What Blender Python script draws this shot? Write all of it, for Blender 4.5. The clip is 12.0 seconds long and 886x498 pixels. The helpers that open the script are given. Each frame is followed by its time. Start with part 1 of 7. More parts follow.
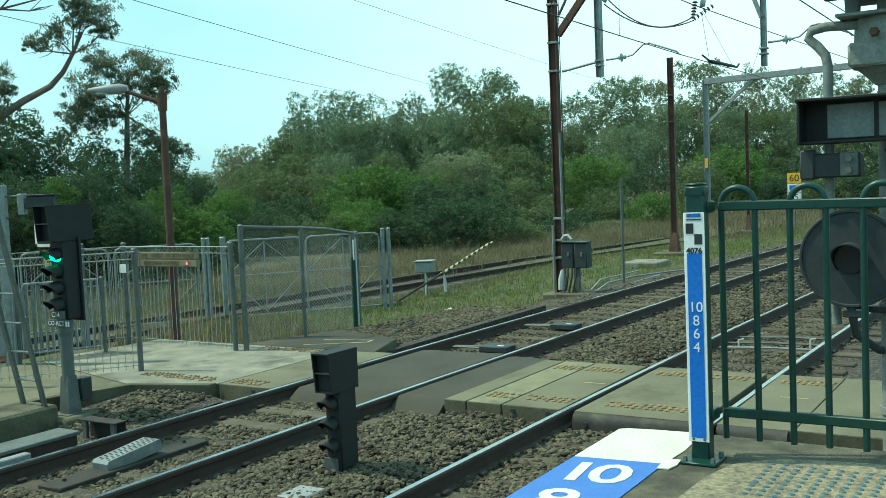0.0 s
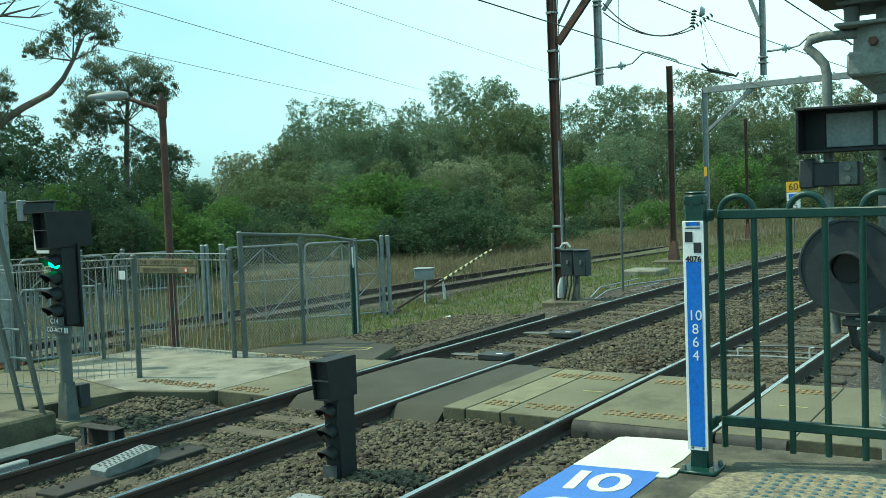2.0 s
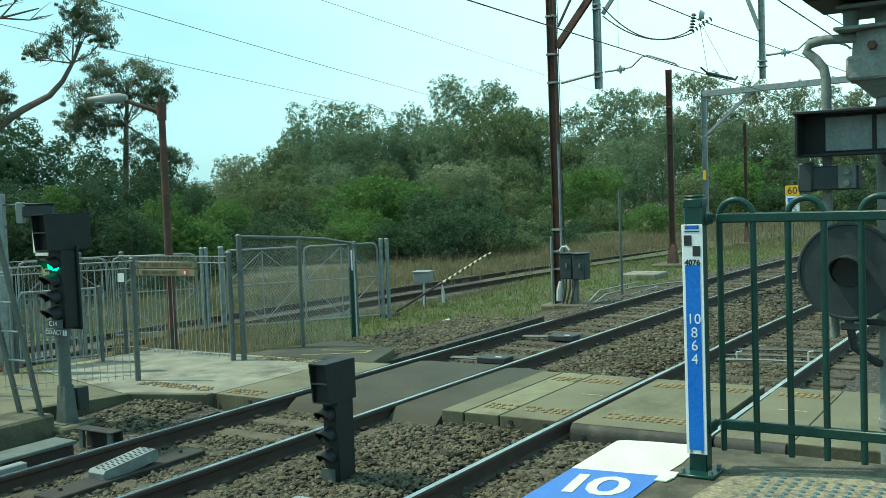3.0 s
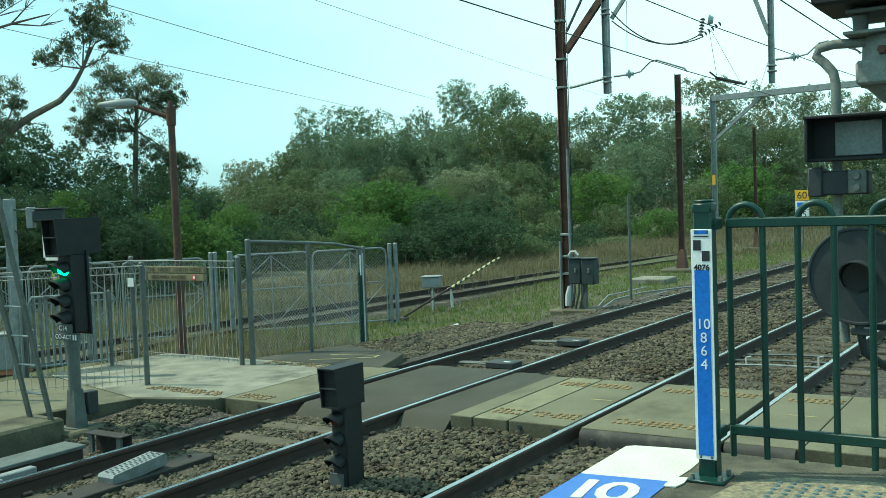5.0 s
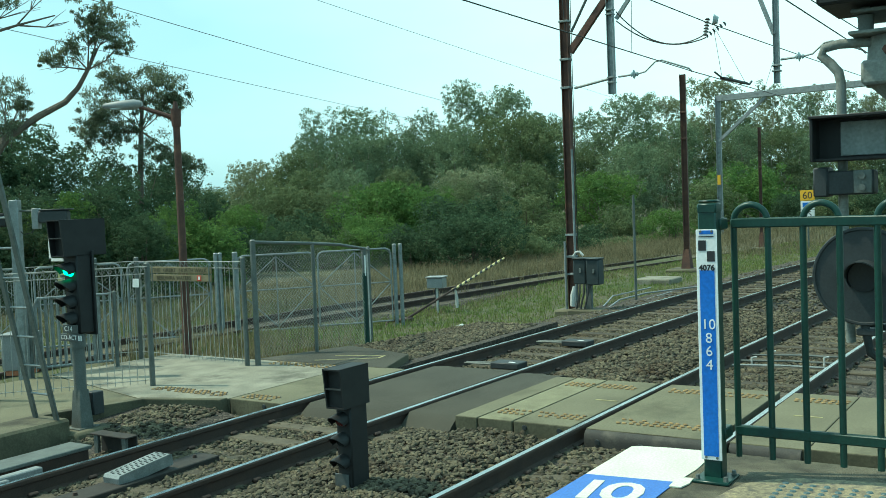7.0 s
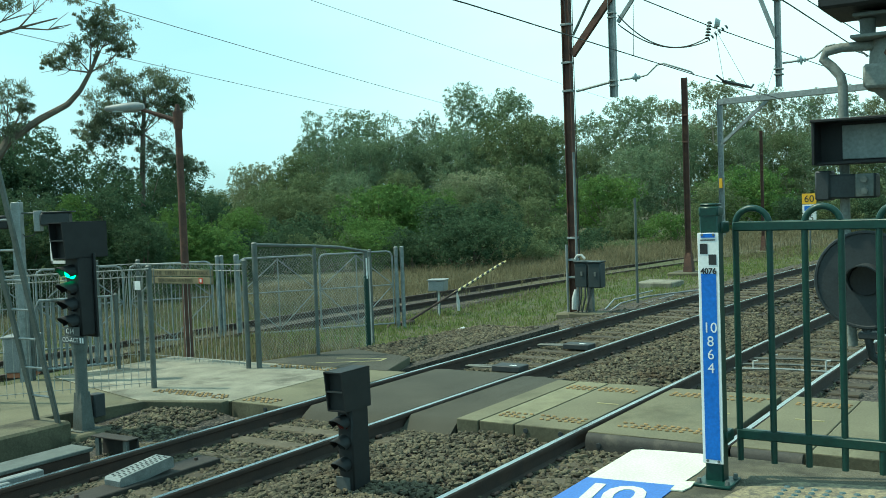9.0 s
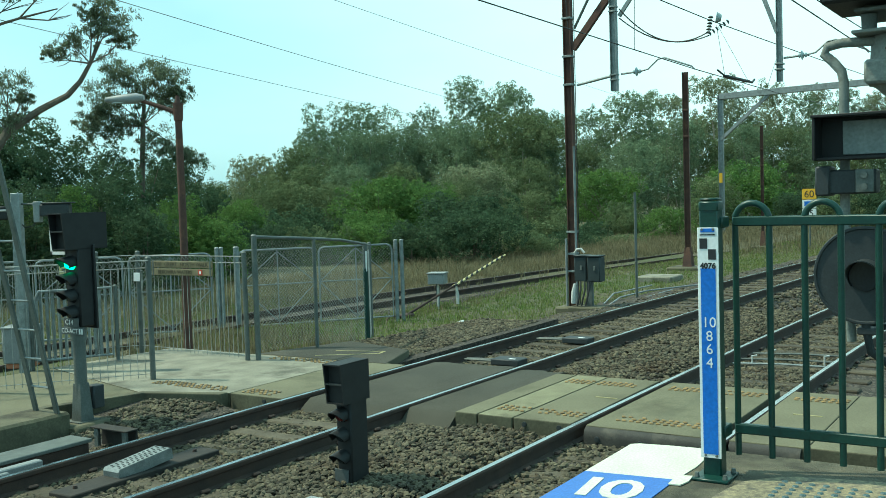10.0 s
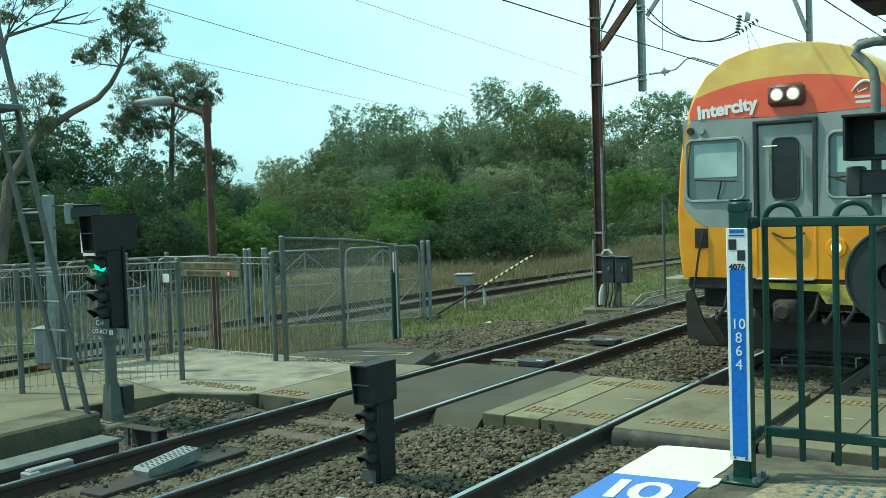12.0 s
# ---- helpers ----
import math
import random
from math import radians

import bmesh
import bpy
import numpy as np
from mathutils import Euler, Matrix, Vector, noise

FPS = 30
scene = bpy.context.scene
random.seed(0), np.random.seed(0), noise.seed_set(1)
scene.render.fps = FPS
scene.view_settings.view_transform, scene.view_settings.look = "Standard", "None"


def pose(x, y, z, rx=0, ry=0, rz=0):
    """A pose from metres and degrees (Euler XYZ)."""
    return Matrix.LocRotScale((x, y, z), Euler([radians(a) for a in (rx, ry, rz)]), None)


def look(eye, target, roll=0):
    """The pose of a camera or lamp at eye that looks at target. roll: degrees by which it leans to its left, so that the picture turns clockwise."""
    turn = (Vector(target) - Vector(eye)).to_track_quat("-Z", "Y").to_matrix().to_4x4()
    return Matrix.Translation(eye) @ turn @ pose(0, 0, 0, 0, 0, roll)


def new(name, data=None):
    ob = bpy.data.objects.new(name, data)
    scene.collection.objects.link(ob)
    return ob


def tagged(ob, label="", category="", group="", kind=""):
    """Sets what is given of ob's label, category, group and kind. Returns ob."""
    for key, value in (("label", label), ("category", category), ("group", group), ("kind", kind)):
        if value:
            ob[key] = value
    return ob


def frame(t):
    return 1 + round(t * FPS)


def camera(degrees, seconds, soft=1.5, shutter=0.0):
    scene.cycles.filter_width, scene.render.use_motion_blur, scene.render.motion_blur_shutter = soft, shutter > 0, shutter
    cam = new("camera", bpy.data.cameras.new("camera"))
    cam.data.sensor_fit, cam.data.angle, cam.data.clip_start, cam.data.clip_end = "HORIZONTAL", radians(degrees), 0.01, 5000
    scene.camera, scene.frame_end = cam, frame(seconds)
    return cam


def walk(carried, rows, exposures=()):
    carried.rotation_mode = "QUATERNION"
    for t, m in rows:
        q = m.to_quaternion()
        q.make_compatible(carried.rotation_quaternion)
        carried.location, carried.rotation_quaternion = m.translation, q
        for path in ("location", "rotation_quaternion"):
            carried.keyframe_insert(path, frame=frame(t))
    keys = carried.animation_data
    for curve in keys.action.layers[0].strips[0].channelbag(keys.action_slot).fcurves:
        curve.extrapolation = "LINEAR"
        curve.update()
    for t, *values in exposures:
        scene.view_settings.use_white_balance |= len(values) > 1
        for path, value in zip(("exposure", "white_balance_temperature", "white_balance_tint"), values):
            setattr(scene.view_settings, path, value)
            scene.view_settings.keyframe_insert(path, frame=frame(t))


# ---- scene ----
cam = camera(47.80, 12.0, soft=0.6)
PATH = [
    (0.0, pose(0.006, 0.002, 2.321, 86.347, 2.388, -58.206)),
    (0.5, pose(0.006, 0.002, 2.321, 86.454, 2.401, -58.259)),
    (1.0, pose(0.006, 0.002, 2.321, 86.604, 2.212, -58.366)),
    (1.5, pose(0.006, 0.002, 2.321, 86.703, 2.219, -58.359)),
    (2.0, pose(0.006, 0.002, 2.321, 86.782, 2.213, -58.240)),
    (2.5, pose(0.006, 0.002, 2.321, 86.862, 2.208, -58.267)),
    (3.0, pose(0.006, 0.002, 2.321, 86.957, 2.107, -58.287)),
    (5.0, pose(0.006, 0.002, 2.321, 87.251, 2.121, -57.789)),
    (5.5, pose(0.006, 0.002, 2.321, 87.144, 1.979, -57.833)),
    (6.0, pose(0.006, 0.002, 2.321, 87.194, 1.969, -57.829)),
    (6.5, pose(0.006, 0.002, 2.321, 87.238, 1.987, -57.784)),
    (7.0, pose(0.006, 0.002, 2.321, 87.289, 2.192, -57.518)),
    (9.0, pose(0.006, 0.002, 2.321, 87.460, 2.107, -57.425)),
    (9.5, pose(0.006, 0.002, 2.321, 87.610, 2.060, -57.556)),
    (10.0, pose(0.006, 0.002, 2.321, 87.071, 1.777, -57.431)),
    (10.5, pose(0.006, 0.002, 2.321, 87.036, 1.850, -57.202)),
    (11.0, pose(0.006, 0.002, 2.321, 87.039, 1.918, -56.917)),
    (11.5, pose(0.006, 0.002, 2.321, 87.115, 1.928, -56.132)),
    (12.0, pose(0.006, 0.002, 2.321, 87.186, 1.897, -55.887)),
]
walk(cam, PATH, exposures=((0.0, 0.17, 6350, -11), (12.0, 0.17, 6350, -11)))

# ---- world and sun ----
SUN_AZ, SUN_EL = 110.0, 57.0          # degrees from the rails' direction, and above the ground
world = bpy.data.worlds.new("sky")
scene.world = world
world.use_nodes = True
wn = world.node_tree
wn.nodes.clear()
sky = wn.nodes.new("ShaderNodeTexSky")
sky.sky_type = "NISHITA"
sky.sun_disc = False
sky.sun_elevation = radians(SUN_EL)
sky.sun_rotation = radians(90.0 - SUN_AZ)
sky.air_density, sky.dust_density, sky.ozone_density = 1.0, 2.0, 1.0
wc = wn.nodes.new("ShaderNodeTexCoord")
wm = wn.nodes.new("ShaderNodeMapping")
wm.inputs["Scale"].default_value = (1.0, 1.0, 3.4)
wz = wn.nodes.new("ShaderNodeTexNoise")
wz.inputs["Scale"].default_value, wz.inputs["Detail"].default_value = 1.9, 7
wd = wn.nodes.new("ShaderNodeVectorMath")
wd.operation = "DOT_PRODUCT"
wd.inputs[1].default_value = (0.96, 0.17, 0.22)
wr = wn.nodes.new("ShaderNodeMapRange")                 # the cloud veil thickens along the line
wr.inputs[1].default_value, wr.inputs[2].default_value, wr.inputs[3].default_value, wr.inputs[4].default_value = 0.78, 1.0, -0.50, 0.50
wa = wn.nodes.new("ShaderNodeMath")
wa.operation, wa.use_clamp = "ADD", True
wh = wn.nodes.new("ShaderNodeMixRGB")                   # bright haze over the clear blue
wh.inputs[0].default_value, wh.inputs[2].default_value = 0.62, (4.4, 7.8, 9.0, 1)
wx = wn.nodes.new("ShaderNodeMixRGB")
wx.inputs[2].default_value = (6.9, 9.3, 9.7, 1)
wb = wn.nodes.new("ShaderNodeBackground")
wb.inputs["Strength"].default_value = 0.13
wo = wn.nodes.new("ShaderNodeOutputWorld")
for p, q in ((wc.outputs["Generated"], wm.inputs["Vector"]), (wm.outputs[0], wz.inputs["Vector"]), (wc.outputs["Generated"], wd.inputs[0]), (wd.outputs["Value"], wr.inputs[0]),
             (wz.outputs["Fac"], wa.inputs[0]), (wr.outputs[0], wa.inputs[1]), (sky.outputs[0], wh.inputs[1]), (wh.outputs[0], wx.inputs[1]), (wa.outputs[0], wx.inputs[0]),
             (wx.outputs[0], wb.inputs["Color"]), (wb.outputs[0], wo.inputs[0])):
    wn.links.new(p, q)
lamp = bpy.data.lights.new("sun", "SUN")
lamp.energy, lamp.angle, lamp.color = 4.0, radians(1.5), (1.0, 0.92, 0.78)
sun = new("sun", lamp)
sa, se = radians(SUN_AZ), radians(SUN_EL)
sun.matrix_basis = look((40 * math.cos(sa) * math.cos(se), 40 * math.sin(sa) * math.cos(se), 40 * math.sin(se)), (0, 0, 0))


# ---- materials ----
def mat(name, c1, c2=None, rough=0.7, metal=0.0, scale=6.0, fine=60.0, bump=0.25, dist=0.01, stain=None, stain_at=0.62, island=0.0, emit=0.0, spec=0.4, obj=0.0, trans=0.0):
    """c1 to c2 by coarse noise, fine grain on top, optional stains, island or object tint."""
    m = bpy.data.materials.new(name)
    m.use_nodes = True
    nt = m.node_tree
    bs = nt.nodes["Principled BSDF"]
    L = nt.links.new
    c2 = c2 or tuple(v * 0.8 for v in c1)
    tc = nt.nodes.new("ShaderNodeTexCoord")
    n1, n2 = nt.nodes.new("ShaderNodeTexNoise"), nt.nodes.new("ShaderNodeTexNoise")
    n1.inputs["Scale"].default_value, n1.inputs["Detail"].default_value = scale, 5
    n2.inputs["Scale"].default_value, n2.inputs["Detail"].default_value = fine, 4
    for n in (n1, n2):
        L(tc.outputs["Object"], n.inputs["Vector"])
    mr = nt.nodes.new("ShaderNodeMapRange")
    mr.inputs[1].default_value, mr.inputs[2].default_value = 0.3, 0.7
    L(n1.outputs["Fac"], mr.inputs[0])
    mx = nt.nodes.new("ShaderNodeMixRGB")
    mx.inputs[1].default_value, mx.inputs[2].default_value = (*c1, 1), (*c2, 1)
    L(mr.outputs[0], mx.inputs[0])
    out = mx.outputs[0]
    g = nt.nodes.new("ShaderNodeMixRGB")
    g.blend_type = "OVERLAY"
    g.inputs[0].default_value = 0.45
    L(out, g.inputs[1])
    L(n2.outputs["Fac"], g.inputs[2])
    out = g.outputs[0]
    if stain:
        n3, r3, s3 = nt.nodes.new("ShaderNodeTexNoise"), nt.nodes.new("ShaderNodeMapRange"), nt.nodes.new("ShaderNodeMixRGB")
        n3.inputs["Scale"].default_value, n3.inputs["Detail"].default_value, n3.inputs["Roughness"].default_value = scale * 0.43, 8, 0.7
        r3.inputs[1].default_value, r3.inputs[2].default_value = stain_at - 0.07, stain_at + 0.07
        s3.inputs[2].default_value = (*stain, 1)
        L(tc.outputs["Object"], n3.inputs["Vector"])
        L(n3.outputs["Fac"], r3.inputs[0])
        L(r3.outputs[0], s3.inputs[0])
        L(out, s3.inputs[1])
        out = s3.outputs[0]
    if island or obj:
        if island:
            src = nt.nodes.new("ShaderNodeNewGeometry").outputs["Random Per Island"]
        else:
            src = nt.nodes.new("ShaderNodeObjectInfo").outputs["Random"]
        k = island or obj
        r4, h4 = nt.nodes.new("ShaderNodeMapRange"), nt.nodes.new("ShaderNodeHueSaturation")
        r4.inputs[3].default_value, r4.inputs[4].default_value = 1 - k, 1 + k
        L(src, r4.inputs[0])
        L(r4.outputs[0], h4.inputs["Value"])
        L(out, h4.inputs["Color"])
        out = h4.outputs[0]
    L(out, bs.inputs["Base Color"])
    rr = nt.nodes.new("ShaderNodeMapRange")
    rr.inputs[3].default_value, rr.inputs[4].default_value = max(0.03, rough - 0.12), min(1, rough + 0.12)
    L(n2.outputs["Fac"], rr.inputs[0])
    L(rr.outputs[0], bs.inputs["Roughness"])
    bs.inputs["Metallic"].default_value = metal
    bs.inputs["Specular IOR Level"].default_value = spec
    if bump:
        bp = nt.nodes.new("ShaderNodeBump")
        bp.inputs["Strength"].default_value, bp.inputs["Distance"].default_value = bump, dist
        L(n2.outputs["Fac"], bp.inputs["Height"])
        L(bp.outputs[0], bs.inputs["Normal"])
    if emit:
        L(out, bs.inputs["Emission Color"])
        bs.inputs["Emission Strength"].default_value = emit
    if trans:
        tr, ms = nt.nodes.new("ShaderNodeBsdfTranslucent"), nt.nodes.new("ShaderNodeMixShader")
        ms.inputs[0].default_value = trans
        L(out, tr.inputs["Color"])
        L(bs.outputs[0], ms.inputs[1])
        L(tr.outputs[0], ms.inputs[2])
        L(ms.outputs[0], nt.nodes["Material Output"].inputs["Surface"])
    return m


M = dict(
    stone=mat("ballast_stone", (0.111, 0.094, 0.058), (0.064, 0.056, 0.038), 0.9, scale=3, fine=50, island=0.62, stain=(0.057, 0.040, 0.022), stain_at=0.6),
    bed=mat("ballast_bed", (0.062, 0.053, 0.040), (0.037, 0.032, 0.025), 0.95, scale=9, fine=45, bump=1.0, dist=0.04),
    rust=mat("rusty_rail", (0.060, 0.036, 0.026), (0.035, 0.024, 0.020), 0.75, scale=5, fine=70, bump=0.4),
    head=mat("polished_rail", (0.50, 0.51, 0.51), (0.36, 0.37, 0.37), 0.22, 1.0, scale=4, fine=90, bump=0.03),
    dullhead=mat("dull_rail", (0.12, 0.085, 0.07), (0.07, 0.05, 0.042), 0.6, 0.5, scale=4, fine=90, bump=0.1),
    sleeper=mat("weathered_sleeper", (0.095, 0.081, 0.056), (0.054, 0.044, 0.030), 0.9, scale=4, fine=40, bump=0.6, obj=0.3),
    concrete=mat("worn_concrete", (0.155, 0.146, 0.091), (0.116, 0.108, 0.067), 0.85, scale=1.3, fine=45, bump=0.3, stain=(0.077, 0.071, 0.041), stain_at=0.6),
    pale=mat("pale_concrete", (0.270, 0.258, 0.200), (0.150, 0.143, 0.110), 0.85, scale=2.6, fine=45, bump=0.3, stain=(0.092, 0.087, 0.066), stain_at=0.60),
    grainy=mat("grainy_concrete", (0.218, 0.210, 0.128), (0.154, 0.145, 0.090), 0.9, scale=3, fine=90, bump=0.5, stain=(0.113, 0.105, 0.064), stain_at=0.62),
    darkconc=mat("dark_stained_concrete", (0.122, 0.115, 0.074), (0.076, 0.071, 0.046), 0.9, scale=2.2, fine=40, bump=0.4, stain=(0.041, 0.038, 0.025), stain_at=0.6),
    asphalt=mat("asphalt", (0.061, 0.058, 0.043), (0.040, 0.038, 0.028), 0.9, scale=1.4, fine=120, bump=0.6, stain=(0.115, 0.104, 0.070), stain_at=0.66),
    platform=mat("platform_asphalt", (0.140, 0.128, 0.087), (0.072, 0.066, 0.046), 0.92, scale=7.0, fine=130, bump=0.8, dist=0.012, stain=(0.051, 0.048, 0.035), stain_at=0.57),
    terrazzo=mat("worn_warning_paint", (0.34, 0.29, 0.17), (0.16, 0.14, 0.10), 0.85, scale=45, fine=190, bump=0.3, stain=(0.11, 0.10, 0.08), stain_at=0.55),
    tactile=mat("worn_yellow_tactile", (0.272, 0.168, 0.052), (0.156, 0.110, 0.052), 0.8, scale=9, fine=70, stain=(0.130, 0.117, 0.097), stain_at=0.52, obj=0.25),
    dot=mat("teal_stud", (0.05, 0.10, 0.11), (0.08, 0.13, 0.14), 0.55, scale=20, fine=90),
    whitepaint=mat("white_paint", (0.630, 0.650, 0.540), (0.560, 0.575, 0.470), 0.65, scale=5, fine=80, bump=0.1, stain=(0.426, 0.410, 0.361), stain_at=0.7),
    bluepaint=mat("blue_paint", (0.045, 0.14, 0.46), (0.06, 0.17, 0.48), 0.6, scale=5, fine=90, bump=0.1, stain=(0.12, 0.20, 0.42), stain_at=0.7),
    yellowpaint=mat("worn_yellow_paint", (0.360, 0.318, 0.144), (0.240, 0.216, 0.120), 0.8, scale=9, fine=80),
    signblue=mat("sign_blue", (0.015, 0.13, 0.52), (0.02, 0.15, 0.54), 0.4, scale=3, fine=60, bump=0.02),
    signwhite=mat("sign_white", (0.78, 0.79, 0.78), (0.70, 0.71, 0.70), 0.45, scale=5, fine=60, bump=0.02),
    signblack=mat("sign_black", (0.02, 0.022, 0.024), (0.03, 0.03, 0.032), 0.5, bump=0.02),
    signyellow=mat("sign_yellow", (0.75, 0.42, 0.03), (0.66, 0.36, 0.03), 0.5, bump=0.02),
    striped=mat("faded_yellow_stripe", (0.66, 0.58, 0.28), (0.54, 0.47, 0.22), 0.6, bump=0.03),
    green=mat("dark_green_paint", (0.008, 0.044, 0.034), (0.006, 0.034, 0.027), 0.38, scale=7, fine=60, bump=0.06, stain=(0.016, 0.040, 0.034), stain_at=0.68),
    galv=mat("galvanised_steel", (0.289, 0.315, 0.315), (0.187, 0.212, 0.212), 0.55, 0.55, scale=9, fine=70, bump=0.08, stain=(0.145, 0.153, 0.149), stain_at=0.62),
    galvgreen=mat("weathered_galvanised_steel", (0.150, 0.165, 0.155), (0.105, 0.120, 0.112), 0.6, 0.35, scale=6, fine=60, bump=0.1, stain=(0.085, 0.092, 0.084), stain_at=0.62),
    wire=mat("fence_wire", (0.330, 0.340, 0.320), (0.250, 0.260, 0.240), 0.75, 0.0, scale=12, fine=60, bump=0.0),
    cable=mat("black_cable", (0.03, 0.03, 0.03), (0.04, 0.04, 0.04), 0.6, bump=0.0),
    mastrust=mat("rust_brown_steel", (0.115, 0.057, 0.041), (0.068, 0.039, 0.032), 0.75, 0.1, scale=5, fine=50, bump=0.3, stain=(0.176, 0.088, 0.054), stain_at=0.62),
    rubber=mat("dark_rubber", (0.052, 0.050, 0.044), (0.034, 0.033, 0.030), 0.75, scale=6, fine=60, bump=0.2, stain=(0.085, 0.078, 0.062), stain_at=0.62),
    signal=mat("matt_black_signal", (0.010, 0.011, 0.012), (0.017, 0.018, 0.019), 0.6, scale=8, fine=60, bump=0.06),
    signalgrey=mat("faded_dark_signal_paint", (0.035, 0.042, 0.045), (0.025, 0.030, 0.032), 0.6, scale=8, fine=60, bump=0.08),
    greenlens=mat("lit_green_lens", (0.03, 0.95, 0.34), (0.03, 0.9, 0.32), 0.3, bump=0, emit=3.0),
    redlens=mat("dark_red_lens", (0.10, 0.012, 0.01), (0.07, 0.01, 0.01), 0.25, bump=0),
    lens=mat("dark_lens", (0.02, 0.024, 0.026), (0.015, 0.018, 0.02), 0.15, bump=0),
    plateblack=mat("grey_plate", (0.085, 0.095, 0.095), (0.07, 0.08, 0.08), 0.6, bump=0.05),
    greybox=mat("grey_cabinet_paint", (0.252, 0.266, 0.266), (0.196, 0.210, 0.210), 0.5, scale=4, fine=60, bump=0.05, stain=(0.154, 0.154, 0.147), stain_at=0.66),
    bluegrey=mat("blue_grey_box_paint", (0.030, 0.042, 0.044), (0.022, 0.032, 0.034), 0.55, scale=5, fine=60, bump=0.06),
    porcelain=mat("porcelain", (0.42, 0.50, 0.50), (0.32, 0.40, 0.41), 0.25, bump=0),
    panel=mat("frosted_panel", (0.240, 0.264, 0.258), (0.198, 0.222, 0.216), 0.5, scale=6, fine=40, bump=0.02),
    tank=mat("dirty_grey_paint", (0.243, 0.261, 0.239), (0.162, 0.180, 0.167), 0.7, scale=5, fine=50, bump=0.15, stain=(0.108, 0.104, 0.086), stain_at=0.6),
    timber=mat("timber_sign", (0.225, 0.190, 0.115), (0.165, 0.138, 0.082), 0.8, scale=6, fine=60, bump=0.3),
    signtext=mat("carved_letters", (0.060, 0.050, 0.030), (0.075, 0.062, 0.038), 0.7, bump=0),
    bark=mat("bark", (0.16, 0.13, 0.10), (0.09, 0.075, 0.06), 0.9, scale=3, fine=20, bump=0.8, dist=0.03),
    palebark=mat("pale_gum_bark", (0.42, 0.39, 0.34), (0.26, 0.23, 0.19), 0.85, scale=2, fine=14, bump=0.4, dist=0.02),
    leaf_dark=mat("dark_foliage", (0.080, 0.125, 0.066), (0.050, 0.085, 0.047), 0.85, scale=1.4, fine=20, bump=0, island=0.30, trans=0.36, spec=0.12),
    leaf_gum=mat("gum_foliage", (0.205, 0.270, 0.160), (0.135, 0.192, 0.114), 0.85, scale=1.4, fine=20, bump=0, island=0.30, trans=0.36, spec=0.12),
    leaf_grey=mat("grey_gum_foliage", (0.190, 0.215, 0.135), (0.125, 0.152, 0.098), 0.7, scale=0.3, fine=3, bump=0, island=0.35, trans=0.35, spec=0.12),
    leaf_olive=mat("olive_foliage", (0.165, 0.200, 0.100), (0.105, 0.146, 0.070), 0.85, scale=1.4, fine=20, bump=0, island=0.30, trans=0.36, spec=0.12),
    leaf_bright=mat("bright_foliage", (0.135, 0.220, 0.062), (0.080, 0.150, 0.045), 0.85, scale=1.4, fine=20, bump=0, island=0.30, trans=0.36, spec=0.12),
    leaf_pale=mat("pale_foliage", (0.250, 0.275, 0.165), (0.165, 0.200, 0.115), 0.85, scale=1.4, fine=20, bump=0, island=0.30, trans=0.36, spec=0.12),
    soil=mat("grassy_ground", (0.080, 0.078, 0.040), (0.098, 0.084, 0.052), 0.95, scale=0.35, fine=14, bump=1.0, dist=0.06, stain=(0.070, 0.080, 0.032), stain_at=0.54),
    drygrass=mat("dry_grass", (0.225, 0.195, 0.118), (0.150, 0.135, 0.080), 0.8, scale=0.5, fine=6, bump=0, island=0.4, trans=0.3, spec=0.1),
    freshgrass=mat("green_grass", (0.118, 0.178, 0.046), (0.190, 0.205, 0.078), 0.75, scale=0.9, fine=6, bump=0, island=0.4, trans=0.3, spec=0.1),
    orangepipe=mat("orange_conduit", (0.42, 0.17, 0.09), (0.33, 0.13, 0.07), 0.6, bump=0.05),
    whitepipe=mat("white_plastic", (0.525, 0.525, 0.495), (0.450, 0.450, 0.427), 0.5, bump=0.03),
    trainyellow=mat("train_yellow", (0.768, 0.324, 0.022), (0.672, 0.276, 0.019), 0.35, scale=1.5, fine=3, bump=0.02, stain=(0.408, 0.180, 0.036), stain_at=0.66),
    trainroof=mat("train_cream_roof", (0.800, 0.500, 0.120), (0.700, 0.455, 0.140), 0.45, scale=1.2, fine=3, bump=0.02, stain=(0.480, 0.400, 0.240), stain_at=0.58),
    trainred=mat("train_orange_red", (0.792, 0.127, 0.061), (0.726, 0.110, 0.055), 0.35, scale=1.5, fine=3, bump=0.02),
    traingrey=mat("train_grey", (0.285, 0.315, 0.300), (0.235, 0.265, 0.252), 0.4, scale=1.5, fine=3, bump=0.02, stain=(0.180, 0.190, 0.178), stain_at=0.64),
    lampred=mat("dark_red_surround", (0.160, 0.050, 0.036), (0.110, 0.040, 0.030), 0.5, scale=4, fine=20, bump=0.03),
    wornyellow=mat("scuffed_yellow", (0.50, 0.42, 0.05), (0.36, 0.31, 0.06), 0.6, scale=5, fine=30, bump=0.1, stain=(0.10, 0.09, 0.05), stain_at=0.58),
    trainseal=mat("window_rim", (0.430, 0.455, 0.440), (0.330, 0.355, 0.342), 0.4, 0.6, bump=0.03),
    traindark=mat("underframe_grime", (0.022, 0.021, 0.020), (0.04, 0.034, 0.028), 0.8, scale=6, fine=40, bump=0.3),
    trainglass=mat("train_window", (0.10, 0.145, 0.145), (0.08, 0.115, 0.115), 0.08, scale=0.6, fine=1.5, bump=0, spec=0.8),
    blind=mat("window_blind", (0.40, 0.52, 0.49), (0.33, 0.45, 0.43), 0.6, scale=1.2, fine=2, bump=0.0),
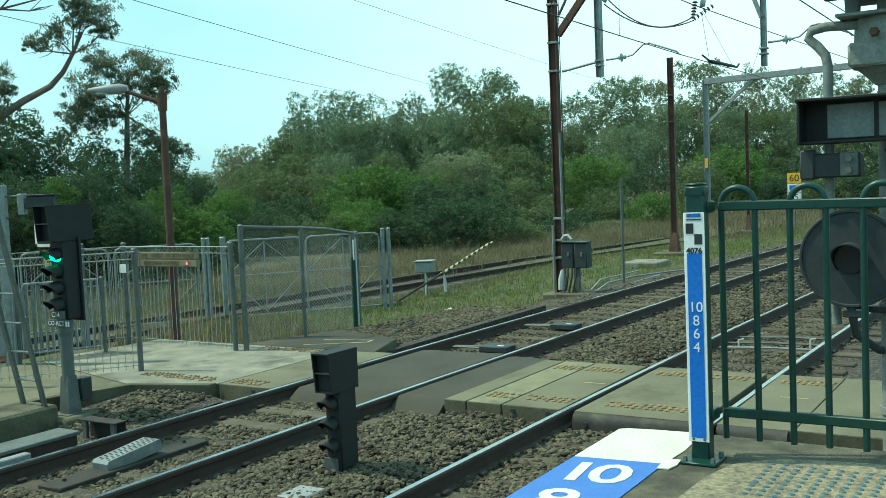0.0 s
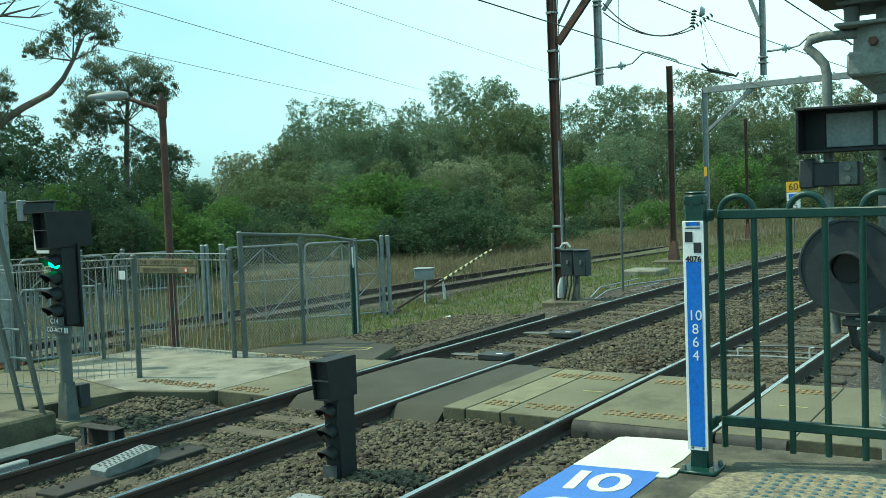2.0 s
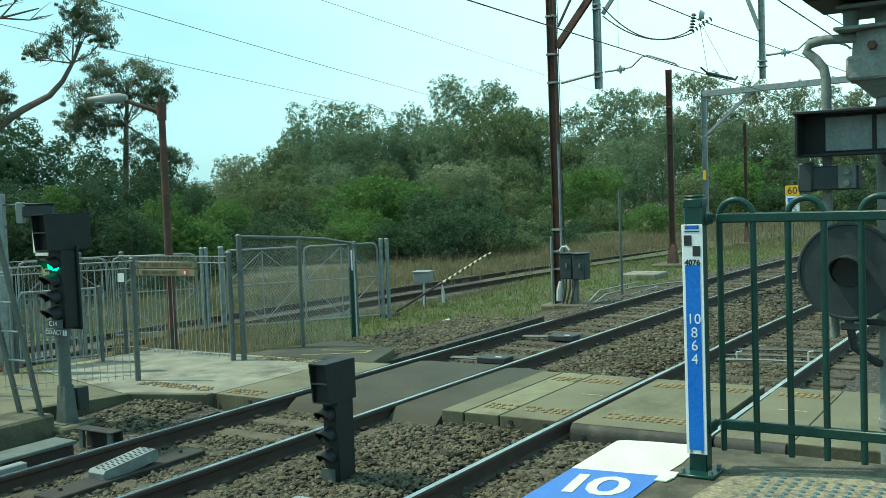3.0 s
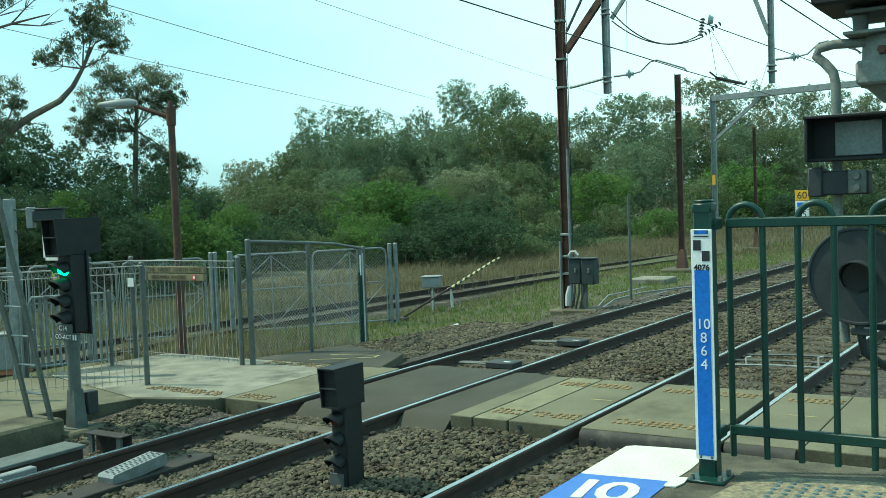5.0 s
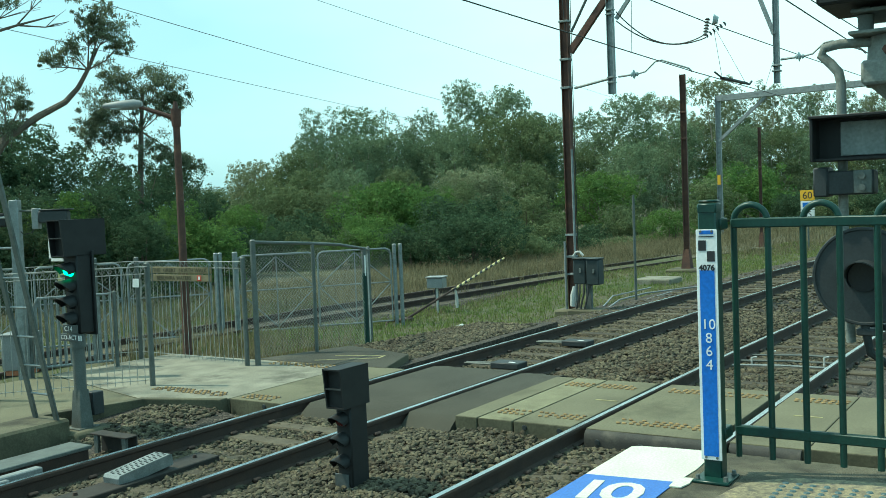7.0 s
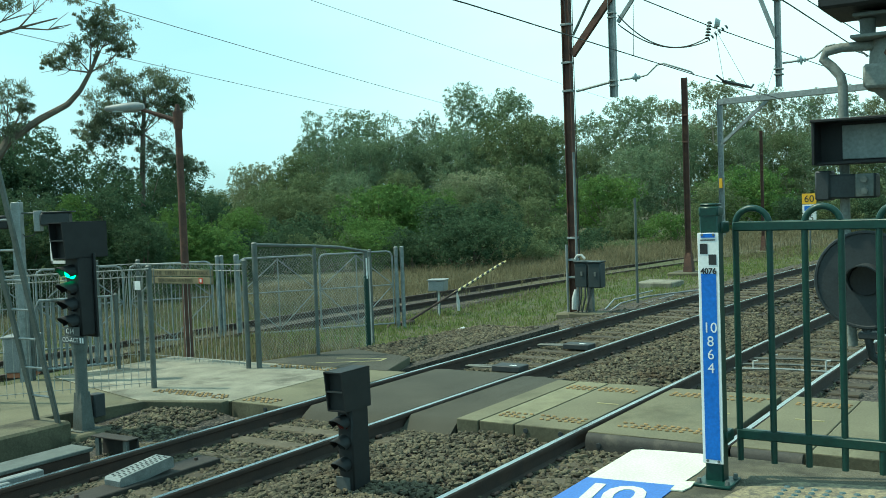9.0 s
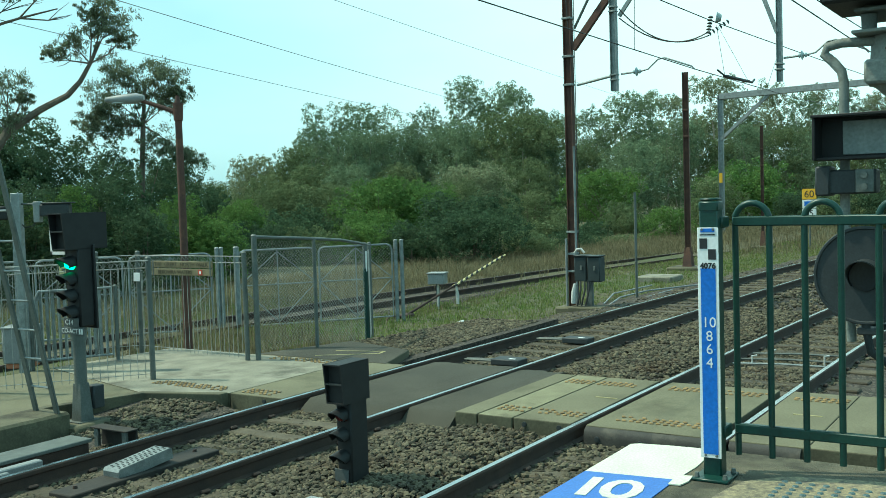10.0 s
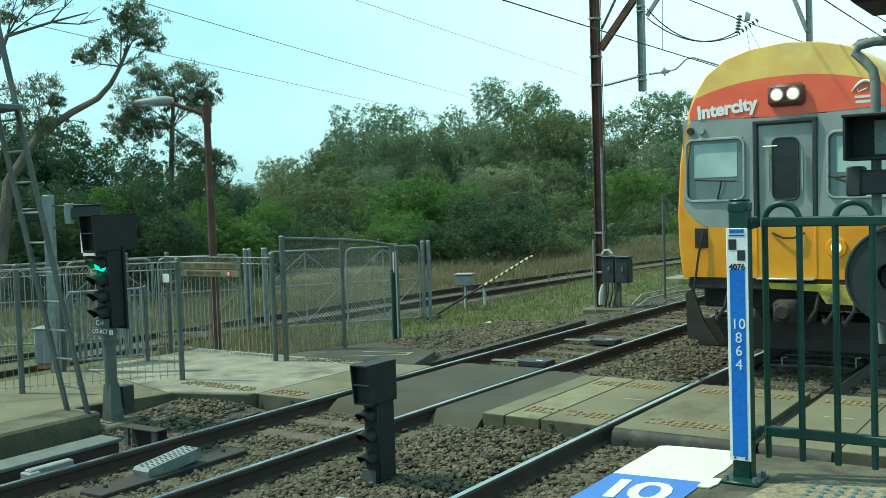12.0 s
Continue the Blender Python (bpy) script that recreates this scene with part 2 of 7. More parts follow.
    headlight=mat("lit_headlight", (1.0, 0.80, 0.52), (1.0, 0.86, 0.62), 0.2, bump=0, emit=0.8),
)


def stony(name, big, lo, hi):
    """Packed angular stones: each cell its own tone, with gaps between whose shade is put into the colour."""
    m = bpy.data.materials.new(name)
    m.use_nodes = True
    nt = m.node_tree
    bs, L = nt.nodes["Principled BSDF"], nt.links.new
    tc, v1, v2 = nt.nodes.new("ShaderNodeTexCoord"), nt.nodes.new("ShaderNodeTexVoronoi"), nt.nodes.new("ShaderNodeTexVoronoi")
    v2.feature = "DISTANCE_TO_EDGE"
    for v in (v1, v2):
        v.inputs["Scale"].default_value = big
        L(tc.outputs["Object"], v.inputs["Vector"])
    sp, mx, mr, ml, bp = (nt.nodes.new("ShaderNode" + k) for k in ("SeparateColor", "MixRGB", "MapRange", "MixRGB", "Bump"))
    mx.inputs[1].default_value, mx.inputs[2].default_value = (*lo, 1), (*hi, 1)
    # colour falls to a quarter at cell edges: painted shade of the gaps
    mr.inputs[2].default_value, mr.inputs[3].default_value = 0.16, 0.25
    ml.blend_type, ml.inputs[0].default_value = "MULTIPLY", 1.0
    bp.inputs["Strength"].default_value, bp.inputs["Distance"].default_value = 1.0, 0.03
    bs.inputs["Roughness"].default_value = 0.92
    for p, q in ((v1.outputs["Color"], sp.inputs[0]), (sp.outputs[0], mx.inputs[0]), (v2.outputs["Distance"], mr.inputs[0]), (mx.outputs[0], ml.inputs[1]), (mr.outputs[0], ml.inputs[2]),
                 (ml.outputs[0], bs.inputs["Base Color"]), (v2.outputs["Distance"], bp.inputs["Height"]), (bp.outputs[0], bs.inputs["Normal"])):
        L(p, q)
    return m


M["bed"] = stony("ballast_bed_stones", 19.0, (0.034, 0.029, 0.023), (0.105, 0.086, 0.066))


# ---- mesh tools ----
class G:
    """Collects simple solids into one mesh."""

    def __init__(self):
        self.v, self.f, self.mi, self.k = [], [], [], 0

    def add(self, vs, fs):
        n = len(self.v)
        self.v += [tuple(p) for p in vs]
        self.f += [tuple(i + n for i in q) for q in fs]
        self.mi += [self.k] * len(fs)
        return self

    def box(self, c, s, rot=None, bev=0.0):
        hx, hy, hz = s[0] / 2, s[1] / 2, s[2] / 2
        c = Vector(c)
        T = (lambda p: c + (rot @ Vector(p))) if rot is not None else (lambda p: c + Vector(p))
        if bev <= 0:
            vs = [T((x, y, z)) for x in (-hx, hx) for y in (-hy, hy) for z in (-hz, hz)]
            return self.add(vs, [(0, 1, 3, 2), (4, 6, 7, 5), (0, 4, 5, 1), (2, 3, 7, 6), (0, 2, 6, 4), (1, 5, 7, 3)])
        b = min(bev, hx * 0.9, hy * 0.9, hz * 0.9)
        h, vs, idx = (hx, hy, hz), [], {}
        for sx in (-1, 1):
            for sy in (-1, 1):
                for sz in (-1, 1):
                    sg = (sx, sy, sz)
                    for a in range(3):
                        idx[(sg, a)] = len(vs)
                        vs.append(T([sg[i] * (h[i] if i == a else h[i] - b) for i in range(3)]))
        fs = []
        ring = ((-1, -1), (1, -1), (1, 1), (-1, 1))
        for a in range(3):
            o = [i for i in range(3) if i != a]
            for s_ in (-1, 1):
                q = []
                for r in ring:
                    sg = [0, 0, 0]
                    sg[a], sg[o[0]], sg[o[1]] = s_, r[0], r[1]
                    q.append(idx[(tuple(sg), a)])
                fs.append(q)
        for a in range(3):
            o = [i for i in range(3) if i != a]
            for r in ring:
                s1, s2 = [0, 0, 0], [0, 0, 0]
                s1[a], s1[o[0]], s1[o[1]] = -1, r[0], r[1]
                s2[a], s2[o[0]], s2[o[1]] = 1, r[0], r[1]
                s1, s2 = tuple(s1), tuple(s2)
                fs.append((idx[(s1, o[0])], idx[(s2, o[0])], idx[(s2, o[1])], idx[(s1, o[1])]))
        for sg in {k[0] for k in idx}:
            fs.append(tuple(idx[(sg, a)] for a in range(3)))
        return self.add(vs, fs)

    def span(self, x0, x1, y0, y1, z0, z1, bev=0.0):
        return self.box(((x0 + x1) / 2, (y0 + y1) / 2, (z0 + z1) / 2), (abs(x1 - x0), abs(y1 - y0), abs(z1 - z0)), None, bev)

    def cyl(self, p0, p1, r0, r1=None, n=10, caps=True):
        return self.tube([p0, p1], [r0, r0 if r1 is None else r1], n, caps)

    def tube(self, pts, r, n=8, caps=True):
        pts = [Vector(p) for p in pts]
        rs = r if isinstance(r, (list, tuple)) else [r] * len(pts)
        vs, fs, side = [], [], None
        for i, p in enumerate(pts):
            d = (pts[min(i + 1, len(pts) - 1)] - pts[max(i - 1, 0)]).normalized()
            if side is None:
                side = d.cross((0, 0, 1) if abs(d.z) < 0.9 else (1, 0, 0)).normalized()
            else:
                side = (side - d * side.dot(d)).normalized()
            up = d.cross(side)
            for j in range(n):
                a = 2 * math.pi * j / n
                vs.append(p + (side * math.cos(a) + up * math.sin(a)) * rs[i])
        for i in range(len(pts) - 1):
            for j in range(n):
                k = (j + 1) % n
                fs.append((i * n + j, i * n + k, (i + 1) * n + k, (i + 1) * n + j))
        if caps:
            fs.append(tuple(range(n)))
            fs.append(tuple(range((len(pts) - 1) * n, len(pts) * n)))
        return self.add(vs, fs)

    def beam(self, p0, p1, w, h, bev=0.0):
        """A bar of w by h from p0 to p1, h upwards."""
        p0, p1 = Vector(p0), Vector(p1)
        d = (p1 - p0).normalized()
        s = d.cross((0, 0, 1) if abs(d.z) < 0.95 else (0, 1, 0)).normalized()
        u = s.cross(d)
        R = Matrix((d, s, u)).transposed()
        return self.box((p0 + p1) / 2, ((p1 - p0).length, w, h), R, bev)

    def prism(self, outline, z0, z1, place=None):
        """An upright extrusion of an outline in x, y."""
        n = len(outline)
        vs = [Vector((x, y, z)) for z in (z0, z1) for x, y in outline]
        if place is not None:
            vs = [place @ p for p in vs]
        return self.add(vs, [tuple(range(n)), tuple(range(n, 2 * n))] + [(i, (i + 1) % n, n + (i + 1) % n, n + i) for i in range(n)])

    def sweep(self, profile, line, caps=True):
        """A profile of (side, up) carried along a line of points in plan."""
        n, vs, fs = len(profile), [], []
        line = [Vector(p) for p in line]
        for i, p in enumerate(line):
            d = (line[min(i + 1, len(line) - 1)] - line[max(i - 1, 0)]).normalized()
            s = Vector((-d.y, d.x, 0)).normalized()
            vs += [p + s * a + Vector((0, 0, b)) for a, b in profile]
        for i in range(len(line) - 1):
            for j in range(n):
                k = (j + 1) % n
                fs.append((i * n + j, i * n + k, (i + 1) * n + k, (i + 1) * n + j))
        if caps:
            fs += [tuple(range(n)), tuple(range((len(line) - 1) * n, len(line) * n))]
        return self.add(vs, fs)

    def mesh(self, name, mats, fix=True, smooth=False):
        me = bpy.data.meshes.new(name)
        me.from_pydata(self.v, [], self.f)
        for m in (mats if isinstance(mats, (list, tuple)) else [mats]):
            me.materials.append(m)
        if any(self.mi):
            me.polygons.foreach_set("material_index", self.mi)
        if fix:
            bm = bmesh.new()
            bm.from_mesh(me)
            bmesh.ops.recalc_face_normals(bm, faces=bm.faces)
            bm.to_mesh(me)
            bm.free()
        if smooth:
            me.polygons.foreach_set("use_smooth", [True] * len(me.polygons))
            me.set_sharp_from_angle(angle=radians(38))
        me.update()
        return me


def thing(name, label, category, place=None, group="", kind=""):
    ob = new(name)
    ob.empty_display_size = 0.1
    if place is not None:
        ob.matrix_basis = place
    return tagged(ob, label, category, group, kind)


def part(name, g, mats, parent, label="", smooth=True, fix=True, at=None):
    ob = new(name, g if isinstance(g, bpy.types.Mesh) else g.mesh(name, mats, fix, smooth))
    ob.parent = parent
    if at is not None:
        ob.matrix_basis = at
    return tagged(ob, label)


def solid(name, g, mats, label="", category="", group="", kind="", smooth=False, fix=True):
    return tagged(new(name, g.mesh(name, mats, fix, smooth)), label, category, group, kind)


def letters(name, text, size, m, parent, place, label="", depth=0.002, align="CENTER", bold=0.0, gap=1.0):
    cu = bpy.data.curves.new(name, "FONT")
    cu.body, cu.size, cu.extrude, cu.align_x, cu.align_y = text, size, depth, align, "CENTER"
    cu.resolution_u, cu.offset, cu.space_character = 3, bold, gap
    tmp = bpy.data.objects.new(name, cu)
    scene.collection.objects.link(tmp)
    me = bpy.data.meshes.new_from_object(tmp.evaluated_get(bpy.context.evaluated_depsgraph_get()))
    bpy.data.objects.remove(tmp)
    me.materials.clear()
    me.materials.append(m)
    ob = new(name, me)
    ob.parent = parent
    ob.matrix_basis = place
    return tagged(ob, label)


def axes(o, x, y):
    """A place whose x and y axes point that way."""
    x, y = Vector(x).normalized(), Vector(y)
    z = x.cross(y).normalized()
    y = z.cross(x)
    return Matrix.Translation(o) @ Matrix((x, y, z)).transposed().to_4x4()


# ---- plan: rails run along x, rail tops at z = 0 ----
NEAR_Y, FAR_Y, SIDE_Y = 3.562, 7.202, 16.0       # centre lines of the three tracks
GAUGE = 1.505


def near_line(x):
    return NEAR_Y - 0.0018 * max(x - 8.0, 0.0) ** 2


def far_line(x):
    return FAR_Y - 0.0013 * max(x - 8.0, 0.0) ** 2


def side_line(x):
    return SIDE_Y - 0.0030 * max(x - 10.0, 0.0) ** 2


def lift(x, y):
    """Height of the natural ground."""
    z = -0.36 + 0.05 * math.sin(x * 0.35) * math.cos(y * 0.3)
    z += 0.55 * min(max((x - 36) / 25.0, 0), 1) * min(max((y - 8) / 4.0, 0), 1)
    z -= 0.12 * min(max((y - 11.5) / 2.5, 0), 1) * min(max((x - 15.5) / 2, 0), 1) * min(max((30 - x) / 8, 0), 1)
    far = math.hypot(x, y)
    if far > 70:
        z -= min((far - 70) * 0.01, 1.5)
    return z


def ground():
    xs = [-2000, -600, -200, -80, -40] + [-20 + 1.0 * i for i in range(91)] + [75, 80, 90, 100, 120, 150, 200, 300, 600, 2000]
    ys = [-2000, -600, -200, -80, -40, -20] + [-10 + 1.0 * i for i in range(61)] + [54, 60, 70, 80, 100, 130, 180, 300, 600, 2000]
    g = G()
    n = len(ys)
    g.add([(x, y, lift(x, y)) for x in xs for y in ys], [(i * n + j, (i + 1) * n + j, (i + 1) * n + j + 1, i * n + j + 1) for i in range(len(xs) - 1) for j in range(n - 1)])
    solid("ground", g, M["soil"], "patchy grass and earth beside the railway", "ground", kind="structure", smooth=True, fix=False)


ground()


def along(f, x0, x1, off=0.0, z=0.0, step=2.0):
    n = max(2, int((x1 - x0) / step) + 1)
    pts = []
    for i in range(n + 1):
        x = x0 + (x1 - x0) * i / n
        d = (f(x + 0.1) - f(x - 0.1)) / 0.2
        k = 1 / math.hypot(1, d)
        pts.append((x - d * k * off, f(x) + k * off, z))
    return pts


# the stone bed under the two running lines, and that of the siding
bed = G()
bed.sweep([(-1.9, -0.55), (-1.75, -0.22), (-0.9, -0.175), (0.9, -0.175), (2.15, -0.20), (2.15, -0.55)], along(near_line, -10, 130))
bed.sweep([(-1.52, -0.55), (-1.52, -0.21), (-0.9, -0.18), (0.9, -0.18), (1.9, -0.22), (3.3, -0.42), (3.3, -0.60)], along(far_line, -10, 130))
gx_, gy_ = [-6 + 0.35 * i for i in range(43)], [8.6 + 0.23 * i for i in range(8)]
corner_h = lambda x, y: -0.07 - 0.22 * min(max((8.4 - x) / 1.6, 0), 1) - 0.09 * min(max((9.2 - y) / 0.6, 0), 1)
bed.add([(x, y, corner_h(x, y)) for x in gx_ for y in gy_], [(i * 8 + j, i * 8 + 8 + j, i * 8 + 9 + j, i * 8 + 1 + j) for i in range(42) for j in range(7)])
bed.prism([(11.4, 8.5), (17.5, 8.6), (16.5, 9.9), (13.6, 10.5), (11.4, 10.8)], -0.6, -0.10)
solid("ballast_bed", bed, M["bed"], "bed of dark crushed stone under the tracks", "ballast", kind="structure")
bed = G()
bed.sweep([(-1.7, -0.6), (-1.3, -0.40), (1.3, -0.40), (1.7, -0.6)], along(side_line, -10, 62))
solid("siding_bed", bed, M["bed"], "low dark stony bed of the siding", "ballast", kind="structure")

RAIL = [(-0.07, -0.17), (0.07, -0.17), (0.07, -0.158), (0.018, -0.14), (0.012, -0.055), (0.036, -0.042), (0.036, -0.012), (0.028, -0.002),
        (-0.028, -0.002), (-0.036, -0.012), (-0.036, -0.042), (-0.012, -0.055), (-0.018, -0.14), (-0.07, -0.158)]


def track(name, f, x0, x1, z, head, label, xs0, xs1):
    t = thing(name, label, "railway track")
    for s in (-1, 1):
        g = G()
        pts = along(f, x0, x1, s * GAUGE / 2, z, 1.5)
        g.sweep(RAIL, pts)
        g.k = 1
        g.sweep([(-0.026, -0.003), (0.026, -0.003), (0.026, 0.001), (-0.026, 0.001)], pts)
        part("rail", g, [M["rust"], head], t, "polished running rail" if head is M["head"] else "rusty rail", smooth=True)
    sl = G().box((0, 0, 0), (0.23, 2.5, 0.13), None, 0.015).mesh("sleeper", M["sleeper"])
    clip = G().box((0, 0, 0), (0.10, 0.05, 0.035), None, 0.012).mesh("rail_clip", M["rust"])
    x = xs0
    while x < xs1:
        a = math.atan2(f(x + 0.1) - f(x - 0.1), 0.2)
        if not 8.9 < x < 11.7 or f is side_line:
            m = Matrix.Translation((x, f(x), z - 0.222 + random.uniform(-0.008, 0.012))) @ Matrix.Rotation(a + random.uniform(-0.015, 0.015), 4, "Z")
            so = part("sleeper", sl, None, t, at=m)
            if 3 < x < 19 and f is not side_line:
                for s in (-1, 1):
                    for q in (-0.095, 0.095):
                        part("rail_clip", clip, None, so, at=pose(0, s * GAUGE / 2 + q, 0.085, 0, 0, random.uniform(-8, 8)))
        x += 0.62
    return t


track("railway_track", near_line, -8, 125, 0.0, M["head"], "platform line with bright polished rails on stone ballast", 2.3, 45)
track("railway_track", far_line, -8, 125, 0.0, M["head"], "second line with bright polished rails on stone ballast", 2.3, 45)
track("railway_track", side_line, -8, 80, -0.25, M["dullhead"], "disused siding with rusty rails in long grass", 9, 52)


# loose stones
def stone_shapes(n, rng):
    ico = [(0, 0, 1)] + [(0.894 * math.cos(a), 0.894 * math.sin(a), 0.447) for a in np.arange(5) * 2 * math.pi / 5] + \
          [(0.894 * math.cos(a), 0.894 * math.sin(a), -0.447) for a in (np.arange(5) + 0.5) * 2 * math.pi / 5]
    base = np.array(ico)
    fs = [(0, 1 + i, 1 + (i + 1) % 5) for i in range(5)]
    for i in range(5):
        fs += [(1 + i, 6 + i, 1 + (i + 1) % 5), (1 + (i + 1) % 5, 6 + i, 6 + (i + 1) % 5)]
    out = []
    for _ in range(n):
        s = base * rng.uniform(0.7, 1.25, (len(base), 1)) * rng.uniform((0.8, 0.6, 0.5), (1.2, 0.95, 0.8))
        out.append(s)
    return out, fs


def stones(name, label, spots, sizes, zfun, rng):
    shapes, fs = stone_shapes(16, rng)
    F = np.array(fs)
    n = len(spots)
    V = np.zeros((n, 11, 3))
    for i in range(n):
        a, b = rng.uniform(0, 6.28), rng.uniform(-0.6, 0.6)
        ca, sa_, cb, sb = math.cos(a), math.sin(a), math.cos(b), math.sin(b)
        R = np.array([[ca, -sa_ * cb, sa_ * sb], [sa_, ca * cb, -ca * sb], [0, sb, cb]])
        x, y = spots[i]
        V[i] = shapes[i % 16] @ R.T * sizes[i] + (x, y, zfun(x, y) + sizes[i] * rng.uniform(0.0, 0.45))
    faces = (F[None] + (np.arange(n) * 11)[:, None, None]).reshape(-1, 3)
    me = bpy.data.meshes.new(name)
    me.from_pydata(V.reshape(-1, 3).tolist(), [], faces.tolist())
    me.materials.append(M["stone"])
    tagged(new(name, me), label, "ballast", kind="stuff")


def bed_height(x, y):
    if 8.72 < x <= 9.2 and 5.6 < y < 8.05:
        return -0.18
    if x > 9.0 and x < 11.65 and 2.0 < y < 9.0:
        return -0.5
    a, b = y - near_line(x), y - far_line(x)
    if a < 1.82:
        return -0.178 - (0.067 if a < -0.9 else 0) + 0.075 * min(max((a - 0.95) / 0.3, 0), 1)
    if b < 0.9:
        return -0.182 + 0.06 * min(max((-0.95 - b) / 0.3, 0), 1)
    if x < 8.75 and b > 1.0:
        return max(corner_h(x, y), -0.36) if y > 8.8 else -0.22
    if 11.4 < x < 17 and y > 8.75 and y < 10.6 - 0.14 * (x - 13):
        return -0.105
    if b < 1.9:
        return -0.20 - 0.04 * (b - 0.9)
    return -0.25 - 0.14 * (b - 1.9)


rng = np.random.default_rng(5)
n = 62000
sx = 4.9 + 15.1 * rng.random(n) ** 1.35
sy = np.array([rng.uniform(near_line(x) - 1.5, far_line(x) + 3.0) for x in sx])
keep = [(x, y) for x, y in zip(sx, sy) if not (9.0 < x < 11.65 and y < 9.0) and not (x < 11.6 and y > (10.2 if x < 7.3 else 9.8)) and not (8.7 - 0.35 * (y - 8.87) < x < 13 and y > 8.8)]
keep += [(x, y) for x, y in zip(rng.uniform(12.3, 17, 3600), rng.uniform(8.75, 10.6, 3600)) if y < 10.6 - 0.14 * (x - 13) and (x > 13 or y < 8.3 + 0.4 * (x - 11.4) or x > 12.6 + 0.3 * (y - 8.7))]
keep += [(x, y) for x, y in zip(rng.normal(8.92, 0.12, 700), rng.uniform(5.7, 8.0, 700))]
keep = [p for p in keep if abs(abs(p[1] - FAR_Y) - GAUGE / 2) > 0.06 or p[0] > 9]
stones("ballast_stones", "loose angular grey-brown track ballast", keep, rng.uniform(0.020, 0.044, len(keep)), bed_height, rng)
n = 9000
sx = rng.uniform(19, 45, n)
sy = np.array([rng.uniform(near_line(x) - 1.5, far_line(x) + 2.4) for x in sx])
stones("ballast_stones", "loose angular grey-brown track ballast farther along", list(zip(sx, sy)), rng.uniform(0.03, 0.06, n), bed_height, rng)


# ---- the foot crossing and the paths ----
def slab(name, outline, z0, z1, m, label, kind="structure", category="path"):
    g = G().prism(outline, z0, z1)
    # top and bottom keep m, side faces take a darker concrete
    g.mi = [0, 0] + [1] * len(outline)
    ob = solid(name, g, [m, M["darkconc"]], label, category, kind=kind)
    bv = ob.modifiers.new("edge", "BEVEL")
    bv.width, bv.segments = 0.012, 2
    return ob


def asphalt_ramp(name, x0, x1, y0, y1, label, seed):
    """Asphalt laid by hand: a level top with ragged ends that slope into the stones."""
    r = random.Random(seed)
    n = 6
    ys = [y0 + (y1 - y0) * i / n for i in range(n + 1)]
    a = [x0 + r.uniform(-0.02, 0.02) for _ in ys]
    b = [x1 + r.uniform(-0.05, 0.05) for _ in ys]
    rows = [[p - 0.30 + r.uniform(-0.02, 0.02) for p in a], [p - 0.10 for p in a], a, b, [p + 0.12 for p in b], [p + 0.32 + r.uniform(-0.02, 0.02) for p in b]]
    zs = (-0.22, -0.085, -0.028, -0.028, -0.085, -0.22)
    vs = [(x, y, z + (r.uniform(-0.006, 0.006))) for row, z in zip(rows, zs) for x, y in zip(row, ys)]
    vs += [(rows[k][i], ys[i], -0.3) for k in (0, 5) for i in (0, n)]
    m_ = n + 1
    fs = [(k * m_ + i, (k + 1) * m_ + i, (k + 1) * m_ + i + 1, k * m_ + i + 1) for k in range(5) for i in range(n)]
    fs += [tuple([k * m_ for k in range(6)] + [6 * m_ + 2, 6 * m_]), tuple([k * m_ + n for k in range(6)] + [6 * m_ + 3, 6 * m_ + 1])]
    return solid(name, G().add(vs, fs), M["asphalt"], label, "path", kind="structure", smooth=True)


def tilted(ob, x0, x1, y0, y1):
    return [(x0, y0), (x1, y0), (x1, y1), (x0, y1)]


R1, R2, R3, R4 = NEAR_Y - GAUGE / 2, NEAR_Y + GAUGE / 2, FAR_Y - GAUGE / 2, FAR_Y + GAUGE / 2
XA, XB = 9.11, 11.62
SL = {}
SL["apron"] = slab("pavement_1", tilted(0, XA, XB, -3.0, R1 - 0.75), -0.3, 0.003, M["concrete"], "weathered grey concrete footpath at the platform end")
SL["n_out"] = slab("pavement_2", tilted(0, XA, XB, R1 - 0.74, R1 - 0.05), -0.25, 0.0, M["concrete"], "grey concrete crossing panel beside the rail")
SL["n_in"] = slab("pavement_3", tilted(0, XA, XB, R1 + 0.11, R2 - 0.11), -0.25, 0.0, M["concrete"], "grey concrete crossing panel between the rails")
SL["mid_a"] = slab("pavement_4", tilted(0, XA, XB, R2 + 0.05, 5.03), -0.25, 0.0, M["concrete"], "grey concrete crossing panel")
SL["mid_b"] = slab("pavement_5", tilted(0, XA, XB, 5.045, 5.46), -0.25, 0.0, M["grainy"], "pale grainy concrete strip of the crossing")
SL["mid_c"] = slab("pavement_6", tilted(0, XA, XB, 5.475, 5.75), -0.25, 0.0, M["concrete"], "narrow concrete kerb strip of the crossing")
SL["f_mid"] = asphalt_ramp("pavement_7", XA + 0.10, XB + 0.20, 5.76, R3 - 0.05, "black asphalt ramp between the tracks", 3)
SL["f_in"] = asphalt_ramp("pavement_8", XA + 0.05, XB + 0.35, R3 + 0.11, R4 - 0.11, "rough black asphalt between the rails", 4)
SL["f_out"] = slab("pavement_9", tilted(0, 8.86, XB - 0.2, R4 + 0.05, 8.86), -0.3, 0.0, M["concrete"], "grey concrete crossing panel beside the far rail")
# one footpath in two tones: sunlit patch and shaded rest put into the colour
SL["path"] = slab("pavement_10", [(8.86, 8.875), (11.35, 8.875), (11.35, 12.6), (9.2, 12.8), (8.42, 9.98)], -0.42, 0.0, M["pale"], "pale concrete footpath beside the crossing, sunlit patch put into the colour")
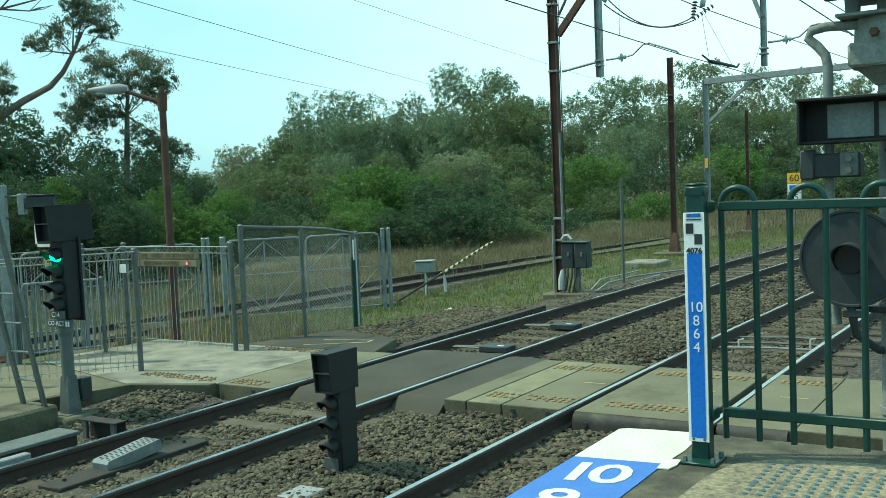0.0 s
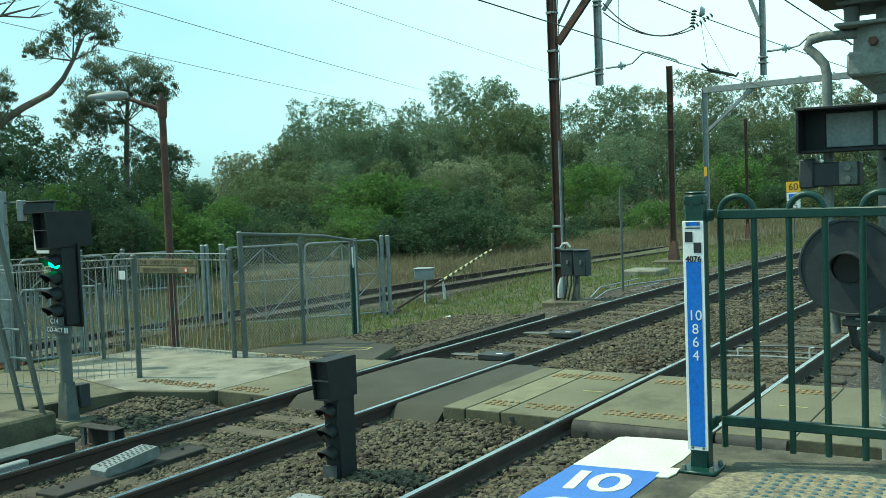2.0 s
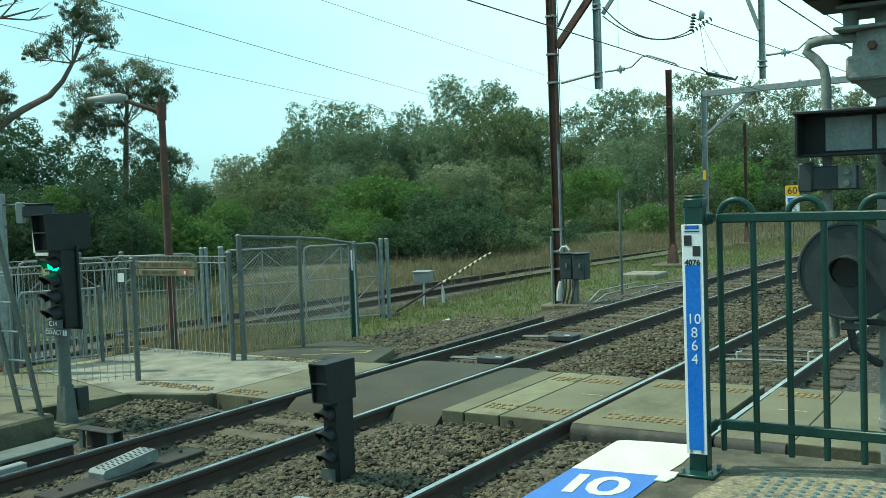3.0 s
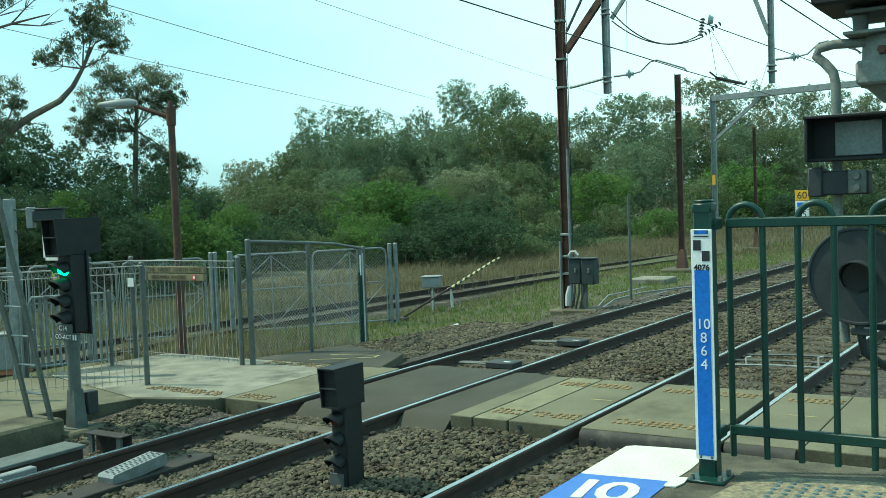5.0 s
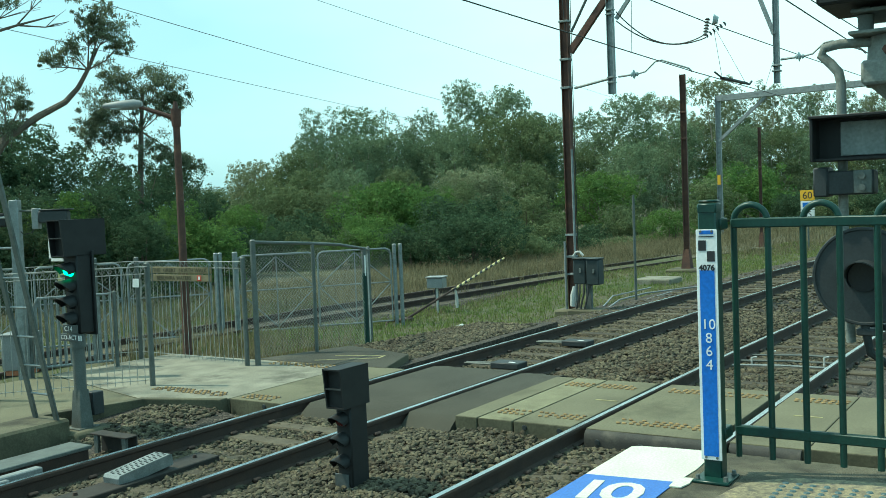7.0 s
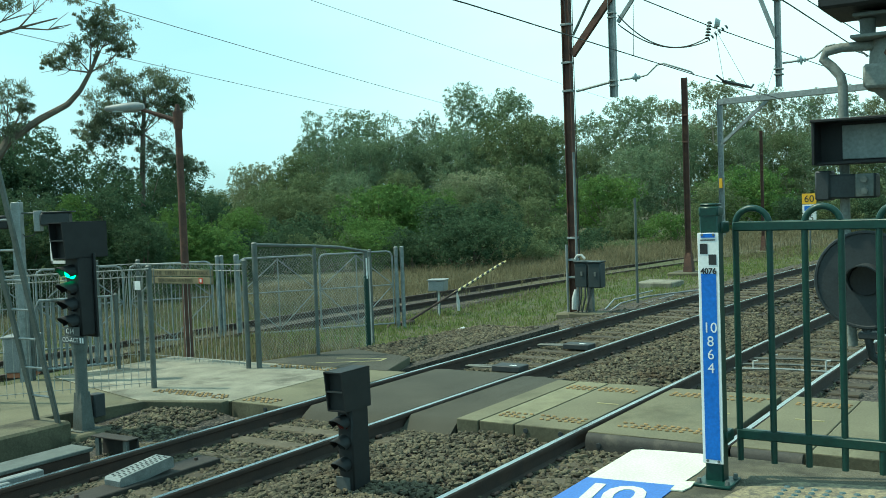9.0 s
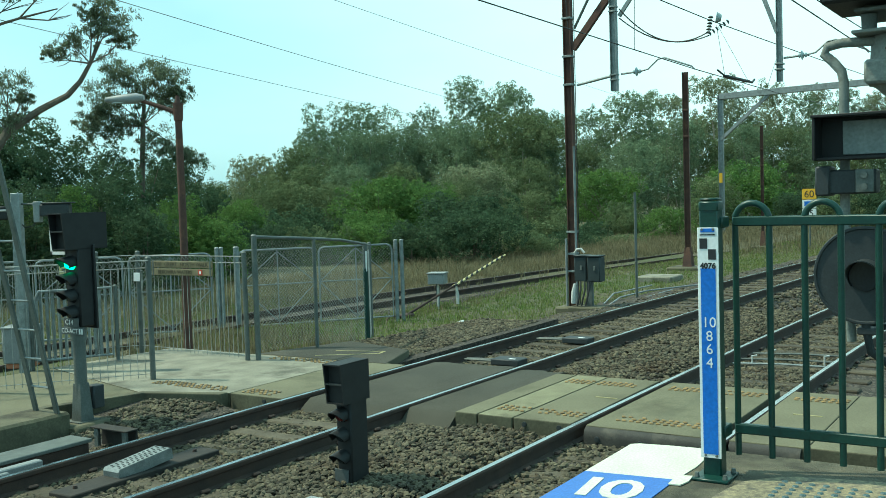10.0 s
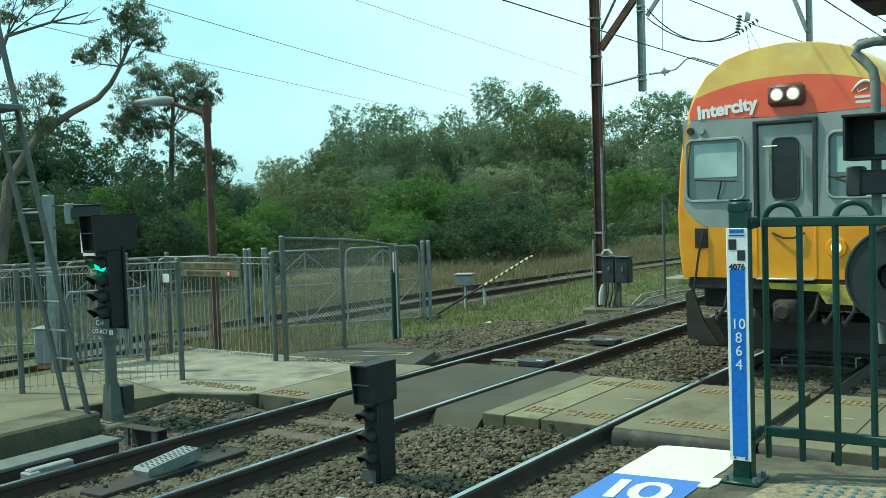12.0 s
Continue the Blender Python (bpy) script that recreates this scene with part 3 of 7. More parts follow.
SL["path_b"] = slab("pavement_12", [(8.405, 9.985), (9.185, 12.8), (-6.0, 14.2), (-6.0, 10.35), (7.3, 10.35)], -0.42, -0.003, M["concrete"], "darker stained concrete footpath behind a low kerb, shade put into the colour")
SL["kerb"] = slab("kerb", [(8.84, 8.875), (8.72, 8.875), (8.38, 9.86), (7.3, 10.22), (-6.0, 10.22), (-6.0, 10.34), (7.32, 10.34), (8.44, 9.97)], -0.42, 0.012, M["darkconc"], "stained concrete kerb along the footpath", category="kerb")
SL["asph"] = slab("pavement_11", [(11.36, 8.3), (12.55, 8.72), (13.0, 10.2), (11.36, 10.75)], -0.42, 0.008, M["asphalt"], "patch of black asphalt with worn line paint")


def tactiles(parent, xc, ys, seed):
    """Raised worn bars in a strip across the crossing."""
    r = random.Random(seed)
    me = G().box((0, 0, 0), (0.055, 0.045, 0.016), None, 0.006).mesh("tactile_stud", M["tactile"])
    y = ys[0]
    while y < ys[1]:
        for k in range(3):
            if r.random() < 0.86:
                part("tactile_stud", me, None, parent, at=pose(xc - 0.085 + 0.085 * k + r.uniform(-0.006, 0.006), y + r.uniform(-0.005, 0.005), 0.004, 0, 0, 25))
        y += 0.072


tactiles(SL["n_in"], 9.52, (R1 + 0.32, R2 - 0.25), 1)
tactiles(SL["n_in"], 11.24, (R1 + 0.17, R2 - 0.20), 2)
tactiles(SL["mid_a"], 9.50, (R2 + 0.12, 4.98), 3)
tactiles(SL["mid_a"], 11.22, (R2 + 0.20, 4.98), 4)
tactiles(SL["mid_b"], 9.50, (5.08, 5.44), 5)
tactiles(SL["mid_b"], 11.20, (5.08, 5.44), 6)
tactiles(SL["n_out"], 11.24, (R1 - 0.68, R1 - 0.12), 7)
tactiles(SL["path"], 9.02, (9.1, 10.35), 8)
tactiles(SL["path"], 11.18, (9.0, 10.25), 9)
tactiles(SL["f_out"], 9.05, (8.3, 8.8), 10)
g = G()
for y, k in ((3.30, 1.05), (4.55, 1.0), (2.35, 1.1)):
    g.span(10.42, 10.45, y - 0.13 * k, y + 0.13 * k, 0.0, 0.004)
part("joint_mark", g, M["yellowpaint"], SL["n_in"], "short worn pale paint marks")
g = G()
g.beam((12.05, 8.95, 0.009), (11.55, 9.75, 0.009), 0.035, 0.004)
g.beam((12.25, 9.0, 0.009), (12.05, 9.75, 0.009), 0.035, 0.004)
g.beam((12.05, 8.93, 0.009), (12.28, 8.98, 0.009), 0.035, 0.004)
part("line_paint", g, M["yellowpaint"], SL["asph"], "worn cream line paint")
for key, y0, y1 in (("n_in", R1 + 0.12, R2 - 0.12), ("n_out", R1 - 0.70, R1 - 0.06)):
    prof = [(0.0, -0.012), (-0.035, -0.02), (-0.062, -0.05), (-0.075, -0.10), (-0.075, -0.22), (0.0, -0.22)]
    part("rubber_edge", G().add([(XA + a, y, b) for y in (y0, y1) for a, b in prof], [tuple(range(6)), tuple(range(6, 12))] + [(i, (i + 1) % 6, 6 + (i + 1) % 6, 6 + i) for i in range(6)]), M["rubber"], SL[key], "dark bull-nosed rubber edge")
# lifting eyes in the panel faces
eye = G().cyl((0, 0, 0), (-0.012, 0, 0), 0.03, 0.026, 10).mesh("lifting_socket", M["signalgrey"])
for key, ys in (("n_in", (3.05, 3.6, 4.05)), ("mid_a", (4.5, 4.9)), ("n_out", (2.25, 2.7)), ("f_out", (8.3,))):
    for y in ys:
        part("lifting_socket", eye, None, SL[key], at=pose((8.86 if key == "f_out" else XA - 0.075 if key in ("n_in", "n_out") else XA) - 0.001, y, -0.115 if key in ("n_in", "n_out") else -0.06))


# ---- the platform ----
PZ = 0.97
pl = solid("platform", G().prism([(-6, -6), (5.11, -6), (5.09, 1.60), (5.04, 2.055), (-6, 2.055)], PZ - 0.14, PZ), M["platform"], "worn grey asphalt railway platform end", "platform", kind="structure")
bv = pl.modifiers.new("edge", "BEVEL")
bv.width, bv.segments = 0.02, 2
part("platform_wall", G().prism([(-6, -6), (5.02, -6), (5.0, 1.97), (-6, 1.97)], -0.6, PZ - 0.141), M["darkconc"], pl, "stained concrete platform wall")
part("white_edge", G().prism([(4.402, 2.038), (4.449, 1.60), (4.70, 1.585), (5.0, 1.60), (5.055, 1.66), (5.04, 1.85), (5.015, 2.0), (4.985, 2.038)], PZ + 0.001, PZ + 0.005), M["whitepaint"], pl, "thick white edge paint")
part("blue_edge", G().prism([(-6, 2.038), (-6, 1.60), (4.448, 1.60), (4.401, 2.038)], PZ + 0.001, PZ + 0.005), M["bluepaint"], pl, "blue painted edge strip with white numbers")
for txt, x in (("10", 4.165), ("8", 3.74), ("6", 3.31)):
    letters("number", txt, 0.41, M["whitepaint"], pl, axes((x, 1.835, PZ + 0.007), (0.12, -1, 0), (1, 0.30, 0)), "white painted number", 0.0015, bold=0.006, gap=0.74)
part("corner_patch", G().prism([(4.36, 1.605), (4.365, 1.55), (4.44, 1.535), (4.53, 1.545), (4.52, 1.60), (4.45, 1.61)], PZ + 0.003, PZ + 0.009), M["whitepaint"], pl, "small white paint patch")
pad = [(4.75, 1.12), (4.80, 0.9), (4.83, 0.74), (4.80, 0.4), (4.84, 0.0), (4.80, -0.9), (3.0, -0.9), (3.0, 1.40), (3.9, 1.385), (4.28, 1.37), (4.42, 1.35), (4.56, 1.32), (4.67, 1.23)]
part("worn_paint", G().prism(pad, PZ + 0.0005, PZ + 0.003), M["terrazzo"], pl, "patch of worn speckled warning paint")
stud = G().cyl((0, 0, 0), (0, 0, 0.006), 0.017, 0.012, 8).mesh("warning_stud", M["dot"])
for i in range(9):
    for j in range(22):
        part("warning_stud", stud, None, pl, at=pose(4.64 - 0.06 * i + 0.003 * (j % 2), 1.15 - 0.06 * j, PZ + 0.002))


# ---- trees ----
def cloud_mesh(name, V, F, m):
    me = bpy.data.meshes.new(name)
    me.from_pydata(V.tolist(), [], F.tolist())
    me.materials.append(m)
    return me


def crown_lobes(rng, w, h, n, base):
    """Uneven lobes: an outer shell of masses over a narrower bottom."""
    out = [(0, 0, base + (h - base) * 0.5, w * 0.24)]
    for i in range(n):
        a = rng.uniform(0, 6.283)
        u = rng.random()
        z = base + (h - base) * (0.06 + 0.86 * u)
        env = w * 0.5 * (0.45 + 0.9 * math.sin(math.pi * min(0.12 + 0.80 * u, 1.0)) ** 0.8) * 0.72
        rr = rng.uniform(0.13, 0.23) * w
        k = env * rng.uniform(0.35, 1.0)
        out.append((k * math.cos(a), k * math.sin(a), min(z, h - rr * 0.9), rr))
    out.append((rng.uniform(-0.08, 0.08) * w, 0, h - 0.17 * w, 0.17 * w))
    out.append((rng.uniform(-0.18, 0.18) * w, rng.uniform(-0.18, 0.18) * w, h - 0.30 * w, 0.20 * w))
    return out


def clumped_leaves(rng, lobes, clumps, per, clump_r, size):
    """Leaf tufts set apart over the lobes, each a small dome of leaves, with gaps between the tufts."""
    L = np.array([l[:3] for l in lobes], float)
    r = np.array([l[3] for l in lobes], float)
    pick = rng.choice(len(L), clumps, p=r ** 2 / (r ** 2).sum())
    d = rng.normal(size=(clumps, 3))
    d[:, 2] = d[:, 2] * 0.9 + 0.25
    d /= np.linalg.norm(d, axis=1)[:, None]
    C = L[pick] + d * (r[pick] * (1.04 - 0.55 * rng.random(clumps) ** 2))[:, None]
    up = d * 0.8 + (0, 0, 0.55)
    up /= np.linalg.norm(up, axis=1)[:, None]
    cr = clump_r * rng.uniform(0.55, 1.45, clumps)
    n = clumps * per
    C, up, cr = np.repeat(C, per, 0), np.repeat(up, per, 0), np.repeat(cr, per)
    q = rng.normal(size=(n, 3)) + up * 0.75
    q /= np.linalg.norm(q, axis=1)[:, None]
    P = C + q * (cr * rng.uniform(0.55, 1.1, n))[:, None]
    nrm = q + rng.normal(size=(n, 3)) * 0.45
    nrm /= np.linalg.norm(nrm, axis=1)[:, None]
    t = np.cross(nrm, rng.normal(size=(n, 3)))
    t /= np.linalg.norm(t, axis=1)[:, None] + 1e-9
    b = np.cross(nrm, t)
    k = size * rng.uniform(0.55, 1.4, n)[:, None]
    V = np.stack([P - t * k, P + t * k * 0.7 + b * k * 0.6, P + t * k * 0.6 - b * k * 0.6 + nrm * k * 0.2], 1).reshape(-1, 3)
    return V, np.arange(n * 3).reshape(-1, 3)


def limbs(rng, lobes, w, base, foot, r):
    g = G()
    top = max(l[2] for l in lobes)
    lean = rng.uniform(-0.04, 0.04, 2) * w
    spine = [(0, 0, foot), (lean[0] * 0.4, lean[1] * 0.4, foot + (base - foot) * 0.6), (lean[0], lean[1], base + (top - base) * 0.25), (lean[0] * 0.5, lean[1] * 0.6, base + (top - base) * 0.7)]
    g.tube(spine, [r * 1.25, r, r * 0.8, r * 0.35], 7)
    for l in lobes[1:9]:
        a = spine[2] if rng.random() < 0.6 else spine[1]
        mid = [(a[i] + l[i]) / 2 + (0.05 * w * rng.uniform(-1, 1) if i < 2 else 0) for i in range(3)]
        g.tube([a, mid, l[:3]], [r * 0.5, r * 0.33, r * 0.14], 5)
    return g


CACHE = {}


def tree(bearing, away, high, wide, kind, leaf, label, foot=-0.6, base=0.25, barkm="bark", variants=4, clump=0.040):
    """A tree or bush at a bearing and a distance from the platform end; its outline comes from a small set of crowns."""
    seed = int(bearing * 10 + away)
    v = seed % variants
    x, y = away * math.cos(radians(bearing)), away * math.sin(radians(bearing))
    tall = max(0.4, min(2.6, round((high - foot) / wide * 3) / 3))
    key = (kind, leaf, v, tall)
    if key not in CACHE:
        rg = np.random.default_rng(100 + len(CACHE))
        lb = crown_lobes(rg, 1.0, tall, int(14 + 13 * tall), base * tall)
        V, F = clumped_leaves(rg, lb, int(640 + 300 * tall), 24, clump, 0.0118)
        CACHE[key] = (cloud_mesh("crown", V, F, M[leaf]), limbs(rg, lb, 1.0, base * tall, 0.0, 0.022).mesh("trunk", M[barkm], True, True))
    cm, tm = CACHE[key]
    t = thing(kind, label, "tree" if kind == "tree" else "bush", pose(x, y, foot, 0, 0, (seed * 47) % 360))
    s = Matrix.Diagonal((wide, wide, (high - foot) / tall, 1))
    part("trunk", tm, None, t, at=s)
    part("crown", cm, None, t, at=s)
    return t


# bearing, distance, height of the top, width, foliage
SKYLINE = ((43.4, 92, 6.1, 4.0, "leaf_pale"), (41.6, 95, 5.7, 3.5, "leaf_olive"), (39.9, 90, 8.9, 3.0, "leaf_gum"), (38.9, 92, 10.7, 4.3, "leaf_gum"), (36.6, 95, 10.8, 5.4, "leaf_gum"), (34.3, 96, 9.3, 2.4, "leaf_gum"),
     (33.4, 96, 10.7, 3.2, "leaf_gum"), (31.1, 92, 12.8, 4.2, "leaf_gum"), (28.8, 94, 12.9, 4.9, "leaf_gum"), (27.2, 96, 10.3, 3.1, "leaf_olive"), (26.2, 95, 10.0, 3.0, "leaf_gum"), (23.9, 90, 9.9, 3.1, "leaf_gum"),
     (21.9, 88, 10.8, 4.7, "leaf_gum"), (20.0, 104, 11.7, 4.4, "leaf_pale"), (17.4, 98, 12.6, 4.4, "leaf_pale"), (16.0, 100, 11.8, 2.6, "leaf_gum"), (14.6, 98, 12.1, 3.3, "leaf_pale"), (12.9, 96, 10.9, 2.7, "leaf_gum"),
     (11.9, 98, 11.3, 2.3, "leaf_pale"), (10.5, 95, 11.0, 3.2, "leaf_gum"), (8.9, 95, 10.6, 3.1, "leaf_pale"), (7.1, 95, 10.8, 3.5, "leaf_gum"), (5.2, 95, 10.5, 3.8, "leaf_gum"), (3.3, 95, 9.8, 3.3, "leaf_gum"))
BACK = ((40.6, 84, 7.1, 3.8, "leaf_olive"), (37.3, 85, 8.3, 3.8, "leaf_gum"), (35.2, 86, 8.7, 3.6, "leaf_gum"), (33.2, 86, 7.9, 3.6, "leaf_gum"), (31.7, 84, 8.7, 4.0, "leaf_gum"), (27.8, 82, 9.2, 5.5, "leaf_olive"),
     (26.5, 84, 7.4, 3.0, "leaf_gum"), (21.7, 80, 6.3, 4.3, "leaf_gum"), (24.2, 82, 6.1, 2.7, "leaf_olive"), (19.2, 84, 8.1, 3.4, "leaf_gum"), (17.2, 84, 6.3, 3.0, "leaf_olive"), (15.6, 86, 7.9, 3.1, "leaf_gum"),
     (13.7, 86, 7.3, 3.0, "leaf_olive"), (11.8, 86, 6.9, 3.4, "leaf_gum"), (9.6, 84, 6.4, 3.2, "leaf_olive"), (7.7, 84, 6.5, 3.9, "leaf_gum"), (39.8, 80, 5.1, 4.0, "leaf_olive"), (42.0, 82, 4.5, 4.0, "leaf_olive"),
     (38.0, 78, 5.0, 3.5, "leaf_gum"), (35.5, 78, 4.9, 3.5, "leaf_olive"), (27.9, 76, 4.9, 3.8, "leaf_olive"))
BUSHES = ((31.2, 66, 4.4, 4.5, "leaf_pale"), (31.6, 62, 3.5, 2.1, "leaf_olive"), (36.1, 56, 3.3, 4.6, "leaf_bright"), (36.5, 50, 1.7, 2.8, "leaf_bright"), (33.4, 58, 2.9, 3.6, "leaf_bright"), (31.2, 50, 2.4, 4.4, "leaf_dark"),
     (27.7, 62, 2.5, 3.0, "leaf_olive"), (26.4, 60, 1.4, 2.3, "leaf_olive"), (23.5, 64, 3.7, 3.7, "leaf_bright"), (22.4, 58, 1.8, 2.5, "leaf_olive"), (19.8, 52, 1.5, 2.0, "leaf_bright"), (17.3, 62, 3.0, 3.1, "leaf_olive"),
     (16.0, 66, 3.9, 5.5, "leaf_bright"), (13.1, 62, 1.9, 2.8, "leaf_dark"), (11.0, 60, 2.0, 2.9, "leaf_olive"), (8.8, 60, 1.9, 2.9, "leaf_dark"), (6.3, 60, 2.0, 3.0, "leaf_olive"), (41.4, 64, 3.5, 3.2, "leaf_olive"),
     (39.3, 64, 3.3, 3.0, "leaf_olive"), (44.0, 52, 2.5, 2.3, "leaf_bright"), (45.4, 62, 3.6, 2.3, "leaf_olive"), (40.7, 54, 1.7, 4.8, "leaf_dark"), (46.7, 66, 4.1, 1.6, "leaf_olive"), (34.6, 47, 0.6, 2.7, "leaf_dark"),
     (24.8, 56, 0.6, 2.8, "leaf_dark"), (21.5, 58, 0.5, 1.9, "leaf_dark"), (27.3, 56, 0.7, 3.5, "leaf_olive"))
LEFT = ((55.2, 40, 5.5, 3.2, "leaf_dark"), (52.4, 40, 4.7, 2.6, "leaf_dark"), (50.1, 42, 4.3, 2.4, "leaf_dark"), (47.4, 56, 4.8, 2.8, "leaf_dark"), (47.7, 36, 2.5, 1.4, "leaf_bright"), (51.1, 34, 3.1, 1.9, "leaf_dark"),
     (46.0, 36, 1.8, 1.9, "leaf_bright"), (55.5, 32, 3.0, 1.8, "leaf_dark"), (53.5, 33, 2.8, 1.6, "leaf_bright"), (49.4, 32, 2.1, 1.5, "leaf_dark"), (57.2, 38, 5.1, 2.5, "leaf_dark"), (59.2, 38, 4.9, 2.5, "leaf_dark"),
     (48.3, 44, 3.3, 1.8, "leaf_dark"), (45.8, 60, 3.1, 1.6, "leaf_dark"), (54.7, 38, 4.1, 1.6, "leaf_dark"), (57.3, 34, 3.2, 1.9, "leaf_dark"))
FRONT = ((42.3, 43, 1.5, 2.4, "leaf_dark"), (39.8, 43, 1.2, 2.4, "leaf_olive"), (36.9, 43, 1.3, 2.4, "leaf_bright"), (34.5, 42, 1.3, 2.6, "leaf_dark"), (31.0, 42, 1.7, 3.4, "leaf_dark"), (28.1, 44, 0.7, 2.3, "leaf_olive"),
     (45.6, 40, 1.5, 2.7, "leaf_dark"), (48.5, 38, 1.8, 2.1, "leaf_olive"), (25.5, 47, 0.5, 2.5, "leaf_dark"), (22.6, 50, 0.1, 3.0, "leaf_olive"), (51.2, 34, 2.1, 1.9, "leaf_dark"), (54.0, 32, 2.0, 1.7, "leaf_olive"),
     (56.7, 32, 2.3, 1.9, "leaf_dark"))
WORDS = {"leaf_pale": "pale dusty flowering", "leaf_bright": "bright green leafy", "leaf_dark": "dense dark green", "leaf_olive": "olive green scrubby", "leaf_gum": "grey-green"}
for b_, d_, h_, w_, m_ in [(b + 0.7, d + 9, h * 0.80 - 0.3, w * 1.25, "leaf_olive") for b, d, h, w, m in SKYLINE]:
    tree(b_, d_, h_, w_ * 1.40, "tree", m_, "shaded " + WORDS[m_] + " eucalyptus deeper in the wood", -2.0, 0.10, "palebark")
for b_, d_, h_, w_, m_ in SKYLINE:
    tree(b_, d_, h_ * (1.05 if b_ > 30 else 1.02), w_ * 1.40, "tree", m_, "tall " + WORDS[m_] + " eucalyptus at the edge of the wood", -1.6, 0.20, "palebark")
for b_, d_, h_, w_, m_ in BACK:
    tree(b_, d_, h_, w_ * 1.45, "tree", m_, "broad " + WORDS[m_] + " eucalyptus in front of the wood", -1.5, 0.16, "palebark")
for b_, d_, h_, w_, m_ in BUSHES + FRONT:
    tree(b_, d_, h_, w_ * 1.35, "bush", m_, WORDS[m_] + " bush beyond the siding", -0.9, 0.02, clump=0.042)
for b_, d_, h_, w_, m_ in LEFT:
    tree(b_, d_, h_ * 1.06, w_ * 1.75, "bush", m_, WORDS[m_] + " bush behind the fences", -0.9, 0.02, clump=0.038)


def gum(label, trunk, twigs, clumps, seed, leaf=0.11, dens=330):
    rg = np.random.default_rng(seed)
    t = thing("gum_tree", label, "tree")
    g = G()
    g.tube([p[:3] for p in trunk], [p[3] for p in trunk], 8)
    for a, b in twigs:
        m_ = [(a[i] + b[i]) / 2 + rg.uniform(-0.12, 0.12) for i in range(3)]
        g.tube([a, m_, b], [0.028, 0.018, 0.007], 5)
        for _ in range(3):
            e = [b[i] + rg.uniform(-0.4, 0.4) for i in range(3)]
            g.tube([m_, [(m_[i] + e[i]) / 2 + rg.uniform(-0.05, 0.05) for i in range(3)], e], [0.012, 0.009, 0.004], 4)
    part("trunk", g, M["bark"], t, "bare leaning grey limbs")
    V = []
    for x, y, z, r in clumps:
        tufts = rg.normal(size=(34, 3)) * (r * 0.52, r * 0.52, r * 0.40) + (x, y, z)
        size = r * rg.uniform(0.10, 0.26, 34)
        pick = rg.integers(0, 34, dens)
        P = tufts[pick] + rg.normal(size=(dens, 3)) * size[pick][:, None] * (0.75, 0.75, 0.55)
        hang = rg.normal(size=(dens, 3)) * 0.75 - (0, 0, 0.9)          # narrow leaves that hang
        hang /= np.linalg.norm(hang, axis=1)[:, None]
        side = np.cross(hang, rg.normal(size=(dens, 3)))
        side /= np.linalg.norm(side, axis=1)[:, None] + 1e-9
        k = leaf * rg.uniform(0.6, 1.4, dens)[:, None]
        V.append(np.stack([P - hang * k, P + side * k * 0.24, P + hang * k, P - side * k * 0.24], 1).reshape(-1, 3))
    V = np.concatenate(V)
    F = np.arange(len(V)).reshape(-1, 4)
    part("crown", cloud_mesh("crown", V, F, M["leaf_grey"]), None, t, "open sparse crown of drooping leaves")
    return t


limb = [(15.7, 25.6, -0.5, 0.2), (16.1, 25.3, 3.2, 0.14), (16.8, 24.8, 4.5, 0.12), (17.5, 24.3, 5.1, 0.10), (18.1, 23.9, 5.5, 0.085), (18.4, 23.7, 5.9, 0.07), (18.6, 23.5, 6.4, 0.055), (18.8, 23.3, 7.0, 0.04)]
cla = [(19.2, 23.0, 7.6, 0.54), (18.8, 23.4, 7.4, 0.41), (18.3, 23.8, 7.0, 0.44), (17.9, 24.1, 6.7, 0.31), (19.3, 23.0, 7.1, 0.34), (19.0, 23.2, 8.0, 0.44), (18.7, 23.5, 7.8, 0.34), (16.9, 24.8, 5.9, 0.5),
       (17.2, 24.6, 5.4, 0.3), (16.9, 24.8, 4.8, 0.45), (16.4, 25.1, 5.4, 0.8)]
gum("tall sparse eucalyptus with a bare leaning limb", limb, [(limb[6][:3], c[:3]) for c in cla[:7]] + [(limb[2][:3], c[:3]) for c in cla[7:]], cla, 3, 0.052, 1150)
gum("overhanging eucalyptus branch with thin twigs", [(15.2, 26.2, -0.5, 0.17), (15.6, 25.9, 5.0, 0.11), (16.3, 25.3, 7.2, 0.06), (17.2, 24.6, 7.6, 0.035), (18.0, 24.0, 7.9, 0.018)],
    [((16.3, 25.3, 7.2), (16.9, 24.9, 8.6)), ((17.2, 24.6, 7.6), (18.3, 23.8, 7.75)), ((17.2, 24.6, 7.6), (17.9, 24.1, 8.5)), ((16.3, 25.3, 7.2), (16.6, 25.1, 8.4)), ((16.3, 25.3, 7.2), (17.5, 24.4, 8.3))],
    [(17.7, 24.3, 8.8, 0.5), (18.3, 23.8, 8.6, 0.45), (16.4, 25.2, 8.7, 0.6), (17.0, 24.8, 8.3, 0.35), (16.3, 25.3, 7.7, 0.35)], 4, 0.052, 900)
clb = [(26.9, 32.2, 7.8, 0.71), (28.1, 31.2, 7.7, 0.76), (28.6, 30.8, 7.0, 0.62), (27.5, 31.7, 6.9, 0.85), (26.6, 32.5, 6.7, 0.81), (26.2, 32.8, 6.0, 0.71), (26.9, 32.2, 5.6, 0.76), (28.3, 31.1, 6.5, 0.62),
       (26.0, 33.0, 5.3, 0.71), (28.1, 31.2, 4.7, 0.81), (28.8, 30.6, 4.3, 0.52)]
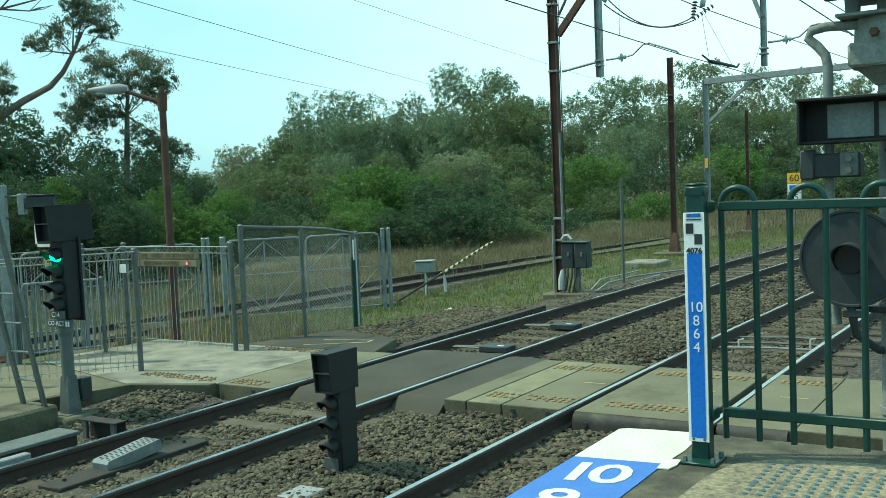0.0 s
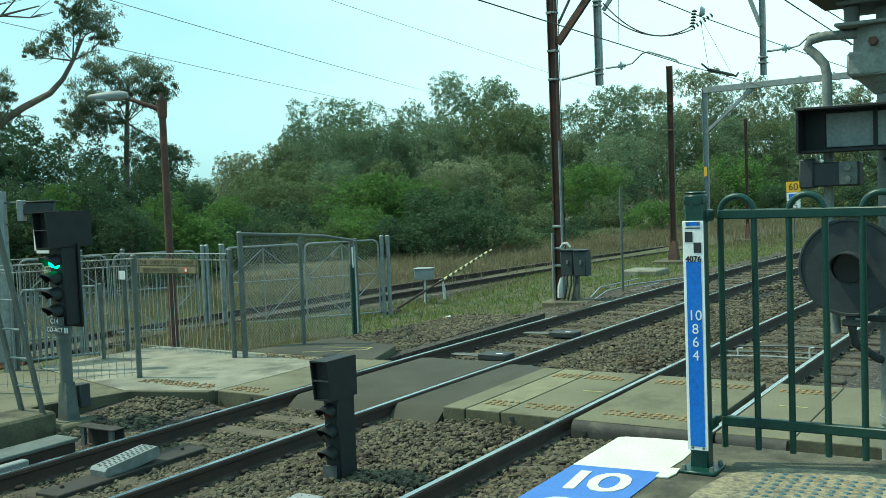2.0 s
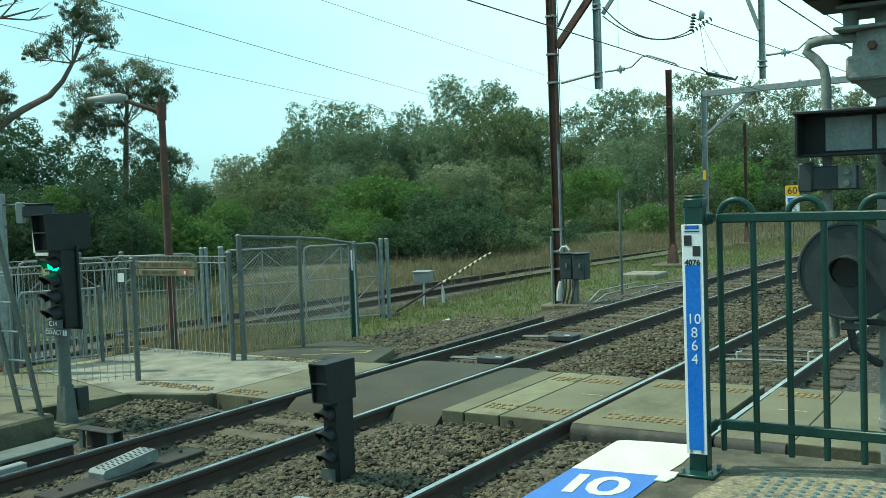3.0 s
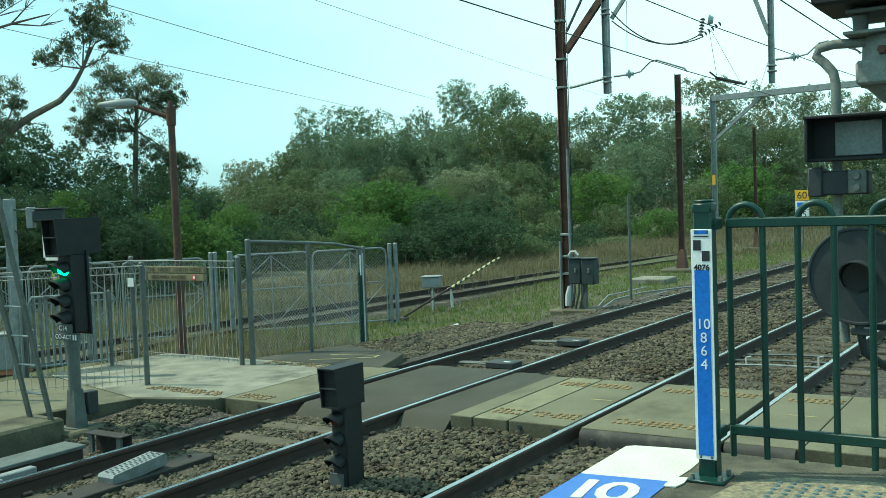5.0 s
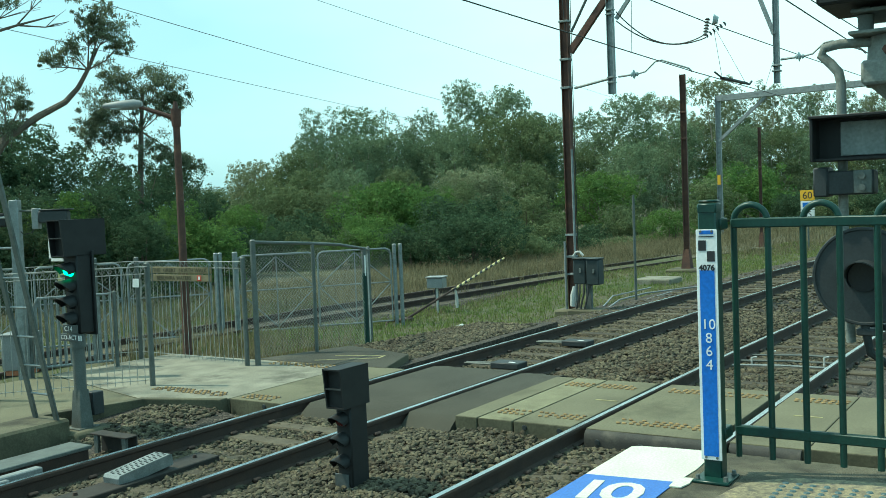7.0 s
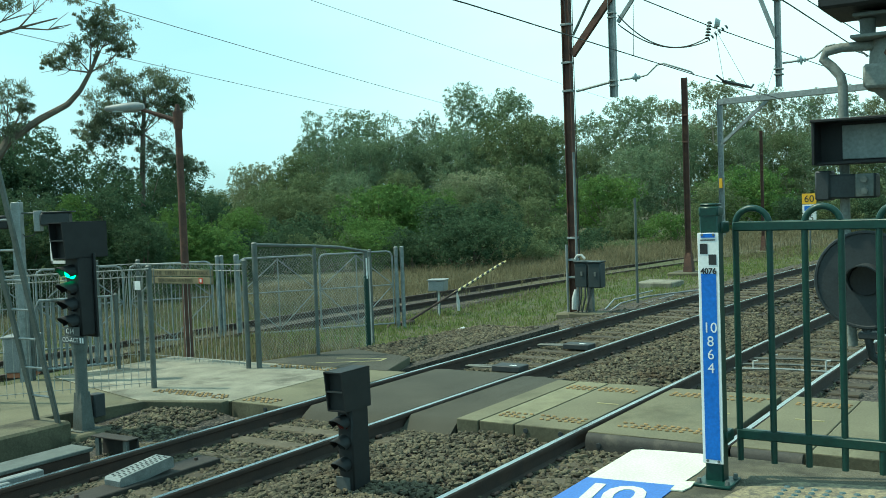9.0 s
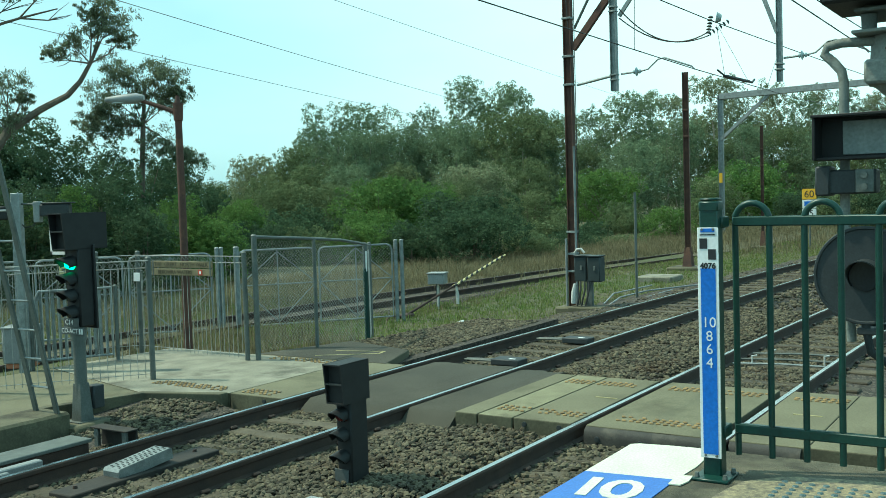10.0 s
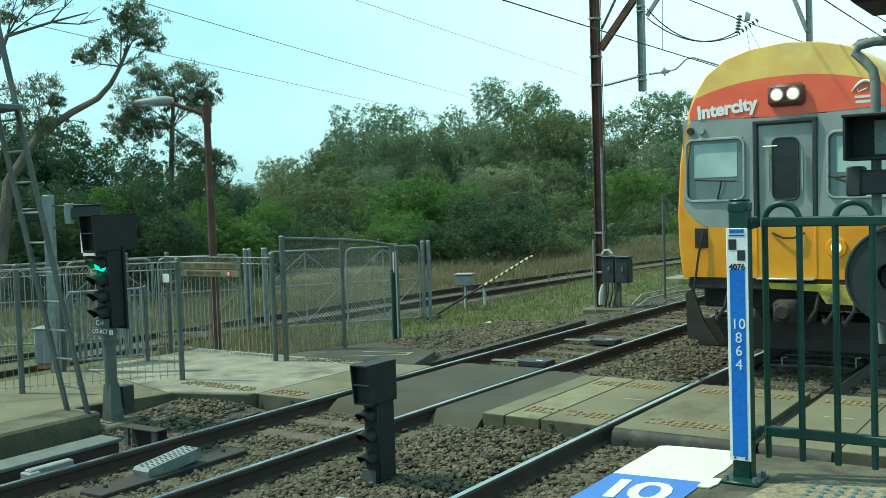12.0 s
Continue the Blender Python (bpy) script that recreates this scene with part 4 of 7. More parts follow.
trb = [(27.3, 31.9, -0.6, 0.15), (27.4, 31.8, 3.3, 0.12), (27.5, 31.7, 5.6, 0.09), (27.6, 31.6, 7.2, 0.05)]
gum("tall eucalyptus with dark clumps on a straight trunk", trb, [(trb[2][:3], c[:3]) for c in clb], clb, 6, 0.062, 3000)


# ---- grass ----
def grass(name, label, spots, high, m, seed):
    rg = np.random.default_rng(seed)
    V, F = [], []
    for (x, y), h in zip(spots, high):
        for _ in range(5):
            a, ln = rg.uniform(0, 6.28), rg.uniform(0.15, 0.55) * h
            bx, by = x + rg.normal() * 0.06, y + rg.normal() * 0.06
            z = lift(bx, by) - 0.02 + (0.0 if abs(by - side_line(bx)) > 1.6 else 0.02)
            w = 0.003 + 0.007 * rg.random()
            hh = h * rg.uniform(0.6, 1.15)
            c, s = math.cos(a), math.sin(a)
            n = len(V)
            V += [(bx - s * w, by + c * w, z), (bx + s * w, by - c * w, z), (bx + c * ln * 0.35 + s * w * 0.7, by + s * ln * 0.35 - c * w * 0.7, z + hh * 0.6),
                  (bx + c * ln * 0.35 - s * w * 0.7, by + s * ln * 0.35 + c * w * 0.7, z + hh * 0.6), (bx + c * ln, by + s * ln, z + hh)]
            F += [(n, n + 1, n + 2, n + 3), (n + 3, n + 2, n + 4)]
    me = bpy.data.meshes.new(name)
    me.from_pydata(V, [], F)
    me.materials.append(m)
    tagged(new(name, me), label, "grass", kind="stuff")


rg = np.random.default_rng(11)
sp = [(x, rg.uniform(far_line(x) + 2.5, side_line(x) - 0.9)) for x in 13.2 + 34 * rg.random(11000) ** 1.3]
sp = [p for p in sp if not (p[0] < 14.3 and p[1] < 10.9) and math.hypot(p[0] - 21.0, p[1] - 9.8) > 0.7]
grass("grass", "short green and dry grass on the verge", sp, rg.uniform(0.04, 0.15, len(sp)), M["freshgrass"], 1)
sp2 = [(x, side_line(x) + rg.uniform(-2.4, 4.5)) for x in 14 + 36 * rg.random(11000) ** 1.2]
sp2 = [p for p in sp2 if abs(p[1] - side_line(p[0])) > 1.05 or rg.random() < 0.12]
grass("grass", "long dry straw-coloured grass round the siding", sp2, [rg.uniform(0.10, 0.30) * (0.5 if (p[1] < side_line(p[0]) and p[0] > 15.5) or p[0] < 20 else 1.0) for p in sp2], M["drygrass"], 2)
sp3 = [(rg.uniform(11.5, 14.6), rg.uniform(10.9, 16)) for _ in range(620)]
sp3 = [p for p in sp3 if abs(p[1] - SIDE_Y) > 1.2]
grass("grass", "tall dry grass inside the fenced corner", sp3, rg.uniform(0.15, 0.6, len(sp3)), M["drygrass"], 3)
sp4 = [(rg.uniform(7, 22), rg.uniform(13.5, 24)) for _ in range(3600)]
sp4 = [p for p in sp4 if (p[0] > 11.6 or p[1] > 14.3) and abs(p[1] - SIDE_Y) > 1.5]
grass("grass", "green grass behind the fences", sp4, rg.uniform(0.10, 0.28, len(sp4)), M["freshgrass"], 4)
sp5 = [(x, side_line(x) + rg.uniform(2.0, 9)) for x in rg.uniform(14, 56, 9000)]
grass("grass", "long dry grass before the bushes", sp5, rg.uniform(0.15, 0.45, len(sp5)), M["drygrass"], 5)
sp6 = [(x, side_line(x) + rg.uniform(-3.5, 7)) for x in rg.uniform(40, 74, 4200)]
grass("grass", "dry grass on the far bank beyond the masts", sp6, rg.uniform(0.2, 0.5, len(sp6)), M["drygrass"], 6)


# ---- platform end: fence, car marker, signal mast ----
def platform_fence():
    f = thing("platform_fence", "dark green steel hoop-top fence across the platform end", "fence")
    post = part("post", G().box((4.605, 1.462, (PZ + 2.25) / 2), (0.085, 0.085, 2.25 - PZ), None, 0.006), M["green"], f, "square green end post")
    g = G().box((4.605, 1.462, 2.243), (0.091, 0.091, 0.05), None, 0.008)
    g.box((4.605, 1.462, 2.276), (0.080, 0.080, 0.012), None, 0.008)
    part("post_cap", g, M["green"], post)
    part("base_plate", G().box((4.575, 1.452, PZ + 0.008), (0.19, 0.17, 0.014), None, 0.004), M["green"], post, "bolted base plate")
    for sx in (-0.066, 0.066):
        for sy in (-0.066, 0.066):
            part("bolt", G().cyl((4.575 + sx, 1.452 + sy, PZ + 0.014), (4.575 + sx, 1.452 + sy, PZ + 0.036), 0.013, 0.010, 6), M["galvgreen"], post)
    part("top_rail", G().box((4.74, -0.35, 2.167), (0.036, 3.5, 0.046), None, 0.006), M["green"], f)
    part("bottom_rail", G().box((4.74, -0.35, 1.178), (0.036, 3.5, 0.048), None, 0.006), M["green"], f)
    for z in (2.167, 1.178):
        part("rail_bracket", G().box((4.665, 1.435, z), (0.11, 0.05, 0.055), None, 0.006).cyl((4.68, 1.46, z), (4.68, 1.475, z), 0.012, n=8), M["green"], f, "welded bracket")
    step = 0.158
    y = 1.389
    while y > -2.0:
        r = step / 2
        arch = [(4.74, y, 1.05), (4.74, y, 2.173)] + [(4.74, y - r + r * math.cos(a), 2.173 + r * math.sin(a)) for a in [math.pi * i / 12 for i in range(1, 12)]] + [(4.74, y - step, 2.173), (4.74, y - step, 1.05)]
        part("hoop", G().tube(arch, 0.0155, 10), M["green"], f, "round bar hoop")
        y -= 2 * step


platform_fence()


def stop_marker():
    s = thing("car_marker_sign", "tall blue stopping marker with white numbers on the fence post", "sign")
    x = 4.553
    yc = 1.462
    part("board", G().box((x, yc, 1.607), (0.006, 0.098, 1.078), None, 0.002), M["signwhite"], s, "white edged board")
    part("blue_field", G().box((x - 0.004, yc, 1.522), (0.002, 0.070, 0.87), None, 0), M["signblue"], s, "bright blue field")
    part("top_field", G().box((x - 0.004, yc, 2.133), (0.002, 0.066, 0.018), None, 0), M["signblue"], s)
    g = G().box((x - 0.004, yc + 0.020, 2.072), (0.002, 0.036, 0.048), None, 0)
    g.box((x - 0.004, yc - 0.020, 2.022), (0.002, 0.036, 0.048), None, 0)
    part("check_squares", g, M["signblack"], s, "black quarter squares")
    part("small_line", G().box((x - 0.004, yc, 2.113), (0.002, 0.07, 0.005)), M["signblack"], s, "unreadable small line")
    letters("code", "4076", 0.037, M["signblack"], s, axes((x - 0.005, yc, 1.968), (0, -1, 0), (0, 0, 1)), "black number", 0.001, bold=0.0012)
    for txt, z in (("10", 1.704), ("8", 1.640), ("6", 1.579), ("4", 1.515)):
        letters("number", txt, 0.068, M["signwhite"], s, axes((x - 0.006, yc - 0.002, z), (0, -1, 0), (0, 0, 1)), "white number", 0.001)
    for z in (2.137, 1.08):
        for d in (-0.026, 0.026):
            part("rivet", G().cyl((x - 0.003, yc + d, z), (x - 0.009, yc + d, z), 0.007, 0.005, 8), M["galvgreen"], s)


stop_marker()


def signal_mast():
    s = thing("signal_mast", "grey railway signal mast with a black target disc and hooded indicator", "railway signal")
    X0, Y0 = 7.72, 1.02
    pole = part("pole", G().cyl((X0, Y0, -0.5), (X0, Y0, 4.6), 0.105, n=16), M["tank"], s, "dirty grey tubular pole")
    g = G()
    for z in (0.55, 1.30, 2.05):
        g.cyl((X0, Y0, z), (X0, Y0, z + 0.05), 0.118, n=16)
    part("clamp_band", g, M["tank"], pole)
    # the target disc, turned to oncoming trains
    cx, cy, cz = 7.48, 1.285, 1.685
    ring = [(-0.345, 0.0), (-0.345, -0.05)]
    g = G().cyl((cx, cy, cz), (cx + 0.014, cy, cz), 0.332, n=48)
    circ = [(cx, cy + 0.336 * math.cos(a), cz + 0.336 * math.sin(a)) for a in [2 * math.pi * i / 48 for i in range(49)]]
    g.tube(circ, 0.013, 6, caps=False)
    disc = part("target_disc", g, M["signalgrey"], s, "matt black target disc with a rolled rim")
    g = G()
    n, r, depth = 24, 0.118, 0.20
    vs, fs = [], []
    for i in range(n + 1):
        a = math.pi * (-0.22 + 1.44 * i / n)
        d = depth * (0.35 + 0.65 * max(0.0, math.sin(a)) ** 0.7)
        for rr in (r, r - 0.008):
            vs += [(cx, cy + rr * math.cos(a), cz + rr * math.sin(a)), (cx - d, cy + rr * math.cos(a), cz + rr * math.sin(a))]
    for i in range(n):
        b = 4 * i
        fs += [(b, b + 1, b + 5, b + 4), (b + 2, b + 6, b + 7, b + 3), (b + 1, b + 3, b + 7, b + 5)]
    g.add(vs, fs)
    part("hood", g, M["signalgrey"], disc, "round lamp hood")
    g = G().cyl((cx - 0.002, cy, cz), (cx - 0.03, cy, cz), 0.112, 0.105, 24)
    part("lens", g, M["lens"], disc, "dark unlit lens")
    g = G().box((cx + 0.09, cy, cz), (0.15, 0.30, 0.32), None, 0.02)
    part("lamp_case", g, M["signalgrey"], disc)
    g = G().tube([(cx + 0.03, cy + 0.02, 1.40), (cx + 0.03, cy, 1.30), (cx + 0.06, cy - 0.02, 1.14), (cx + 0.15, cy - 0.16, 1.02), (X0, Y0 + 0.05, 1.0)], 0.030, 8)
    g.box((cx + 0.06, cy - 0.02, 1.29), (0.12, 0.16, 0.05), None, 0.008)
    g.box((X0 - 0.06, Y0 + 0.14, 1.31), (0.10, 0.30, 0.045), None, 0.008)
    part("bracket", g, M["signalgrey"], s, "curved support bracket")
    # the hooded indicator over it
    g = G()
    g.span(7.28, 7.62, 0.55, 1.60, 2.795, 2.815, 0.004)
    g.span(7.36, 7.62, 0.55, 1.60, 2.50, 2.52, 0.004)
    g.span(7.30, 7.62, 1.575, 1.595, 2.50, 2.80, 0.004)
    g.span(7.52, 7.64, 0.55, 1.58, 2.50, 2.80, 0.004)
    box = part("indicator_box", g, M["signal"], s, "black open-fronted indicator housing")
    for y0, y1 in ((1.13, 1.43), (0.82, 1.14), (0.56, 0.81)):
        part("indicator_panel", G().span(7.505, 7.518, y0, y1, 2.535, 2.775, 0.004), M["panel"], box, "pale frosted panel")
    g = G().span(7.50, 7.53, 1.09, 1.12, 2.51, 2.80)
    part("divider", g, M["signal"], box)
    # the small case and plate below
    g = G().span(7.42, 7.60, 1.20, 1.54, 2.26, 2.43, 0.012)
    g.span(7.40, 7.62, 1.50, 1.60, 2.25, 2.46, 0.012)
    part("relay_case", g, M["signalgrey"], s, "dark case with bolts")
    g = G().span(7.395, 7.41, 1.21, 1.33, 2.27, 2.43, 0.004)
    g.cyl((7.39, 1.27, 2.39), (7.37, 1.27, 2.39), 0.025, n=6)
    g.cyl((7.39, 1.27, 2.31), (7.37, 1.27, 2.31), 0.025, n=6)
    part("bolt_plate", g, M["galvgreen"], s)
    # bent pipe
    pts = [(7.62, 1.10, 3.32), (7.58, 1.44, 3.33), (7.57, 1.54, 3.31), (7.57, 1.56, 3.26), (7.57, 1.50, 3.20), (7.57, 1.445, 3.13), (7.57, 1.43, 3.05), (7.57, 1.43, 2.0), (7.60, 1.40, 1.2)]
    part("cable_pipe", G().tube(pts, 0.034, 12), M["tank"], s, "bent grey cable pipe")
    g = G().tube([(7.55, 1.05, 2.45), (7.55, 0.98, 2.36), (7.60, 0.93, 2.15), (7.68, 0.95, 2.02)], 0.022, 8)
    part("flexible_conduit", g, M["signalgrey"], s)
    # transformer-like tank on a bracket above
    g = G()
    g.cyl((7.72, 1.02, 3.02), (7.72, 1.02, 3.36), 0.27, 0.25, 20)
    g.cyl((7.72, 1.02, 2.90), (7.72, 1.02, 3.02), 0.12, 0.24, 20)
    g.box((7.62, 1.02, 3.10), (0.34, 0.52, 0.17), None, 0.02)
    g.box((7.72, 1.02, 3.375), (0.62, 0.66, 0.025), None, 0.006)
    tankp = part("tank", g, M["tank"], s, "dirty pale grey housing with rust stains")
    part("drain_plug", G().cyl((7.44, 1.10, 3.24), (7.38, 1.10, 3.24), 0.035, 0.03, 6), M["mastrust"], tankp, "rusty plug")
    g = G().box((7.70, 1.02, 3.52), (0.60, 0.62, 0.03), None, 0.006)
    g.cyl((7.52, 1.25, 3.39), (7.52, 1.25, 3.50), 0.05, 0.055, 12)
    g.cyl((7.52, 1.25, 3.53), (7.52, 1.25, 3.60), 0.045, 0.02, 12)
    g.box((7.7, 1.02, 3.62), (0.08, 0.08, 0.5), None, 0.01)
    part("post_insulator", g, M["galvgreen"], s)
    g = G().box((7.6, 0.95, 3.67), (0.7, 1.15, 0.22), None, 0.02)
    part("upper_case", g, M["signal"], s, "black upper signal case")
    g = G().box((X0, Y0, -0.36), (0.6, 0.6, 0.3), None, 0.03)
    part("footing", g, M["darkconc"], s, "concrete footing")


signal_mast()


# ---- colour light signals ----
def hood(g, x, y, z, r, d):
    n = 18
    vs, fs = [], []
    for i in range(n + 1):
        a = math.pi * (-0.10 + 1.20 * i / n)
        k = d * (0.45 + 0.55 * max(0.0, math.sin(a)) ** 0.8)
        for rr in (r, r - 0.007):
            vs += [(x, y + rr * math.cos(a), z + rr * math.sin(a)), (x - k, y + rr * math.cos(a) * 0.96, z + rr * math.sin(a) * 0.96 - 0.02)]
    for i in range(n):
        b = 4 * i
        fs += [(b, b + 1, b + 5, b + 4), (b + 2, b + 6, b + 7, b + 3), (b + 1, b + 3, b + 7, b + 5)]
    g.add(vs, fs)


def indicator(parent, x, y, z0, z1, wx, wy):
    """A deep open-fronted box with a cross bar, over a signal head."""
    g = G()
    g.span(x, x + wx, y - wy / 2, y + wy / 2, z1 - 0.012, z1)
    g.span(x + 0.04, x + wx, y - wy / 2, y + wy / 2, z0, z0 + 0.012)
    for s in (-1, 1):
        g.prism([(x, z1), (x + wx, z1), (x + wx, z0), (x + 0.04, z0)], -0.006, 0.006, axes((0, y + s * (wy / 2 - 0.006), 0), (1, 0, 0), (0, 0, 1)))
    g.span(x + wx * 0.16, x + wx - 0.004, y - wy / 2 + 0.014, y + wy / 2 - 0.014, z0 + 0.004, z1 - 0.015)
    b = part("indicator_box", g, M["signal"], parent, "black hooded route indicator box")
    part("cross_bar", G().span(x + 0.02, x + 0.09, y - wy / 2 + 0.01, y + wy / 2 - 0.01, (z0 + z1) / 2 - 0.006, (z0 + z1) / 2 + 0.006), M["signalgrey"], b)
    return b


def main_signal():
    s = thing("railway_signal", "black four-lamp railway signal on a grey post, green light lit", "railway signal")
    X0, Y0 = 7.43, 9.82
    g = G().cyl((X0, Y0, 0.05), (X0, Y0, 0.86), 0.072, n=16)
    g.cyl((X0, Y0, 0.80), (X0, Y0, 1.02), 0.092, n=16)
    part("post", g, M["galvgreen"], s, "grey tubular post")
    g = G().prism([(-0.15, -0.13), (0.15, -0.13), (0.15, 0.13), (-0.15, 0.13)], -0.02, 0.0, pose(X0, Y0, -0.13))
    vs = [(X0 + sx * k, Y0 + sy * k, z) for z, k in ((-0.14, 0.088), (0.30, 0.062)) for sx, sy in ((-1, -1), (1, -1), (1, 1), (-1, 1))]
    g.add(vs, [(0, 1, 2, 3), (4, 5, 6, 7), (0, 1, 5, 4), (1, 2, 6, 5), (2, 3, 7, 6), (3, 0, 4, 7)])
    part("foot", g, M["galvgreen"], s, "tapered steel foot")
    part("footing", G().box((X0, Y0, -0.26), (0.55, 0.5, 0.24), None, 0.03), M["darkconc"], s, "concrete footing")
    part("junction_box", G().box((X0 + 0.17, Y0 - 0.03, 0.12), (0.15, 0.14, 0.27), None, 0.01), M["signalgrey"], s, "dark side box")
    head = part("lamp_head", G().box((X0 + 0.05, Y0, 1.42), (0.20, 0.24, 0.92), None, 0.015), M["signal"], s, "tall black lamp housing")
    part("back_board", G().box((X0 + 0.16, Y0, 1.42), (0.03, 0.30, 0.98), None, 0.006), M["signal"], head)
    for i, z in enumerate((1.70, 1.51, 1.32, 1.13)):
        g = G()
        hood(g, X0 - 0.05, Y0, z, 0.092, 0.21)
        part("lamp_hood", g, M["signal"], head, "rounded black lamp hood")
        part("lamp_lens", G().cyl((X0 - 0.045, Y0, z), (X0 - 0.11, Y0, z), 0.080, 0.055, 20), M["greenlens"] if i == 0 else M["lens"], head, "lit green lens" if i == 0 else "dark lens")
    indicator(s, X0 - 0.25, Y0, 1.86, 2.28, 0.62, 0.24)
    part("neck", G().box((X0 + 0.05, Y0, 1.88), (0.12, 0.12, 0.12), None, 0.01), M["signal"], s)
    p1 = part("name_plate", G().box((X0 - 0.09, Y0, 1.02), (0.012, 0.26, 0.10), None, 0.003), M["plateblack"], s, "dark plate with pale letters")
    letters("plate_text", "C14", 0.085, M["signwhite"], p1, axes((X0 - 0.098, Y0 + 0.03, 1.02), (0, -1, 0), (0, 0, 1)), "", 0.001)
    p2 = part("name_plate", G().box((X0 - 0.09, Y0 - 0.02, 0.92), (0.012, 0.40, 0.085), None, 0.003), M["plateblack"], s, "dark plate with pale letters")
    letters("plate_text", "CO-ACT", 0.075, M["signwhite"], p2, axes((X0 - 0.098, Y0 + 0.03, 0.92), (0, -1, 0), (0, 0, 1)), "", 0.001)
    for d in (-0.15, -0.19):
        part("plate_mark", G().box((X0 - 0.098, Y0 + d, 0.92), (0.003, 0.025, 0.06)), M["signwhite"], p2, "unreadable pale mark")
    g = G().span(X0 - 0.06, X0 - 0.05, Y0 + 0.10, Y0 + 0.36, 1.80, 1.835)
    g.span(X0 - 0.06, X0 - 0.05, Y0 + 0.325, Y0 + 0.36, 1.80, 2.12)
    part("white_angle", g, M["signwhite"], s, "white angle plate behind the box")


main_signal()


def dwarf_signal():
    s = thing("dwarf_signal", "low black three-lamp ground signal with a hooded box, dark red lens", "railway signal")
    X0, Y0 = 6.72, 5.335
    head = part("lamp_head", G().box((X0 + 0.06, Y0, 0.255), (0.24, 0.16, 0.71), None, 0.012), M["signal"], s, "narrow black lamp housing")
    for i, z in enumerate((0.49, 0.315, 0.125)):
        g = G()
        hood(g, X0 - 0.06, Y0 + 0.01, z, 0.072, 0.16)
        part("lamp_hood", g, M["signal"], head, "rounded black lamp hood")
        part("lamp_lens", G().cyl((X0 - 0.055, Y0 + 0.01, z), (X0 - 0.10, Y0 + 0.01, z), 0.064, 0.045, 18), M["redlens"] if i == 0 else M["lens"], head, "dull red lens" if i == 0 else "dark lens")
    indicator(s, X0 - 0.20, Y0, 0.60, 0.945, 0.40, 0.19)
    part("name_plate", G().box((X0 - 0.07, Y0 + 0.03, -0.05), (0.01, 0.15, 0.14), None, 0.003), M["plateblack"], s, "weathered dark plate")
    g = G().box((X0 - 0.02, Y0, -0.16), (0.24, 0.34, 0.02), None, 0.004)
    part("top_plate", g, M["galv"], s, "bright worn steel plate")
    g = G()
    for d in (-0.13, 0.10):
        g.box((X0 - 0.10, Y0 + d, -0.27), (0.03, 0.05, 0.2), None, 0.004)
    g.box((X0 + 0.02, Y0, -0.28), (0.2, 0.30, 0.2), None, 0.01)
    part("stand", g, M["rust"], s, "rusty stand in the ballast")


dwarf_signal()
g = G().box((6.02, 5.18, -0.14), (0.30, 0.26, 0.14), None, 0.01)
solid("cable_box", g, M["greybox"], "grey metal cable box lying in the ballast", "box")


# ---- wire fences and gates ----
def steel_post(parent, x, y, z0, z1, r=0.038, m="galvgreen", label=""):
    g = G().cyl((x, y, z0), (x, y, z1), r, n=12)
    g.cyl((x, y, z1), (x, y, z1 + 0.02), r * 1.12, r * 0.6, 12)
    return part("post", g, M[m], parent, label)


def vmesh(parent, a, b, z0, z1, pitch=0.095, w=0.0052):
    """Welded mesh: upright wires, cross wires, and a folded top."""
    a, b = Vector((a[0], a[1], 0)), Vector((b[0], b[1], 0))
    d = b - a
    ln = d.length
    d.normalize()
    s = Vector((-d.y, d.x, 0))
    g = G()
    n = int(ln / pitch)
    fold = 0.10
    for i in range(n + 1):
        p = a + d * (ln * i / n)
        g.tube([p + Vector((0, 0, z0)), p + Vector((0, 0, z1 - fold)), p + d * pitch * 0.5 + s * 0.055 + Vector((0, 0, z1)), p + d * pitch - s * 0.0 + Vector((0, 0, z1 - fold))], w, 3, caps=False)
    g.tube([a + Vector((0, 0, z0 + 0.05)), b + Vector((0, 0, z0 + 0.05))], w, 6, caps=False)
    for z, o in ((z1 - fold, 0.0), (z1, 0.055)):
        g.tube([a + s * o + Vector((0, 0, z)), b + s * o + Vector((0, 0, z))], w * 1.3, 4, caps=False)
    part("wire_mesh", g, M["wire"], parent, "welded wire mesh with a folded top", fix=False, smooth=False)


def chain(parent, a, b, za, zb, w=0.0014, pitch=0.066, m="wire"):
    """Chain link between two uprights; za and zb are (bottom, top) at each end."""
    a, b = Vector((a[0], a[1], 0)), Vector((b[0], b[1], 0))
    ln = (b - a).length
    g = G()
    at = lambda u, z: a + (b - a) * (u / ln) + Vector((0, 0, z))
    h = max(za[1] - za[0], zb[1] - zb[0])
    base = min(za[0], zb[0])
    lo = lambda u: za[0] + (zb[0] - za[0]) * u / ln
    hi = lambda u: za[1] + (zb[1] - za[1]) * u / ln
    c = -h
    while c < ln + h:
        for s in (1, -1):
            pts = []
            for i in range(25):
                z = base + (h + 0.3) * i / 24
                u = c + s * (z - base) + (h if s < 0 else 0) - (0 if s > 0 else 0)
                if 0 <= u <= ln and lo(u) <= z <= hi(u):
                    pts.append(at(u, z))
            if len(pts) > 1:
                g.tube([pts[0], pts[-1]], w, 3, caps=False)
        c += pitch
    part("chain_link", g, M[m], parent, "diamond chain-link wire", fix=False, smooth=False)


